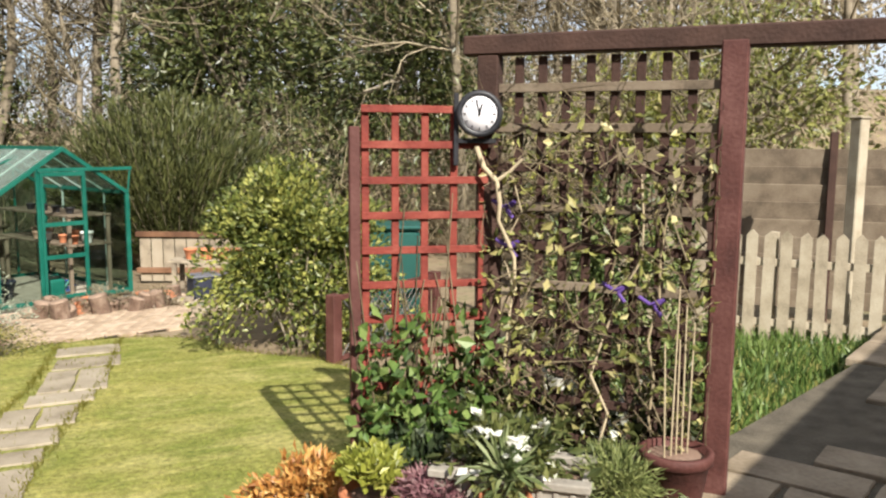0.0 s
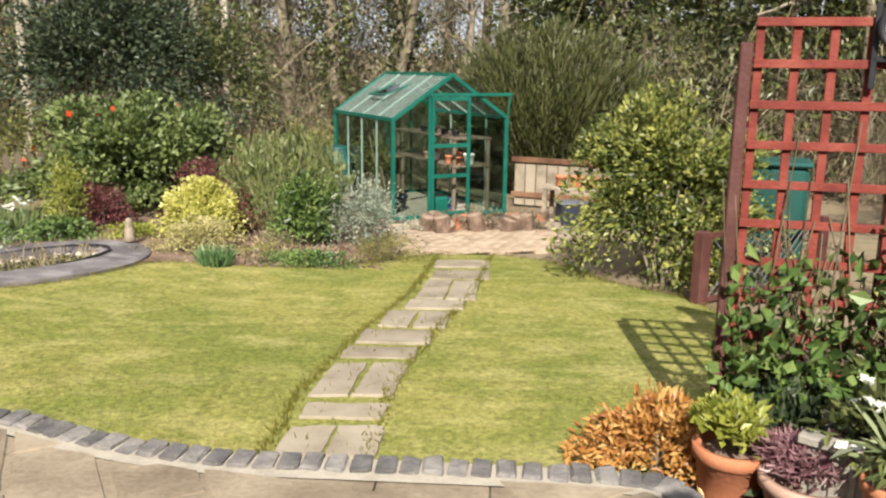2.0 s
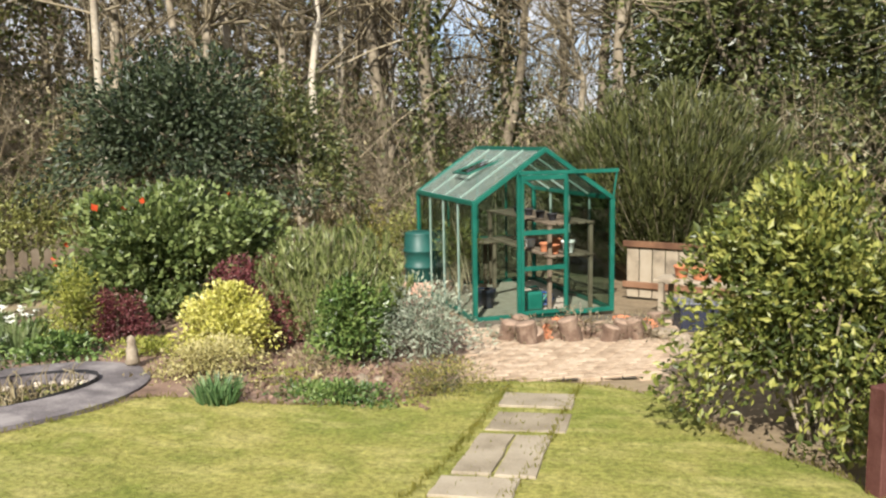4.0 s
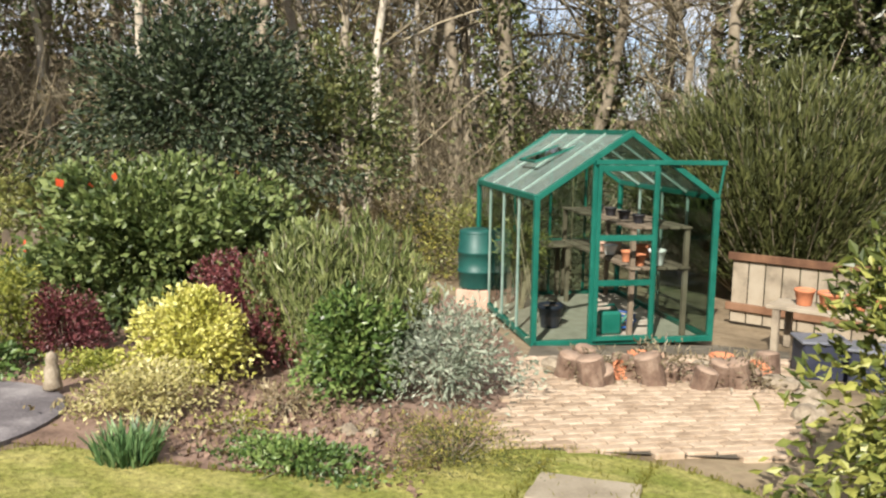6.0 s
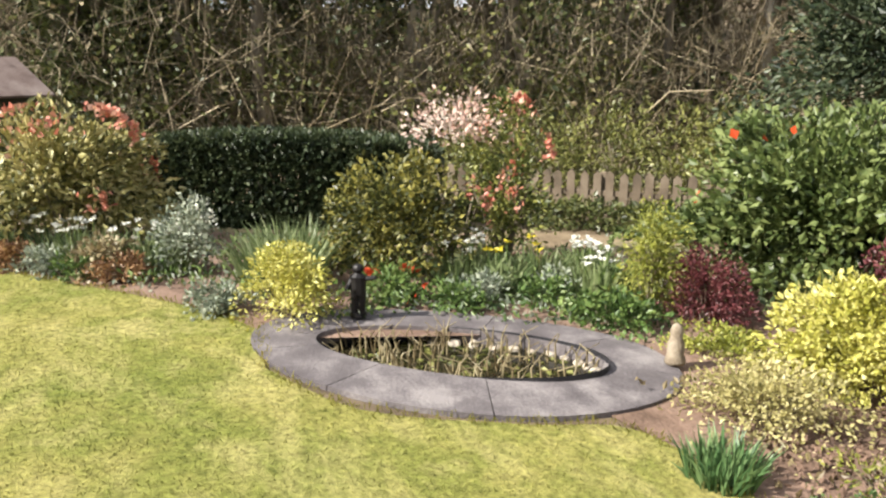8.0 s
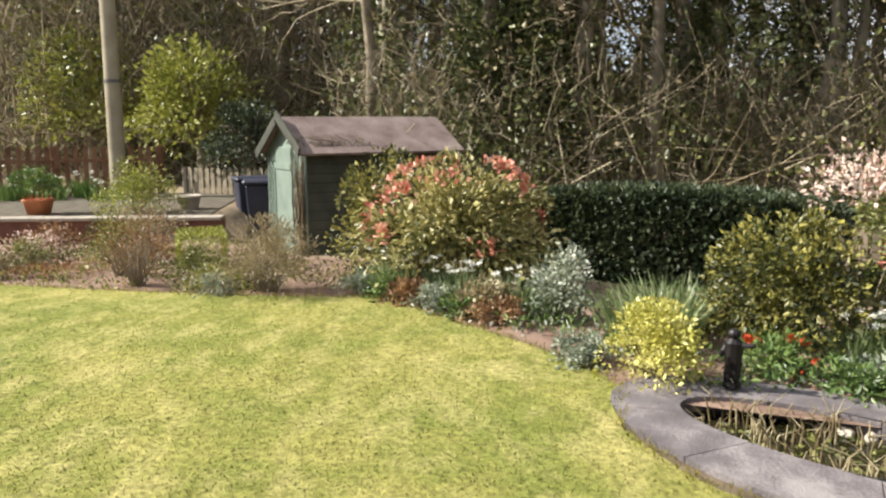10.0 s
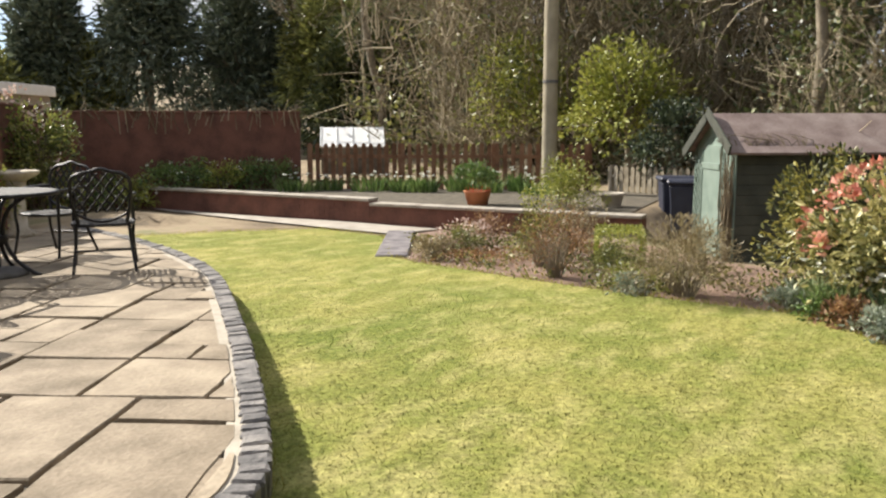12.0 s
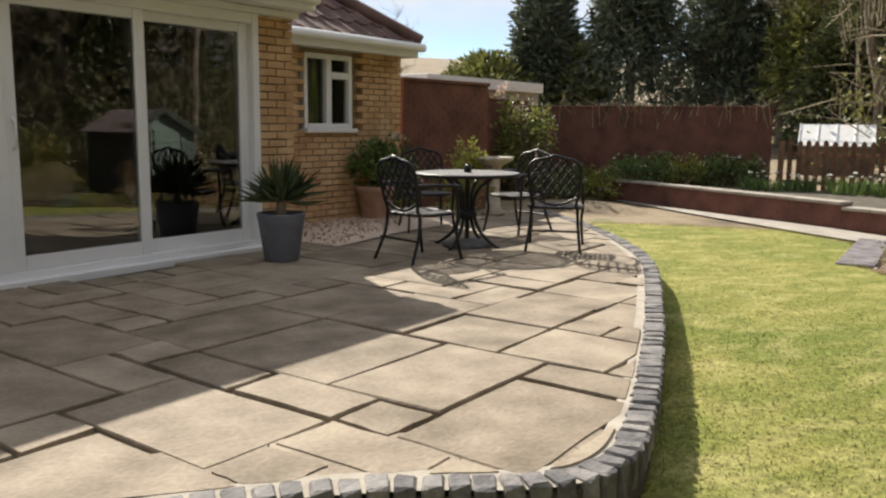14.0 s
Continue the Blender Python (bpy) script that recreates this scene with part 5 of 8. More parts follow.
# brick-paved apron before the greenhouse
apron = strip("paved_apron", [(0.5, 3.75), (2.2, 4.2), (2.5, 5.4), (2.6, 7.9), (1.9, 7.95), (0.1, 7.05), (0.25, 5.6)], M["joint"], 0.02, "pale brick paving before the greenhouse", 0.3)
bmp = boxed(-0.096, -0.046, -0.03, 0.096, 0.046, 0.018, 0.006)
pme = bpy.data.meshes.new("paver")
bmp.to_mesh(pme)
bmp.free()
pme.materials.append(M["paver"])
ap = np.array([(0.45, 3.75), (2.25, 4.2), (2.5, 5.4), (2.55, 7.4), (0.1, 6.95), (0.22, 5.6)])
cA, sA = math.cos(radians(GA)), math.sin(radians(GA))
cnt = 0
rest = bmesh.new()
for i in range(-9, 18):
    for jx in range(-12, 16):
        u, v = i * 0.208 + (0.104 if jx % 2 else 0), jx * 0.108
        x, y = 1.2 + u * cA - v * sA, 5.1 + u * sA + v * cA
        if inside(np.array([x]), np.array([y]), ap)[0]:
            mm = pose(x, y, gz(x, y) + 0.022, -3.4, 0, GA + srng.uniform(-1.5, 1.5))
            if cnt < 300:
                o = part("paver", pme, None, apron)
                o.matrix_local = mm
            else:
                box(rest, -0.096, -0.046, -0.03, 0.096, 0.046, 0.018, 0, mm)
            cnt += 1
part("paver_rest", rest, M["paver"], apron)["kind"] = "stuff"
# ring of log stumps and stones
for k in range(15):
    x = 0.6 + k * 0.12
    y = 5.72 + 0.035 * k + 0.2 * math.sin(k * 1.9)
    r = rg.uniform(0.085, 0.13)
    h = rg.uniform(0.12, 0.27)
    lg = thing("log_stump", "short weathered log stump edging the paving", "log", pose(x + rg.uniform(-0.05, 0.05), y + rg.uniform(-0.12, 0.1), gz(x, y) + 0.02, rg.uniform(-16, 16), rg.uniform(-16, 16), rg.uniform(0, 360)), "log edging")
    bm = bmesh.new()
    bmesh.ops.create_cone(bm, cap_ends=True, segments=14, radius1=r, radius2=r * 0.93, depth=h)
    bmesh.ops.translate(bm, verts=bm.verts[:], vec=(0, 0, h / 2 - 0.02))
    for v in bm.verts:
        v.co.x *= 1 + rg.uniform(-0.09, 0.09)
        v.co.y *= 1 + rg.uniform(-0.09, 0.09)
    part("bark", bm, M["log"], lg)
    part("cut_end", lathe([(r * 0.84, h - 0.018), (r * 0.8, h - 0.012), (0.0, h - 0.012)], 14), M["logend"], lg)


def rock(m, r, mat, label, name="rock", category="rock", group=""):
    bm = bmesh.new()
    bmesh.ops.create_icosphere(bm, subdivisions=2, radius=r)
    off = Vector((rg.uniform(0, 50), rg.uniform(0, 50), 0))
    for v in bm.verts:
        v.co *= 1 + 0.55 * noise.noise(v.co / r * 0.9 + off)
        v.co.z = v.co.z * 0.65 + r * 0.35
    ob = solid(name, bm, mat, label, category, group=group)
    ob.matrix_world = m
    return ob


for x, y, r in ((0.55, 5.9, 0.14), (0.75, 6.15, 0.13), (1.0, 6.3, 0.12), (1.75, 6.4, 0.14), (2.0, 6.35, 0.12), (2.35, 6.1, 0.15), (2.5, 5.7, 0.13), (2.45, 5.2, 0.12)):
    rock(pose(x, y, gz(x, y) + 0.02, 0, 0, rg.uniform(0, 360)), r, M["oldstone"], "rough pale stone beside the log edging", group="stones by the greenhouse")
for x, y, r, a in ((0.95, 5.95, 0.09, 70), (1.35, 6.1, 0.11, 60), (1.7, 6.12, 0.1, 82), (2.1, 6.2, 0.12, 75), (1.2, 6.3, 0.1, 0), (1.9, 6.5, 0.11, 0)):
    pot("flower_pot", pose(x, y, gz(x, y) + (0.06 if a else 0.03), a, 0, rg.uniform(0, 360)), r, 0.17, M["claypale"] if a == 60 else M["terracotta"], "old clay pot lying among the logs" if a else "old clay pot standing among the logs", "pots among the logs", soil=False)
# low fence, bench and tubs beside the greenhouse
lf = thing("board_fence", "low weathered board fence beside the greenhouse", "fence", pose(2.1, 9.6, -0.95, 0, 0, -24))
for k in range(11):
    part("board", boxed(k * 0.2, 0, 0.05, k * 0.2 + 0.185, 0.02, 0.85 + 0.01 * (k % 3), 0.003), M["greywood"], lf)
for z in (0.2, 0.82):
    part("rail", boxed(-0.05, -0.05, z, 2.4, -0.003, z + 0.09, 0.004), M["brownwood"], lf)
pb = thing("potting_table", "weathered plank table with clay pots beside the greenhouse", "table", pose(3.0, 7.9, -0.8, 0, 0, -24))
for k in range(3):
    part("plank", boxed(-0.6, -0.24 + k * 0.16, 0.42, 0.6, -0.09 + k * 0.16, 0.46, 0.004), M["greywood"], pb)
for x in (-0.5, 0.5):
    for y in (-0.2, 0.2):
        part("leg", boxed(x - 0.035, y - 0.03, -0.05, x + 0.035, y + 0.03, 0.42, 0.004), M["greywood"], pb)
for k, (x, r) in enumerate(((-0.3, 0.1), (-0.05, 0.12), (0.2, 0.1), (0.42, 0.09))):
    pot("flower_pot", pose(3.0, 7.9, -0.8, 0, 0, -24) @ pose(x, 0, 0.46), r, 0.17, M["terracotta"], "terracotta pot on the plank table", "pots on the plank table")
for x, y, a in ((2.75, 6.9, 10), (3.15, 6.6, -15)):
    tb_ = thing("storage_tub", "dark grey plastic tub on the ground", "tub", pose(x, y, gz(x, y), 0, 0, a))
    part("body", boxed(-0.2, -0.17, 0, 0.2, 0.17, 0.34, 0.02), M["bluebin"], tb_)
    part("rim", boxed(-0.22, -0.19, 0.33, 0.22, 0.19, 0.36, 0.01), M["greypot"], tb_)

# ---- red trellis, clock, pergola screen ----
def lattice(name, label, m, w, h, nx_, nz_, mat, fr=0.045, st=0.02, z0=0.0, posts=True, postmat=None):
    t = thing(name, label, "trellis", m)
    st = 0.017
    for k in range(nx_ + 1):
        x = w * k / nx_
        part("upright", boxed(x - st, 0, z0, x + st, 0.018, h, 0.002), mat, t)
    for k in range(nz_ + 1):
        z = z0 + (h - z0) * k / nz_
        part("crossbar", boxed(-0.02, -0.02, z - st, w + 0.02, -0.001, z + st, 0.002), mat, t)
    if posts:
        part("post", boxed(-0.075, -0.03, -0.2, -0.025, 0.04, h - 0.08, 0.005), postmat or mat, t)
        part("post", boxed(w + 0.03, -0.03, -0.2, w + 0.09, 0.04, h - 0.3, 0.005), M["darkwood"], t)
    return t


TR = pose(2.22, -1.7, -0.26, 0, 0, -13)
lattice("garden_trellis", "red-stained wooden trellis panel with climbing plant", TR, 0.55, 1.93, 4, 12, M["redwood"], postmat=M["redpost"])
PG = pose(2.8, -1.8, -0.05, 0, 0, -47)
ps = thing("pergola", "dark-stained pergola screen with a reddish post and lattice", "pergola", PG)
part("post", boxed(1.02, -0.055, -0.3, 1.13, 0.055, 2.0, 0.008), M["redpost"], ps, "reddish square post")
part("post", boxed(-0.05, -0.045, -0.3, 0.05, 0.045, 1.97, 0.006), M["darkwood"], ps)
part("top_beam", boxed(-0.12, -0.05, 1.97, 2.2, 0.05, 2.06, 0.008), M["darkwood"], ps)
for k in range(1, 9):
    x = 0.03 + k * 0.11
    part("upright", boxed(x - 0.02, 0.0, 0.15, x + 0.02, 0.02, 1.96, 0.002), M["darkwood"], ps)
for k in range(10):
    z = 0.2 + k * 0.18
    part("crossbar", boxed(0.05, -0.022, z - 0.02, 1.02, -0.001, z + 0.02, 0.002), M["fencegrey"] if k in (4, 6, 8, 9) else M["darkwood"], ps)
ck = thing("outdoor_clock", "round white outdoor clock in a black bracket frame", "clock", PG @ pose(0.0, -0.14, 1.7, 0, 0, 20) @ Matrix.Scale(0.78, 4))
cl = part("case", lathe([(0.0, -0.03), (0.125, -0.03), (0.135, -0.01), (0.135, 0.025), (0.115, 0.035), (0.098, 0.02)], 36), M["blackplastic"], ck)
cl.matrix_local = pose(0, 0, 0, 90, 0, 0)
cf = part("dial", lathe([(0.1, 0.0), (0.1, 0.022), (0.0, 0.022)], 36), M["face"], ck, "white clock dial")
cf.matrix_local = pose(0, 0, 0, 90, 0, 0)
for a, ln, wd in ((15, 0.06, 0.006), (-12, 0.085, 0.004)):
    hnd = part("clock_pointer", boxed(-wd, -0.03, -0.01, wd, -0.026, ln), M["blackplastic"], ck)
    hnd.matrix_local = pose(0, 0, 0, 0, a, 0)
for a in range(12):
    tk = part("hour_mark", boxed(-0.003, -0.029, 0.078, 0.003, -0.024, 0.093), M["blackplastic"], ck)
    tk.matrix_local = pose(0, 0, 0, 0, a * 30, 0)
part("bracket", boxed(-0.14, 0.02, -0.17, 0.1, 0.05, -0.14, 0.004), M["blackplastic"], ck)
part("bracket", boxed(-0.15, 0.02, -0.3, -0.12, 0.05, 0.12, 0.004), M["blackplastic"], ck)

# chain-link piece and post by the hedge
cm = thing("mesh_fence", "diamond wire mesh fence with reddish wooden posts", "fence", pose(3.05, 1.5, gz(3.05, 1.5), 0, 0, 32))
part("post", boxed(-0.06, -0.05, -0.2, 0.05, 0.05, 0.62, 0.006), M["redpost"], cm)
part("post", boxed(1.5, -0.05, -0.2, 1.6, 0.05, 0.62, 0.006), M["redpost"], cm)
segs = []
for k in range(-6, 20):
    for s in (1, -1):
        x0 = k * 0.09
        pts = [(x0 + s * z, 0.0, 0.04 + z) for z in (0.0, 0.54)]
        a, b = pts
        if 0.05 <= min(a[0], b[0]) and max(a[0], b[0]) <= 1.5:
            segs.append((*a, *b, 0.007, 0.007))
part("wire_mesh", tube_mesh("wire_mesh", segs, 4), M["ironworn"], cm)
for z in (0.04, 0.58):
    part("rail", boxed(0.05, -0.02, z - 0.02, 1.5, 0.02, z + 0.02), M["redpost"], cm)

# ---- shed ----
SH = pose(-9.31, -1.87, -0.5, 0, 0, math.degrees(math.atan2(0.835, -0.55)))
sh = thing("garden_shed", "small green-painted wooden shed with a brown felt roof", "shed", SH)
SL, SW, SE, SR = 2.15, 1.35, 1.5, 1.9
# x runs along the near side, y back across the gable
def boards(x0, x1, y, z0, z1, mat, flip=False, horiz=True):
    z = z0
    while z < z1 - 0.01:
        zz = min(z + 0.12, z1)
        o = part("board", boxed(x0, y - 0.012, z, x1, y + 0.012, zz - 0.004, 0.003), mat, sh)
        z += 0.12
# near side is coloured much darker than the green gable boards
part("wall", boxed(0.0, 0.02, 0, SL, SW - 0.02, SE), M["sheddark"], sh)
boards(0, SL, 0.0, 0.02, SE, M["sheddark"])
for x in (-0.012, SL + 0.012):
    bm = bmesh.new()
    vs = [bm.verts.new((x + s, y, z)) for s in (-0.012, 0.012) for y, z in ((0, SE), (SW, SE), (SW / 2, SR))]
    bm.faces.new(vs[:3]); bm.faces.new(vs[3:][::-1])
    for i in range(3):
        bm.faces.new((vs[i], vs[(i + 1) % 3], vs[3 + (i + 1) % 3], vs[3 + i]))
    bmesh.ops.recalc_face_normals(bm, faces=bm.faces[:])
    part("gable", bm, M["shedgreen"], sh)
y = 0.0
while y < SW - 0.01:
    part("board", boxed(-0.02, y, 0.02, 0.0, min(y + 0.112, SW), SE, 0.002), M["shedgreen"], sh)
    y += 0.115
dr = part("shed_door", boxed(-0.045, 0.42, 0.08, -0.021, 1.0, 1.55, 0.004), M["shedgreen"], sh, "green boarded shed door")
part("door_brace", boxed(-0.06, 0.42, 0.3, -0.046, 1.0, 0.38, 0.003), M["shedgreen"], dr)
part("door_brace", boxed(-0.06, 0.42, 1.25, -0.046, 1.0, 1.33, 0.003), M["shedgreen"], dr)
sr = math.degrees(math.atan2(SR - SE, SW / 2))
for s in (0, 1):
    ln = math.hypot(SR - SE, SW / 2) + 0.14
    o = part("roof", boxed(-0.16, 0, 0, SL + 0.14, ln, 0.035, 0.006), M["felt"], sh, "brown felted roof slope")
    o.matrix_local = pose(0, SW / 2, SR + 0.02) @ pose(0, 0, 0, 0, 0, 180 if s == 0 else 0) @ (pose(-SL, 0, 0) if s == 0 else pose(0, 0, 0)) @ pose(0, 0, 0, -sr, 0, 0)
    o = part("bargeboard", boxed(-0.17, 0, -0.09, -0.145, ln, 0.036, 0.004), M["sheddark"], sh)
    o.matrix_local = pose(0, SW / 2, SR + 0.02) @ (pose(0, 0, 0, -sr, 0, 0) if s else pose(0, 0, 0, 180 + sr, 0, 0) @ pose(0, 0, -0.036))
# trellis strips on the gable
for y0, y1 in ((0.03, 0.36), (1.04, 1.32)):
    tre = part("wall_trellis", boxed(-0.045, y0, 0.1, -0.03, y0 + 0.02, 1.48), M["shedgreen"], sh, "green diamond trellis strip")
    part("bar", boxed(-0.045, y1 - 0.02, 0.1, -0.03, y1, 1.48), M["shedgreen"], tre)
    wv = y1 - y0
    segs = []
    z = 0.1
    while z < 1.48 - wv:
        segs += [(-0.04, y0, z, -0.04, y1, z + wv, 0.008, 0.008), (-0.035, y1, z, -0.035, y0, z + wv, 0.008, 0.008)]
        z += 0.12
    part("lath", tube_mesh("lath", segs, 4), M["shedgreen"], tre)

# bins beside the shed
for x, y, a in ((-11.75, -3.05, 15), (-12.45, -3.4, 25)):
    b = thing("wheelie_bin", "dark blue-black wheeled bin beside the shed", "bin", pose(x, y, -0.5, 0, 0, a), "bins by the shed")
    bm = boxed(-0.25, -0.28, 0.05, 0.25, 0.28, 0.92, 0.02)
    for v in bm.verts:
        if v.co.z < 0.4:
            v.co.x *= 0.8
            v.co.y *= 0.8
    part("body", bm, M["bluebin"], b)
    part("lid", boxed(-0.28, -0.32, 0.92, 0.28, 0.32, 1.0, 0.03), M["bluebin"], b)
    for s in (-0.22, 0.22):
        o = part("wheel", lathe([(0.0, -0.025), (0.09, -0.025), (0.1, 0.0), (0.09, 0.025), (0.0, 0.025)], 16), M["blackplastic"], b)
        o.matrix_local = pose(s, 0.24, 0.1, 0, 90, 0)
pot("planter", pose(-11.9, -4.3, 0.0), 0.2, 0.24, M["stone"], "pale stone pot on the terrace")

# ---- shrubs and flowers ----
PR = np.random.default_rng(21)


def bush(name, label, x, y, w, h, leaf, n=3500, size=0.05, slim=0.5, deep=0.9, clumps=45, spread=0.2, flower=None, fn=0, fsize=0.05, wild=0.8, z=None, ns=14, turn=0.0, droop=0.0, group="", lift=0.0, category="shrub", stemmat=None, fill=0.4):
    """A shrub: stems from one foot and a crown of many leaves in clumps; flowers in its skin."""
    zz = gz(x, y) if z is None else z
    t = thing(name, label, category, pose(x, y, zz, 0, 0, turn), group)
    rad = (w / 2, w / 2 * deep, h * (0.5 - lift / 2))
    v, f = crown(PR, n, rad, size, slim, clumps, spread, 1.0, droop, wild, fill)
    cz = h * (0.5 + lift / 2)
    v[:, 2] = np.maximum(v[:, 2] + cz, 0.005)
    part("crown", mesh_of("crown", v, f), L[leaf], t)
    part("woody_base", stems(PR, ns, h * 0.8, w * 0.36, 0.006 + 0.006 * h), stemmat or M["bark"], t)
    if flower:
        c = PR.normal(0, 1, (max(7, fn // 28), 3))
        c /= np.linalg.norm(c, axis=1, keepdims=True)
        c[:, 2] = np.abs(c[:, 2]) * 1.0 - 0.25
        p = c[PR.integers(0, len(c), fn)] + PR.normal(0, 0.09, (fn, 3))
        p /= np.linalg.norm(p, axis=1, keepdims=True)
        out = p.copy()
        p = p * np.array(rad) * 1.14
        p[:, 2] = np.maximum(p[:, 2] + cz, 0.02)
        part("blossom", mesh_of("blossom", *leaves(PR, p, out, fsize, 0.85, 0, 0.6)), L[flower], t)
    return t


def tuft(name, label, x, y, w, h, leaf, n=220, flower=None, fn=0, z=None, wide=0.022, group="", category="plant", fcol=None, lean=0.35):
    """Strap leaves from a clump, with flower heads on stalks."""
    zz = gz(x, y) if z is None else z
    t = thing(name, label, category, pose(x, y, zz), group)
    a, r = PR.uniform(0, 6.28, n), np.sqrt(PR.uniform(0, 1, n)) * w / 2
    p = np.stack([np.cos(a) * r, np.sin(a) * r, np.zeros(n)], -1)
    d = np.stack([np.cos(a) * r / w * 2 * lean, np.sin(a) * r / w * 2 * lean, np.ones(n)], -1) + PR.normal(0, 0.14, (n, 3))
    d /= np.linalg.norm(d, axis=1, keepdims=True)
    ln = h * PR.uniform(0.55, 1.05, (n, 1))
    s = np.cross(d, PR.normal(0, 1, (n, 3)))
    s /= np.linalg.norm(s, axis=1, keepdims=True)
    m1, tip = p + d * ln * 0.6, p + d * ln
    tip[:, :2] += d[:, :2] * ln * 0.25
    tip[:, 2] -= ln[:, 0] * 0.06
    hw = s * wide / 2
    v = np.stack([p - hw, p + hw, m1 + hw, m1 - hw, tip], 1).reshape(-1, 3)
    k = np.arange(n)[:, None] * 5
    f = np.concatenate([k + [[0, 1, 2]], k + [[0, 2, 3]], k + [[3, 2, 4]]], 0)
    part("foliage", mesh_of("foliage", v, f), L[leaf], t)
    if flower and fn:
        a, r = PR.uniform(0, 6.28, fn), np.sqrt(PR.uniform(0, 1, fn)) * w / 2
        hp = np.stack([np.cos(a) * r, np.sin(a) * r, h * PR.uniform(0.85, 1.15, fn)], -1)
        part("flower_stalk", tube_mesh("stalks", [(q[0] * 0.8, q[1] * 0.8, 0, *q, 0.004, 0.003) for q in hp], 4), L["green"], t)
        pet = np.repeat(hp, 6, 0)
        ang = np.tile(np.arange(6) * 1.047, fn)
        out = np.stack([np.cos(ang), np.sin(ang), np.full(len(ang), 0.25)], -1)
        part("blossom", mesh_of("blossom", *leaves(PR, pet, out, 0.045, 0.75, 0, 0.25)), L[flower], t)
    return t


# bed between lawn and greenhouse
bush("sage_shrub", "silvery grey-green leafy shrub at the paving corner", -0.1, 4.72, 0.95, 0.78, "sage", 4200, 0.05, 0.4, turn=10)
bush("choisya_shrub", "glossy mid-green rounded evergreen shrub", -0.68, 4.4, 0.62, 0.76, "choisya", 4200, 0.065, 0.5, clumps=26, spread=0.24)
bush("golden_shrub", "bright yellow-leaved rounded shrub in the bed", -1.88, 4.1, 0.7, 0.61, "golden", 8500, 0.046, 0.55)
bush("golden_shrub", "low spreading pale gold variegated shrub by the pond", -1.62, 3.25, 0.74, 0.33, "goldpale", 3600, 0.032, 0.55, clumps=60)
bush("berberis", "dark purple-leaved twiggy shrub", -1.86, 4.9, 0.96, 0.8, "purple", 9000, 0.035, 0.55, ns=24)
bush("berberis", "small dark red-purple twiggy shrub", -2.98, 4.08, 0.45, 0.55, "purple", 4200, 0.032, 0.5, ns=20)
bush("golden_conifer", "lime-gold feathery small conifer", -3.28, 3.85, 0.46, 0.78, "lime", 3400, 0.045, 0.3, droop=0.4)
bush("camellia", "large dark glossy camellia with a few red flowers", -3.15, 5.65, 2.35, 1.5, "camellia", 21000, 0.082, 0.6, 0.85, 105, 0.12, "red", 16, 0.08, turn=35, z=-0.5)
# upright rosemary of many plumes
rs = thing("rosemary", "tall feathery grey-green upright rosemary", "shrub", pose(-1.06, 4.9, gz(-1.06, 4.9)))
vf, sg_ = [], []
for k in range(190):
    a, r = PR.uniform(0, 6.28), math.sqrt(PR.uniform(0, 1))
    bx_, by_ = math.cos(a) * r * 0.74, math.sin(a) * r * 0.42
    hh = 1.27 * (1 - 0.36 * r * r) * PR.uniform(0.8, 1.05)
    tx, ty = bx_ * 1.15 + PR.normal(0, 0.04), by_ * 1.15 + PR.normal(0, 0.04)
    n = 95
    t = PR.uniform(0.12, 1, (n, 1))
    p = np.array([[bx_ * 0.6, by_ * 0.6, 0]]) * (1 - t) + np.array([[tx, ty, hh]]) * t
    out = PR.normal(0, 0.22, (n, 3)) + [[0, 0, 0.9]]
    vf.append(leaves(PR, p + PR.normal(0, 0.014, (n, 3)), out, 0.1, 0.15, 0, 0.2))
    sg_.append((bx_ * 0.6, by_ * 0.6, 0, tx, ty, hh, 0.006, 0.003))
part("foliage", mesh_of("foliage", *merge(*vf)), L["rosemary"], rs)
part("woody_base", tube_mesh("stems", sg_, 4), M["bark"], rs)
bush("heather", "low dark green heather cushion at the lawn edge", 0.32, 3.42, 0.75, 0.26, "gold_dark", 3200, 0.03, 0.25)
bush("ground_cover", "low fresh green ground cover at the bed edge", -0.5, 2.98, 0.95, 0.14, "green", 2600, 0.035, 0.6, deep=0.35)
bush("ground_cover", "sparse pale green seedlings on bare soil", -1.0, 3.3, 0.5, 0.14, "lime", 260, 0.04, 0.35)
bush("ground_cover", "pale straw-coloured dry perennial clump", -0.95, 3.75, 0.4, 0.22, "dry", 350, 0.05, 0.2)
bush("ground_cover", "fresh green mat-forming plant by the pond", -2.55, 3.75, 0.6, 0.12, "lime", 1800, 0.03, 0.6)
bush("ground_cover", "dark green leafy perennials behind the pond", -3.2, 3.45, 0.6, 0.2, "green", 1500, 0.05, 0.6)
tuft("sedge", "bright blue-green grassy tuft by the lawn", -1.28, 2.62, 0.3, 0.24, "bluegreen", 300, wide=0.012)
for x, y, r in ((-0.45, 3.65, 0.07), (-0.3, 3.72, 0.05), (-0.62, 3.55, 0.045), (-1.1, 3.5, 0.05)):
    rock(pose(x, y, gz(x, y)), r, M["oldstone"], "small pale stone on the bare soil", group="stones in the bed")
rngs = np.random.default_rng(8)
cx_, cy_ = rngs.uniform(-1.5, 0.3, 1500), rngs.uniform(2.8, 4.2, 1500)
cp = np.stack([cx_, cy_, ground(cx_, cy_) + 0.01], -1)
solid("soil_clods", mesh_of("soil_clods", *leaves(rngs, cp, np.tile([[0, 0, 0.3]], (1500, 1)), 0.05, 0.9)), M["soil"], "loose brown soil crumbs", kind="stuff")

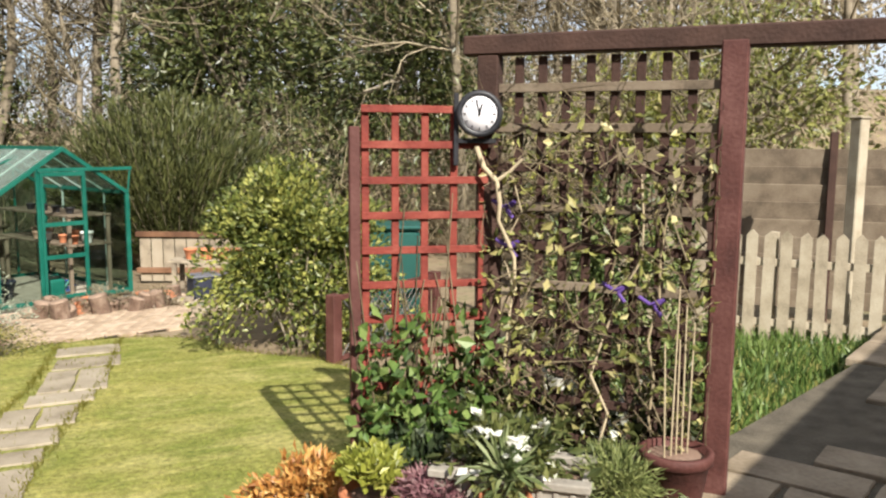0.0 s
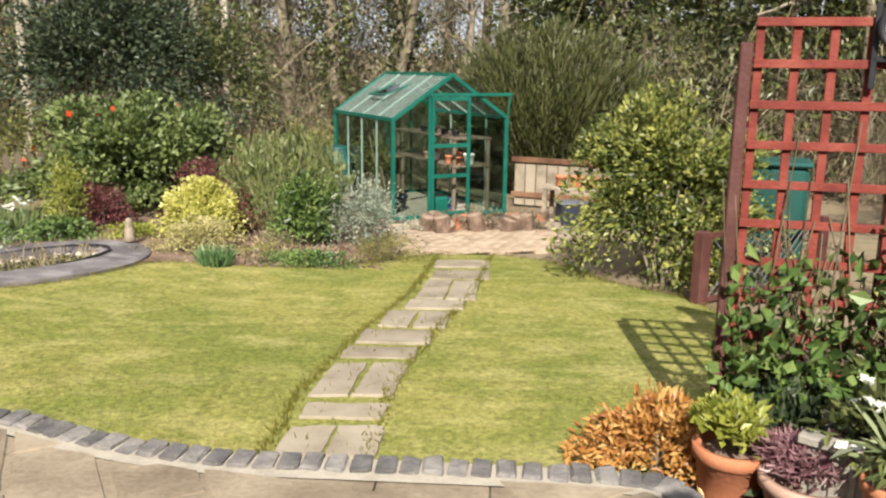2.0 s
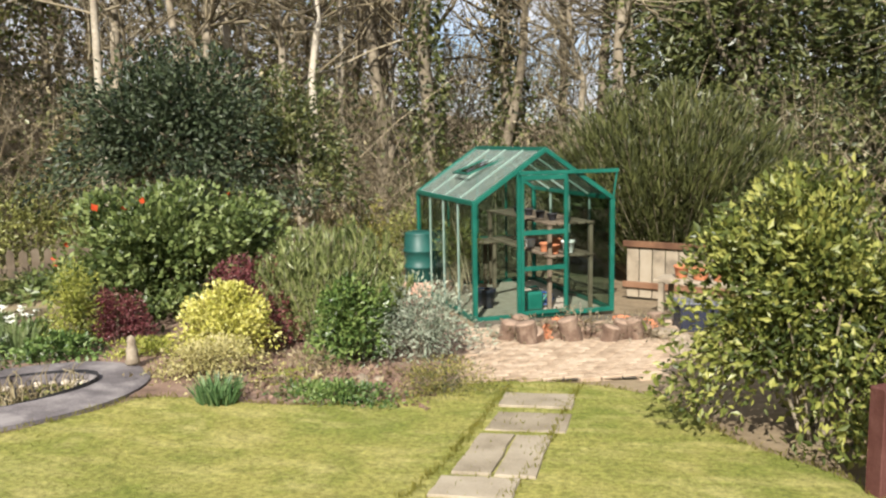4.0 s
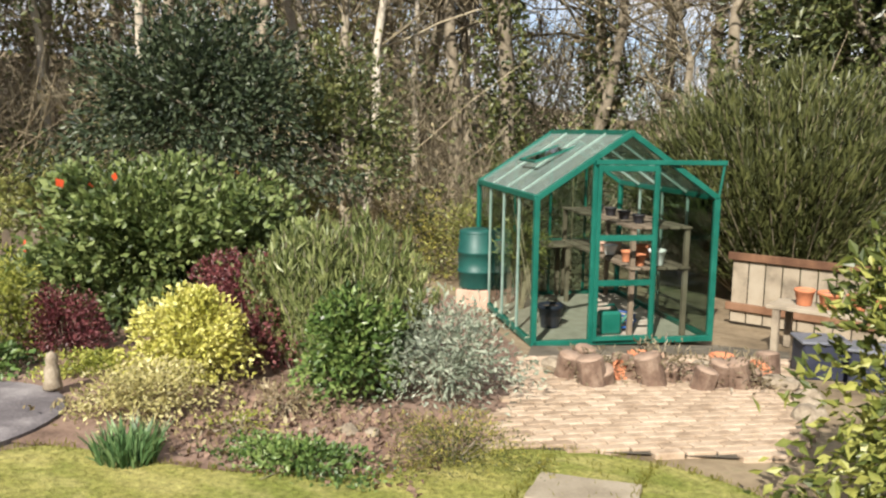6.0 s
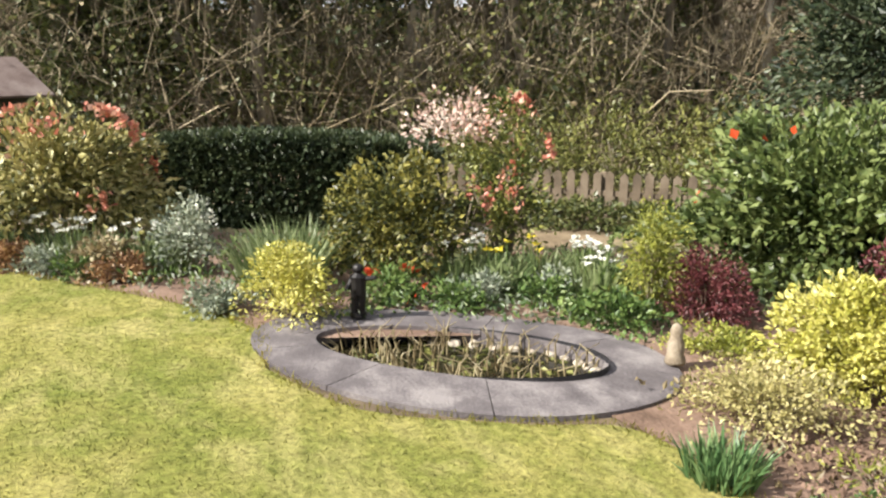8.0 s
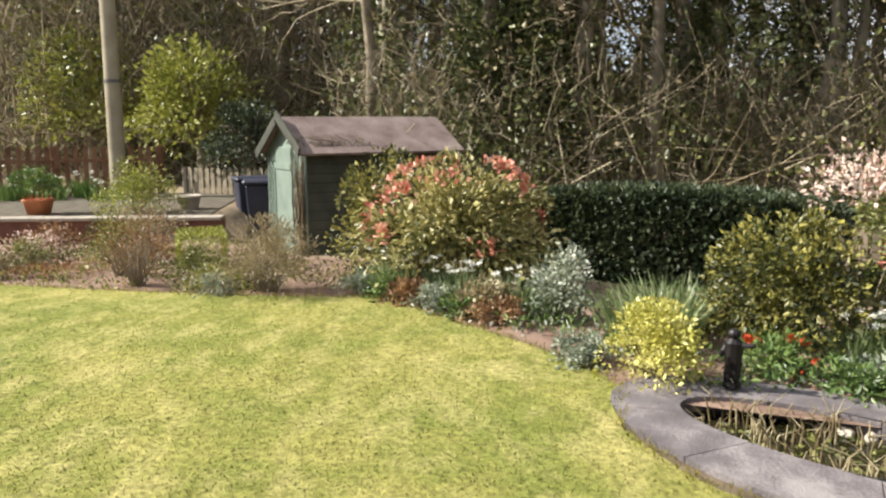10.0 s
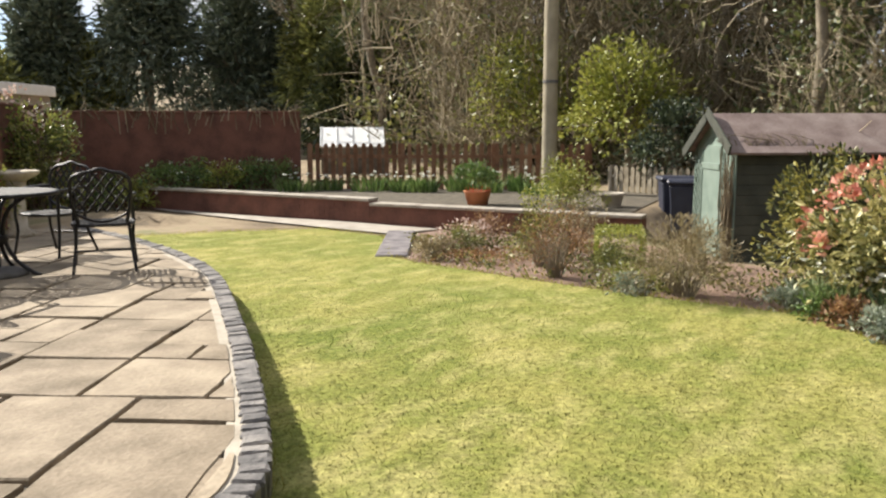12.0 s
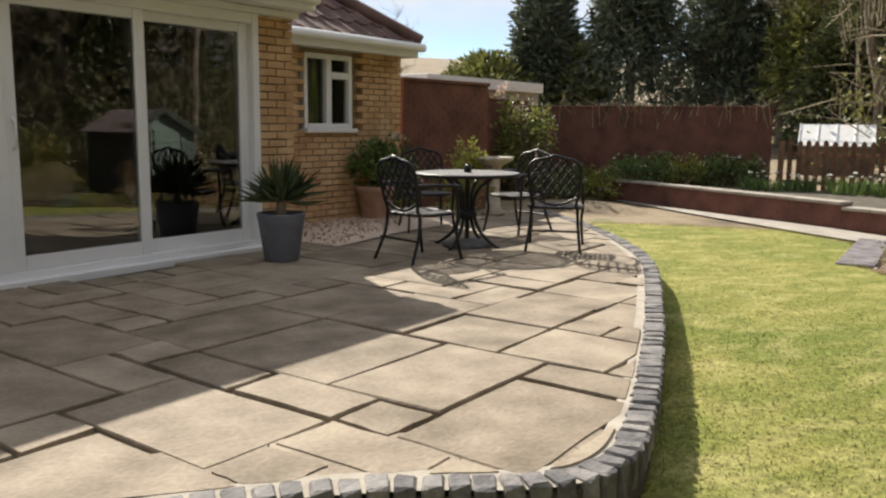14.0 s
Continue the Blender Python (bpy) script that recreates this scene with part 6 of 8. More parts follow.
# pond surroundings
bush("golden_shrub", "compact bright yellow variegated shrub by the pond", -3.98, 1.36, 0.52, 0.48, "golden", 3600, 0.036, 0.55)
bush("ground_cover", "small pale leafy plant at the lawn edge", -4.35, 0.98, 0.4, 0.2, "sage", 900, 0.045, 0.5)
for k in range(3):
    tuft("iris_clump", "tall grey-green grassy clump in the border", -4.75 - 0.35 * k, 1.5 + 0.16 * k, 0.55, 0.5, "strap", 260, wide=0.016, group="grass clumps")
bush("elaeagnus", "rounded green and gold variegated evergreen shrub", -5.0, 2.55, 1.04, 0.94, "gold_dark", 9500, 0.055, 0.5, clumps=80, spread=0.15)
bush("photinia", "open shrub with coral-red and pale pink new leaves", -5.05, 3.62, 0.86, 1.42, "gold_mixed", 3600, 0.055, 0.5, flower="pinkred", fn=300, fsize=0.055, clumps=34, spread=0.14)
o_ = thing("pieris", "pale pink and white flowering sprays of a tall shrub", "shrub", pose(-5.35, 3.3, gz(-5.35, 3.3)))
part("crown", mesh_of("crown", *(lambda vf: (vf[0] + [[0, 0, 1.1]], vf[1]))(crown(PR, 750, (0.55, 0.4, 0.42), 0.05, 0.6, 30, 0.15))), L["pinkpale"], o_)
part("woody_base", stems(PR, 12, 1.15, 0.4, 0.01), M["bark"], o_)
for k, (x, y, fl) in enumerate(((-4.2, 3.1, "yellowf"), (-4.45, 2.85, "whitef"), (-4.3, 3.5, "yellowf"), (-4.05, 3.85, "whitef"), (-4.35, 4.0, "whitef"), (-3.75, 3.7, "whitef"), (-4.65, 3.2, "whitef"))):
    tuft("daffodil_clump", "flowering daffodil clump with white heads" if fl == "whitef" else "flowering daffodil clump with yellow heads", x, y, 0.34, 0.34, "strap", 120, fl, 7 if fl == "whitef" else 3, group="daffodils behind the pond")
bush("tulip_patch", "low leafy plants with orange-red flowers", -4.2, 2.2, 0.45, 0.26, "green", 900, 0.06, 0.4, flower="red", fn=34, fsize=0.05)
for k in range(7):
    x, y = -3.85 - 0.12 * (k % 3), 2.55 + 0.24 * k
    bush("ground_cover", "mixed low green border plants behind the coping", x, y, 0.42, 0.2, ("green", "sage", "strap")[k % 3], 700, 0.055, 0.45, group="border plants")
bush("euphorbia", "grey-green leafy clump with pale flower heads", -5.55, 0.95, 0.5, 0.6, "sage", 1500, 0.05, 0.5, flower="whitef", fn=60, fsize=0.03)

# small dark statue on the coping: one plain shape
st_ = bmesh.new()
for p, q, r0, r1 in (((0, 0, 0.0), (0, 0, 0.03), 0.05, 0.045), ((0.015, 0, 0.03), (0.02, 0, 0.17), 0.022, 0.028), ((-0.02, 0, 0.03), (-0.015, 0, 0.17), 0.022, 0.028), ((0, 0, 0.16), (0.0, 0, 0.29), 0.045, 0.05), ((0, 0, 0.29), (0, 0, 0.32), 0.045, 0.02), ((0.02, 0, 0.27), (0.11, -0.02, 0.29), 0.02, 0.014), ((-0.03, 0, 0.28), (-0.06, -0.03, 0.2), 0.02, 0.014)):
    v_, f_ = tubes([(*p, *q, r0, r1)], 10)
    vs = [st_.verts.new(c) for c in v_]
    for fc in f_:
        st_.faces.new([vs[i] for i in fc])
    st_.faces.new(vs[:10][::-1]); st_.faces.new(vs[10:])
r_ = bmesh.ops.create_uvsphere(st_, u_segments=10, v_segments=8, radius=0.035)
bmesh.ops.translate(st_, verts=r_["verts"], vec=(0, 0, 0.345))
ob = solid("garden_statue", st_, M["iron"], "small dark metal garden statue on the pond coping", "statue")
ob.matrix_world = pose(-3.78, 1.79, gz(-3.78, 1.79) + 0.052, 0, 0, 60) @ Matrix.Diagonal((1.15, 1.15, 0.95, 1.0))
me_ = lathe([(0.0, 0.0), (0.06, 0.0), (0.062, 0.02), (0.05, 0.06), (0.052, 0.12), (0.035, 0.16), (0.04, 0.2), (0.028, 0.235), (0.0, 0.25)], 14)
ob = solid("garden_ornament", me_, M["oldstone"], "small weathered stone ornament on the coping end", "ornament")
ob.matrix_world = pose(-2.36, 3.27, gz(-2.36, 3.27) + 0.045)

# pond plants and stones
rd = thing("pond_reeds", "dried pale reed stems and new shoots standing in the pond", "water plant", pose(0, 0, 0))
q = []
for k in range(190):
    a, r = PR.uniform(0, 6.28), math.sqrt(PR.uniform(0.05, 0.95))
    if math.cos(a) * r > 0.45 and PR.uniform() < 0.7:
        continue
    pp = ell(0, a) * r + PC * (1 - r)
    h = PR.uniform(0.05, 0.2)
    q += polyline([(pp[0], pp[1], wz - 0.02), (pp[0] + PR.normal(0, 0.02), pp[1] + PR.normal(0, 0.02), wz + h * 0.6), (pp[0] + PR.normal(0, 0.05), pp[1] + PR.normal(0, 0.05), wz + h)], 0.007, 0.003)
part("reed_mass", tube_mesh("reed_stems", q, 4), L["dry"], rd)
pp = np.array([[*(ell(0, a) * r + PC * (1 - r)), wz + 0.004] for a, r in zip(PR.uniform(0, 6.28, 260), np.sqrt(PR.uniform(0, 0.9, 260)))])
part("foliage", mesh_of("floating_leaves", *leaves(PR, pp, np.tile([[1.0, 0, 0]], (260, 1)) + PR.normal(0, 1, (260, 3)) * [[1, 1, 0.03]], 0.06, 0.6, 0, 0.05)), L["olive"], rd)
for k in range(11):
    a = 0.25 + k * 0.16
    p = ell(-0.05, a)
    rock(pose(p[0], p[1], wz - 0.005, 0, 0, rg.uniform(0, 360)), rg.uniform(0.03, 0.055), M["stone"], "pale pebble along the pond edge", "pebble", "pebble", "pebbles in the pond")

# growth before and behind the picket fence
for k in range(7):
    t_ = k / 6
    x, y = -8.3 + 2.9 * t_, 4.55 + 2.75 * t_
    bush("undershrub", "low dark ivy and bramble at the foot of the fence", x + 0.3, y - 0.35, 0.75, 0.34, "ivy", 1100, 0.07, 0.55, group="growth at the fence foot")
    bush("bramble", "loose olive-green bramble behind the picket fence", x - 0.5, y + 0.75, 1.1, 1.3 + 0.15 * (k % 2), "olive", 1700, 0.07, 0.45, ns=20, group="brambles behind the fence")

# border by the shed
bush("rhododendron", "large rhododendron with coral-pink young leaves and blooms", -6.98, 0.08, 1.65, 1.26, "rhodo", 7500, 0.09, 0.45, 0.75, 60, 0.14, "pinkred", 700, 0.065, turn=-60, lift=0.08)
bush("rhododendron", "smaller pale-leaved lobe of rhododendron before the shed", -7.65, -0.5, 0.95, 1.05, "rhodo", 2600, 0.085, 0.45, clumps=26, spread=0.16, flower="pinkred", fn=40, fsize=0.06, lift=0.1)
bush("laurel", "dark evergreen shrub against the shed wall", -7.9, -0.7, 1.0, 1.25, "gold_dark", 3200, 0.07, 0.45)
for k in range(6):
    tuft("daffodil_clump", "white-flowered daffodil clump at the border front", -5.6 - 0.22 * k, 0.78 - 0.3 * k + 0.1 * (k % 2), 0.4, 0.36, "strap", 150, "whitef", 8, group="daffodils in the border")
    bush("ground_cover", "low bronze and green border plants", -5.35 - 0.25 * k, 0.42 - 0.25 * k, 0.4, 0.22, ("bronze", "green", "sage")[k % 3], 650, 0.05, 0.5, group="border plants")
bush("hydrangea", "brown dry-headed hydrangea remains", -5.65, 0.35, 0.5, 0.32, "dry", 700, 0.05, 0.6)
bush("lavender", "rounded brown-grey twiggy lavender bush", -6.62, -1.75, 0.98, 0.66, "dry", 5200, 0.05, 0.16, ns=60, wild=0.5)
bush("dwarf_shrub", "thin twiggy shrub with small reddish leaves", -6.95, -3.15, 0.72, 0.78, "bronze", 1300, 0.035, 0.4, ns=40)
bush("dwarf_shrub", "small green twiggy shrub in the border", -7.6, -3.6, 0.7, 0.7, "gold_dark", 1500, 0.04, 0.4, ns=30)
bush("ground_cover", "small white-flowered plant in the border", -6.75, -2.4, 0.4, 0.22, "lime", 700, 0.045, 0.4, flower="whitef", fn=30, fsize=0.025)
bush("ground_cover", "small white-flowered plant in the border", -6.45, -2.2, 0.3, 0.2, "sage", 500, 0.045, 0.4)
bush("dwarf_shrub", "pale pink budded low shrub", -8.3, -5.0, 0.7, 0.4, "pinkpale", 1000, 0.045, 0.5, ns=20)
bush("ground_cover", "low brown and green cover on the dark soil", -7.6, -4.4, 1.0, 0.14, "bronze", 900, 0.04, 0.5)
hb = thing("box_hedge", "clipped low box hedge with yellow-green top", "hedge", pose(-8.35, -2.95, gz(-8.35, -2.95), 0, 0, 20))
n = 4500
p = PR.uniform(-1, 1, (n, 3))
ax = PR.integers(0, 3, n)
p[np.arange(n), ax] = np.sign(p[np.arange(n), ax]) * PR.uniform(0.9, 1.02, n)
out = np.zeros((n, 3)); out[np.arange(n), ax] = np.sign(p[np.arange(n), ax])
part("foliage", mesh_of("leaves", *leaves(PR, p * [[0.42, 0.26, 0.2]] + [[0, 0, 0.21]], out, 0.035, 0.55)), L["lime"], hb)
part("woody_base", stems(PR, 14, 0.35, 0.25), M["bark"], hb)
# clipped hedge beyond the border
hg = thing("hedge", "tall clipped dark conifer hedge", "hedge", pose(-7.9, 2.35, gz(-7.9, 2.35), 0, 0, 62))
n = 42000
p = PR.uniform(-1, 1, (n, 3))
ax = PR.choice(3, n, p=(0.1, 0.55, 0.35))
p[np.arange(n), ax] = np.sign(p[np.arange(n), ax]) * PR.uniform(0.86, 1.04, n)
out = np.zeros((n, 3)); out[np.arange(n), ax] = np.sign(p[np.arange(n), ax])
part("foliage", mesh_of("leaves", *leaves(PR, p * [[1.7, 0.42, 0.5]] * (1 - 0.22 * np.abs(p[:, :1]) ** 2 * [[0, 0.6, 1]]) + [[0, 0, 0.5]], out, 0.085, 0.5)), L["hedge"], hg)
part("woody_base", stems(PR, 40, 1.0, 0.6, 0.012), M["bark"], hg)

# terrace
for k in range(9):
    t_ = k / 8
    x, y = -12.3 - 2.0 * t_ + PR.uniform(-0.3, 0.5), -10.9 + 4.6 * t_ + PR.uniform(-0.3, 0.3)
    tuft("daffodil_clump", "daffodil clump along the brown fence", x + 0.25, y, PR.uniform(0.35, 0.8), PR.uniform(0.3, 0.45), "green", 140, "whitef", 6, group="daffodils on the terrace", z=0)
bush("euonymus", "lime-green bushy shrub on the terrace wall", -11.4, -4.9, 0.95, 0.8, "lime", 3000, 0.05, 0.5, z=0)
tp_ = thing("tulip_planter", "clay planter with green leaves and red stems on the wall", "planter", pose(-11.15, -6.35, 0.0))
part("body", lathe([(0, 0), (0.16, 0), (0.22, 0.22), (0.24, 0.24), (0.2, 0.24), (0.19, 0.2), (0, 0.2)], 22), M["terracotta"], tp_)
part("foliage", mesh_of("foliage", *(lambda vf: (vf[0] + [[0, 0, 0.42]], vf[1]))(crown(PR, 900, (0.3, 0.3, 0.26), 0.08, 0.4, 20))), L["green"], tp_)
part("twig_mass", stems(PR, 24, 0.42, 0.26, 0.01), L["red"], tp_)
# along the brick wall
bush("wall_climber", "variegated climber with pale flowers against the brick wall", -8.3, -14.0, 1.4, 2.3, "gold_mixed", 4200, 0.09, 0.5, flower="pinkpale", fn=160, fsize=0.08, z=-0.35)
for k in range(8):
    t_ = k / 7
    bush("wall_border_plant", "leafy border plant with pale flowers before the wall", -9.3 - 3.0 * t_ , -14.3 + 2.5 * t_, 0.85, 0.62, ("green", "choisya", "lime")[k % 3], 1000, 0.07, 0.5, flower="whitef", fn=26, fsize=0.05, z=0.0 if t_ > 0.38 else -0.3, group="plants before the brick wall")
vn = thing("bare_climber", "bare twiggy climber along the top of the brick wall", "climber", pose(0, 0, 0))
q = []
for k in range(70):
    t_ = PR.uniform(0, 1)
    x, y = -9.4 - 3.4 * t_, -15.25 + 3.7 * t_
    q += polyline([(x, y + 0.12, 1.35 + PR.uniform(-0.2, 0.2)), (x + PR.normal(0, 0.12), y + 0.16, 1.62), (x + PR.normal(0, 0.3), y + 0.1, 1.62 + abs(PR.normal(0, 0.16)))], 0.01, 0.005)
part("twig_mass", tube_mesh("twigs", q, 4), M["twig"], vn)

# golden hedge shrub by the greenhouse path
bush("golden_privet", "big loose golden-green privet shrub by the path", 2.98, 2.5, 1.5, 1.68, "gold_mixed", 19000, 0.068, 0.48, 0.8, 100, 0.13, turn=-30, lift=0.12, ns=30)
bush("golden_privet", "lower dense yellow-green growth of hedge shrub", 3.75, 3.1, 1.1, 1.3, "gold_mixed", 5500, 0.07, 0.45, 0.8, 60)

# plants at the trellis
climb = thing("climbing_plant", "leafy climber growing up the red trellis", "climber", TR)
n = 1250
p = np.stack([PR.uniform(-0.06, 0.6, n), PR.normal(-0.02, 0.09, n), 0.1 + 0.95 * PR.beta(1.2, 1.8, n)], -1)
part("foliage", mesh_of("foliage", *leaves(PR, p, np.tile([[0, -0.6, 0.1]], (n, 1)), 0.078, 0.62)), L["green"], climb)
q = []
for k in range(26):
    x = PR.uniform(0.0, 0.55)
    q += polyline([(x, -0.02, 0.0), (x + PR.normal(0, 0.06), -0.04, 0.5), (x + PR.normal(0, 0.12), -0.03, PR.uniform(0.8, 1.6))], 0.006, 0.003)
part("vine_tangle", tube_mesh("vines", q, 4), M["vine"], climb)
cl2 = thing("clematis", "tangled bare clematis vines with sparse leaves on the pergola", "climber", PG)
q = []
for k in range(190):
    x, z = PR.uniform(0.0, 1.03), PR.uniform(0.05, 1.5)
    pts = [(x, PR.normal(0, 0.04), z)]
    for j_ in range(3):
        x, z = x + PR.normal(0, 0.14), z + PR.uniform(0.0, 0.22)
        pts.append((min(max(x, 0), 1.04), PR.normal(-0.02, 0.07), min(z, 1.95)))
    q += polyline(pts, 0.005, 0.002)
part("vine_tangle", tube_mesh("vines", q, 4), M["vine"], cl2)
q = []
for k in range(3):
    x = PR.uniform(0.0, 1.02)
    pts = [(x, -0.05, 0.0)]
    z = 0.0
    while z < 1.4:
        z += 0.18
        x = min(max(x + PR.normal(0, 0.05), 0), 1.03)
        pts.append((x, PR.normal(-0.05, 0.02), z))
    q += polyline(pts, 0.009, 0.004)
part("vine_tangle", tube_mesh("thick_vines", q, 5), M["paletwig"], cl2, "pale straw-coloured old vine stems")
n = 1250
p = np.stack([PR.uniform(0, 1.03, n), PR.normal(-0.02, 0.08, n), PR.uniform(0.2, 1.75, n)], -1)
part("foliage", mesh_of("leaves", *leaves(PR, p, PR.normal(0, 1, (n, 3)), 0.05, 0.5)), L["olive"], cl2)
n = 260
p = np.stack([PR.uniform(0, 1.03, n), PR.normal(-0.06, 0.05, n), PR.uniform(0.2, 1.75, n)], -1)
part("dry_foliage", mesh_of("dry_leaves", *leaves(PR, p, PR.normal(0, 1, (n, 3)), 0.055, 0.6)), L["goldpale"], cl2)
for x, z in ((0.1, 1.28), (0.62, 0.93), (0.78, 0.88), (0.12, 1.1)):
    rb = thing("purple_tie", "purple string bow tied to the vine", "ribbon", PG @ pose(x, -0.09, z))
    part("bow", tube_mesh("bow", polyline([(-0.05, 0, 0.03), (0, 0, 0), (0.06, 0, 0.025), (0.02, 0, -0.01), (0.05, 0, -0.05)], 0.01), 5), M["purple"], rb)
cord = thing("pale_vine", "thick pale bare vine hanging below the clock", "climber", PG)
part("vine", tube_mesh("vine", polyline([(-0.02, -0.12, 1.55), (0.02, -0.13, 1.46), (0.08, -0.12, 1.4), (0.1, -0.13, 1.3), (0.09, -0.12, 1.22), (0.14, -0.12, 1.12), (0.17, -0.12, 1.05), (0.17, -0.1, 0.9)], 0.014, 0.008) + polyline([(0.08, -0.12, 1.4), (0.14, -0.12, 1.44), (0.2, -0.12, 1.5)], 0.01, 0.006), 6), M["paletwig"], cord)
bush("hellebore", "hellebore clump with dark leaves and white flowers", 2.98, -1.9, 0.75, 0.6, "ivy", 2400, 0.08, 0.4, flower="whitef", fn=110, fsize=0.055, z=-0.22)
bush("hellebore", "hellebore clump with dark leaves and white flowers", 3.45, -2.1, 0.7, 0.55, "ivy", 2200, 0.08, 0.4, flower="whitef", fn=70, fsize=0.05, z=-0.2)
bush("shade_plant", "dark leafy undergrowth behind the trough", 2.45, -1.95, 0.5, 0.45, "holly", 1500, 0.07, 0.45, z=-0.22)
bush("lavender", "rounded grey-green lavender cushion beside the trough", 3.0, -2.6, 0.33, 0.25, "rosemary", 3000, 0.05, 0.15, z=0.0, wild=0.5)
bush("orange_shrub", "low orange and bronze-leaved shrub at the patio corner", 1.93, -1.75, 0.5, 0.33, "orange", 3000, 0.05, 0.4, z=-0.25)
bush("laurel", "glossy dark evergreen behind the pergola post", 5.2, 0.3, 1.0, 1.5, "camellia", 3200, 0.1, 0.4, lift=0.1)
def planted(m, r, h, mat, label, leaf, fol, n=1100, size=0.05, slim=0.5, ch=0.2, cw=None, group=""):
    p = pot("flower_pot", m, r, h, mat, label, group)
    cw = cw or r * 1.15
    v, f = crown(PR, n, (cw, cw, ch), size, slim, 24, 0.22, 0.3)
    v[:, 2] = np.maximum(v[:, 2] + h + ch * 0.6, h * 0.97)
    low = v[:, 2] < h + 0.03
    v[low, :2] *= 0.7
    part("foliage", mesh_of("foliage", v, f), L[leaf], p, fol)
    return p
planted(pose(2.13, -2.06, -0.25), 0.15, 0.29, M["terracotta"], "terracotta pot of fresh green leaves at the patio corner", "lime", "fresh lime-green leaves", 1100, 0.05, 0.6, 0.09, 0.15)
planted(pose(2.33, -2.3, -0.22), 0.17, 0.25, M["claypale"], "pale clay pot of pink-purple heather", "heather", "pink-purple heather spikes", 2200, 0.05, 0.2, 0.08, 0.14)
d_ = planted(pose(2.47, -2.6, -0.03), 0.1, 0.2, M["terracotta"], "small terracotta pot of white daffodils", "strap", "narrow strap leaves", 110, 0.13, 0.08, 0.1, 0.05)
for k in range(9):
    hp_ = np.array((PR.normal(0, 0.08), PR.normal(0, 0.08), 0.44 + PR.uniform(-0.08, 0.06)))
    an = np.arange(6) * 1.047
    part("flower_head", mesh_of("flower_head", *leaves(PR, np.repeat(hp_[None], 6, 0), np.stack([np.cos(an), np.sin(an), 0.3 + 0 * an], -1), 0.04, 0.7, 0, 0.2)), L["whitef"], d_)
tr_ = thing("trough_planter", "weathered pale rectangular stone trough planter", "planter", pose(2.6, -2.44, -0.1, 0, 0, -40) @ Matrix.Diagonal((0.72, 0.9, 1, 1)))
bm = bmesh.new()
box(bm, -0.42, -0.16, 0, 0.42, -0.13, 0.3); box(bm, -0.42, 0.13, 0, 0.42, 0.16, 0.3); box(bm, -0.42, -0.13, 0, -0.39, 0.13, 0.3); box(bm, 0.39, -0.13, 0, 0.42, 0.13, 0.3)
part("basin", bm, M["trough"], tr_)
part("rim", boxed(-0.45, -0.19, 0.29, 0.45, -0.12, 0.325, 0.006), M["trough"], tr_)
part("rim", boxed(-0.45, 0.12, 0.29, 0.45, 0.19, 0.325, 0.006), M["trough"], tr_)
part("soil", boxed(-0.39, -0.13, 0.02, 0.39, 0.13, 0.27), M["soil"], tr_)
for k in range(9):
    part("rib", boxed(-0.38 + k * 0.09, -0.172, 0.03, -0.35 + k * 0.09, -0.16, 0.28, 0.003), M["trough"], tr_)
bush("hellebore", "dark-leaved white-flowered hellebores filling the trough", 2.6, -2.42, 0.42, 0.2, "ivy", 800, 0.07, 0.42, flower="whitef", fn=18, fsize=0.045, z=0.17)
pot("planter", pose(3.3, -2.6, -0.03), 0.15, 0.26, M["redpost"], "dark red round planter by the pergola post")
for k in range(5):
    cn = thing("garden_cane", "thin bamboo cane in the planter", "cane", pose(3.24 + 0.03 * k, -2.6, 0.16))
    part("cane", tube_mesh("cane", [(0, 0, 0, PR.normal(0, 0.05), 0, PR.uniform(0.5, 0.85), 0.0045, 0.0035)], 5), M["paletwig"], cn)

# ---- patio furniture ----
tbl = thing("patio_table", "round dark cast-metal patio table with a pierced top", "table", pose(-3.25, -6.8, 0))
TRd = 0.52
part("rim", lathe([(TRd - 0.05, 0.715), (TRd, 0.705), (TRd + 0.012, 0.72), (TRd, 0.738), (TRd - 0.05, 0.735), (TRd - 0.05, 0.715)], 48), M["iron"], tbl)
segs = []
for k in range(-9, 10):
    c = k * 0.054
    hl = math.sqrt(max(TRd ** 2 - c * c, 0.0)) - 0.02
    if hl > 0.05:
        segs += [(c, -hl, 0.727, c, hl, 0.727, 0.014, 0.014), (-hl, c, 0.724, hl, c, 0.724, 0.009, 0.009)]
part("top_lattice", tube_mesh("top_lattice", segs, 6), M["ironworn"], tbl, "worn pierced metal top")
for k in range(4):
    a = k * 1.5708 + 0.6
    c, s = math.cos(a), math.sin(a)
    pts = [(c * r, s * r, z) for r, z in ((0.3, 0.71), (0.14, 0.6), (0.07, 0.45), (0.08, 0.3), (0.16, 0.14), (0.3, 0.03), (0.36, 0.01))]
    part("leg", tube_mesh("leg", polyline(spline(pts, 3), 0.02, 0.016), 8), M["iron"], tbl)
part("hub", lathe([(0.0, 0.28), (0.09, 0.28), (0.1, 0.32), (0.09, 0.36), (0.0, 0.36)], 20), M["iron"], tbl)
part("collar", lathe([(0.0, 0.74), (0.04, 0.74), (0.035, 0.8), (0.02, 0.82), (0.0, 0.82)], 16), M["iron"], tbl)
ub = thing("umbrella_base", "grey round parasol base under the table", "parasol base", pose(-3.25, -6.8, 0))
part("plate", lathe([(0.0, 0.0), (0.24, 0.0), (0.25, 0.03), (0.18, 0.06), (0.05, 0.08), (0.0, 0.08)], 28), M["ironworn"], ub)
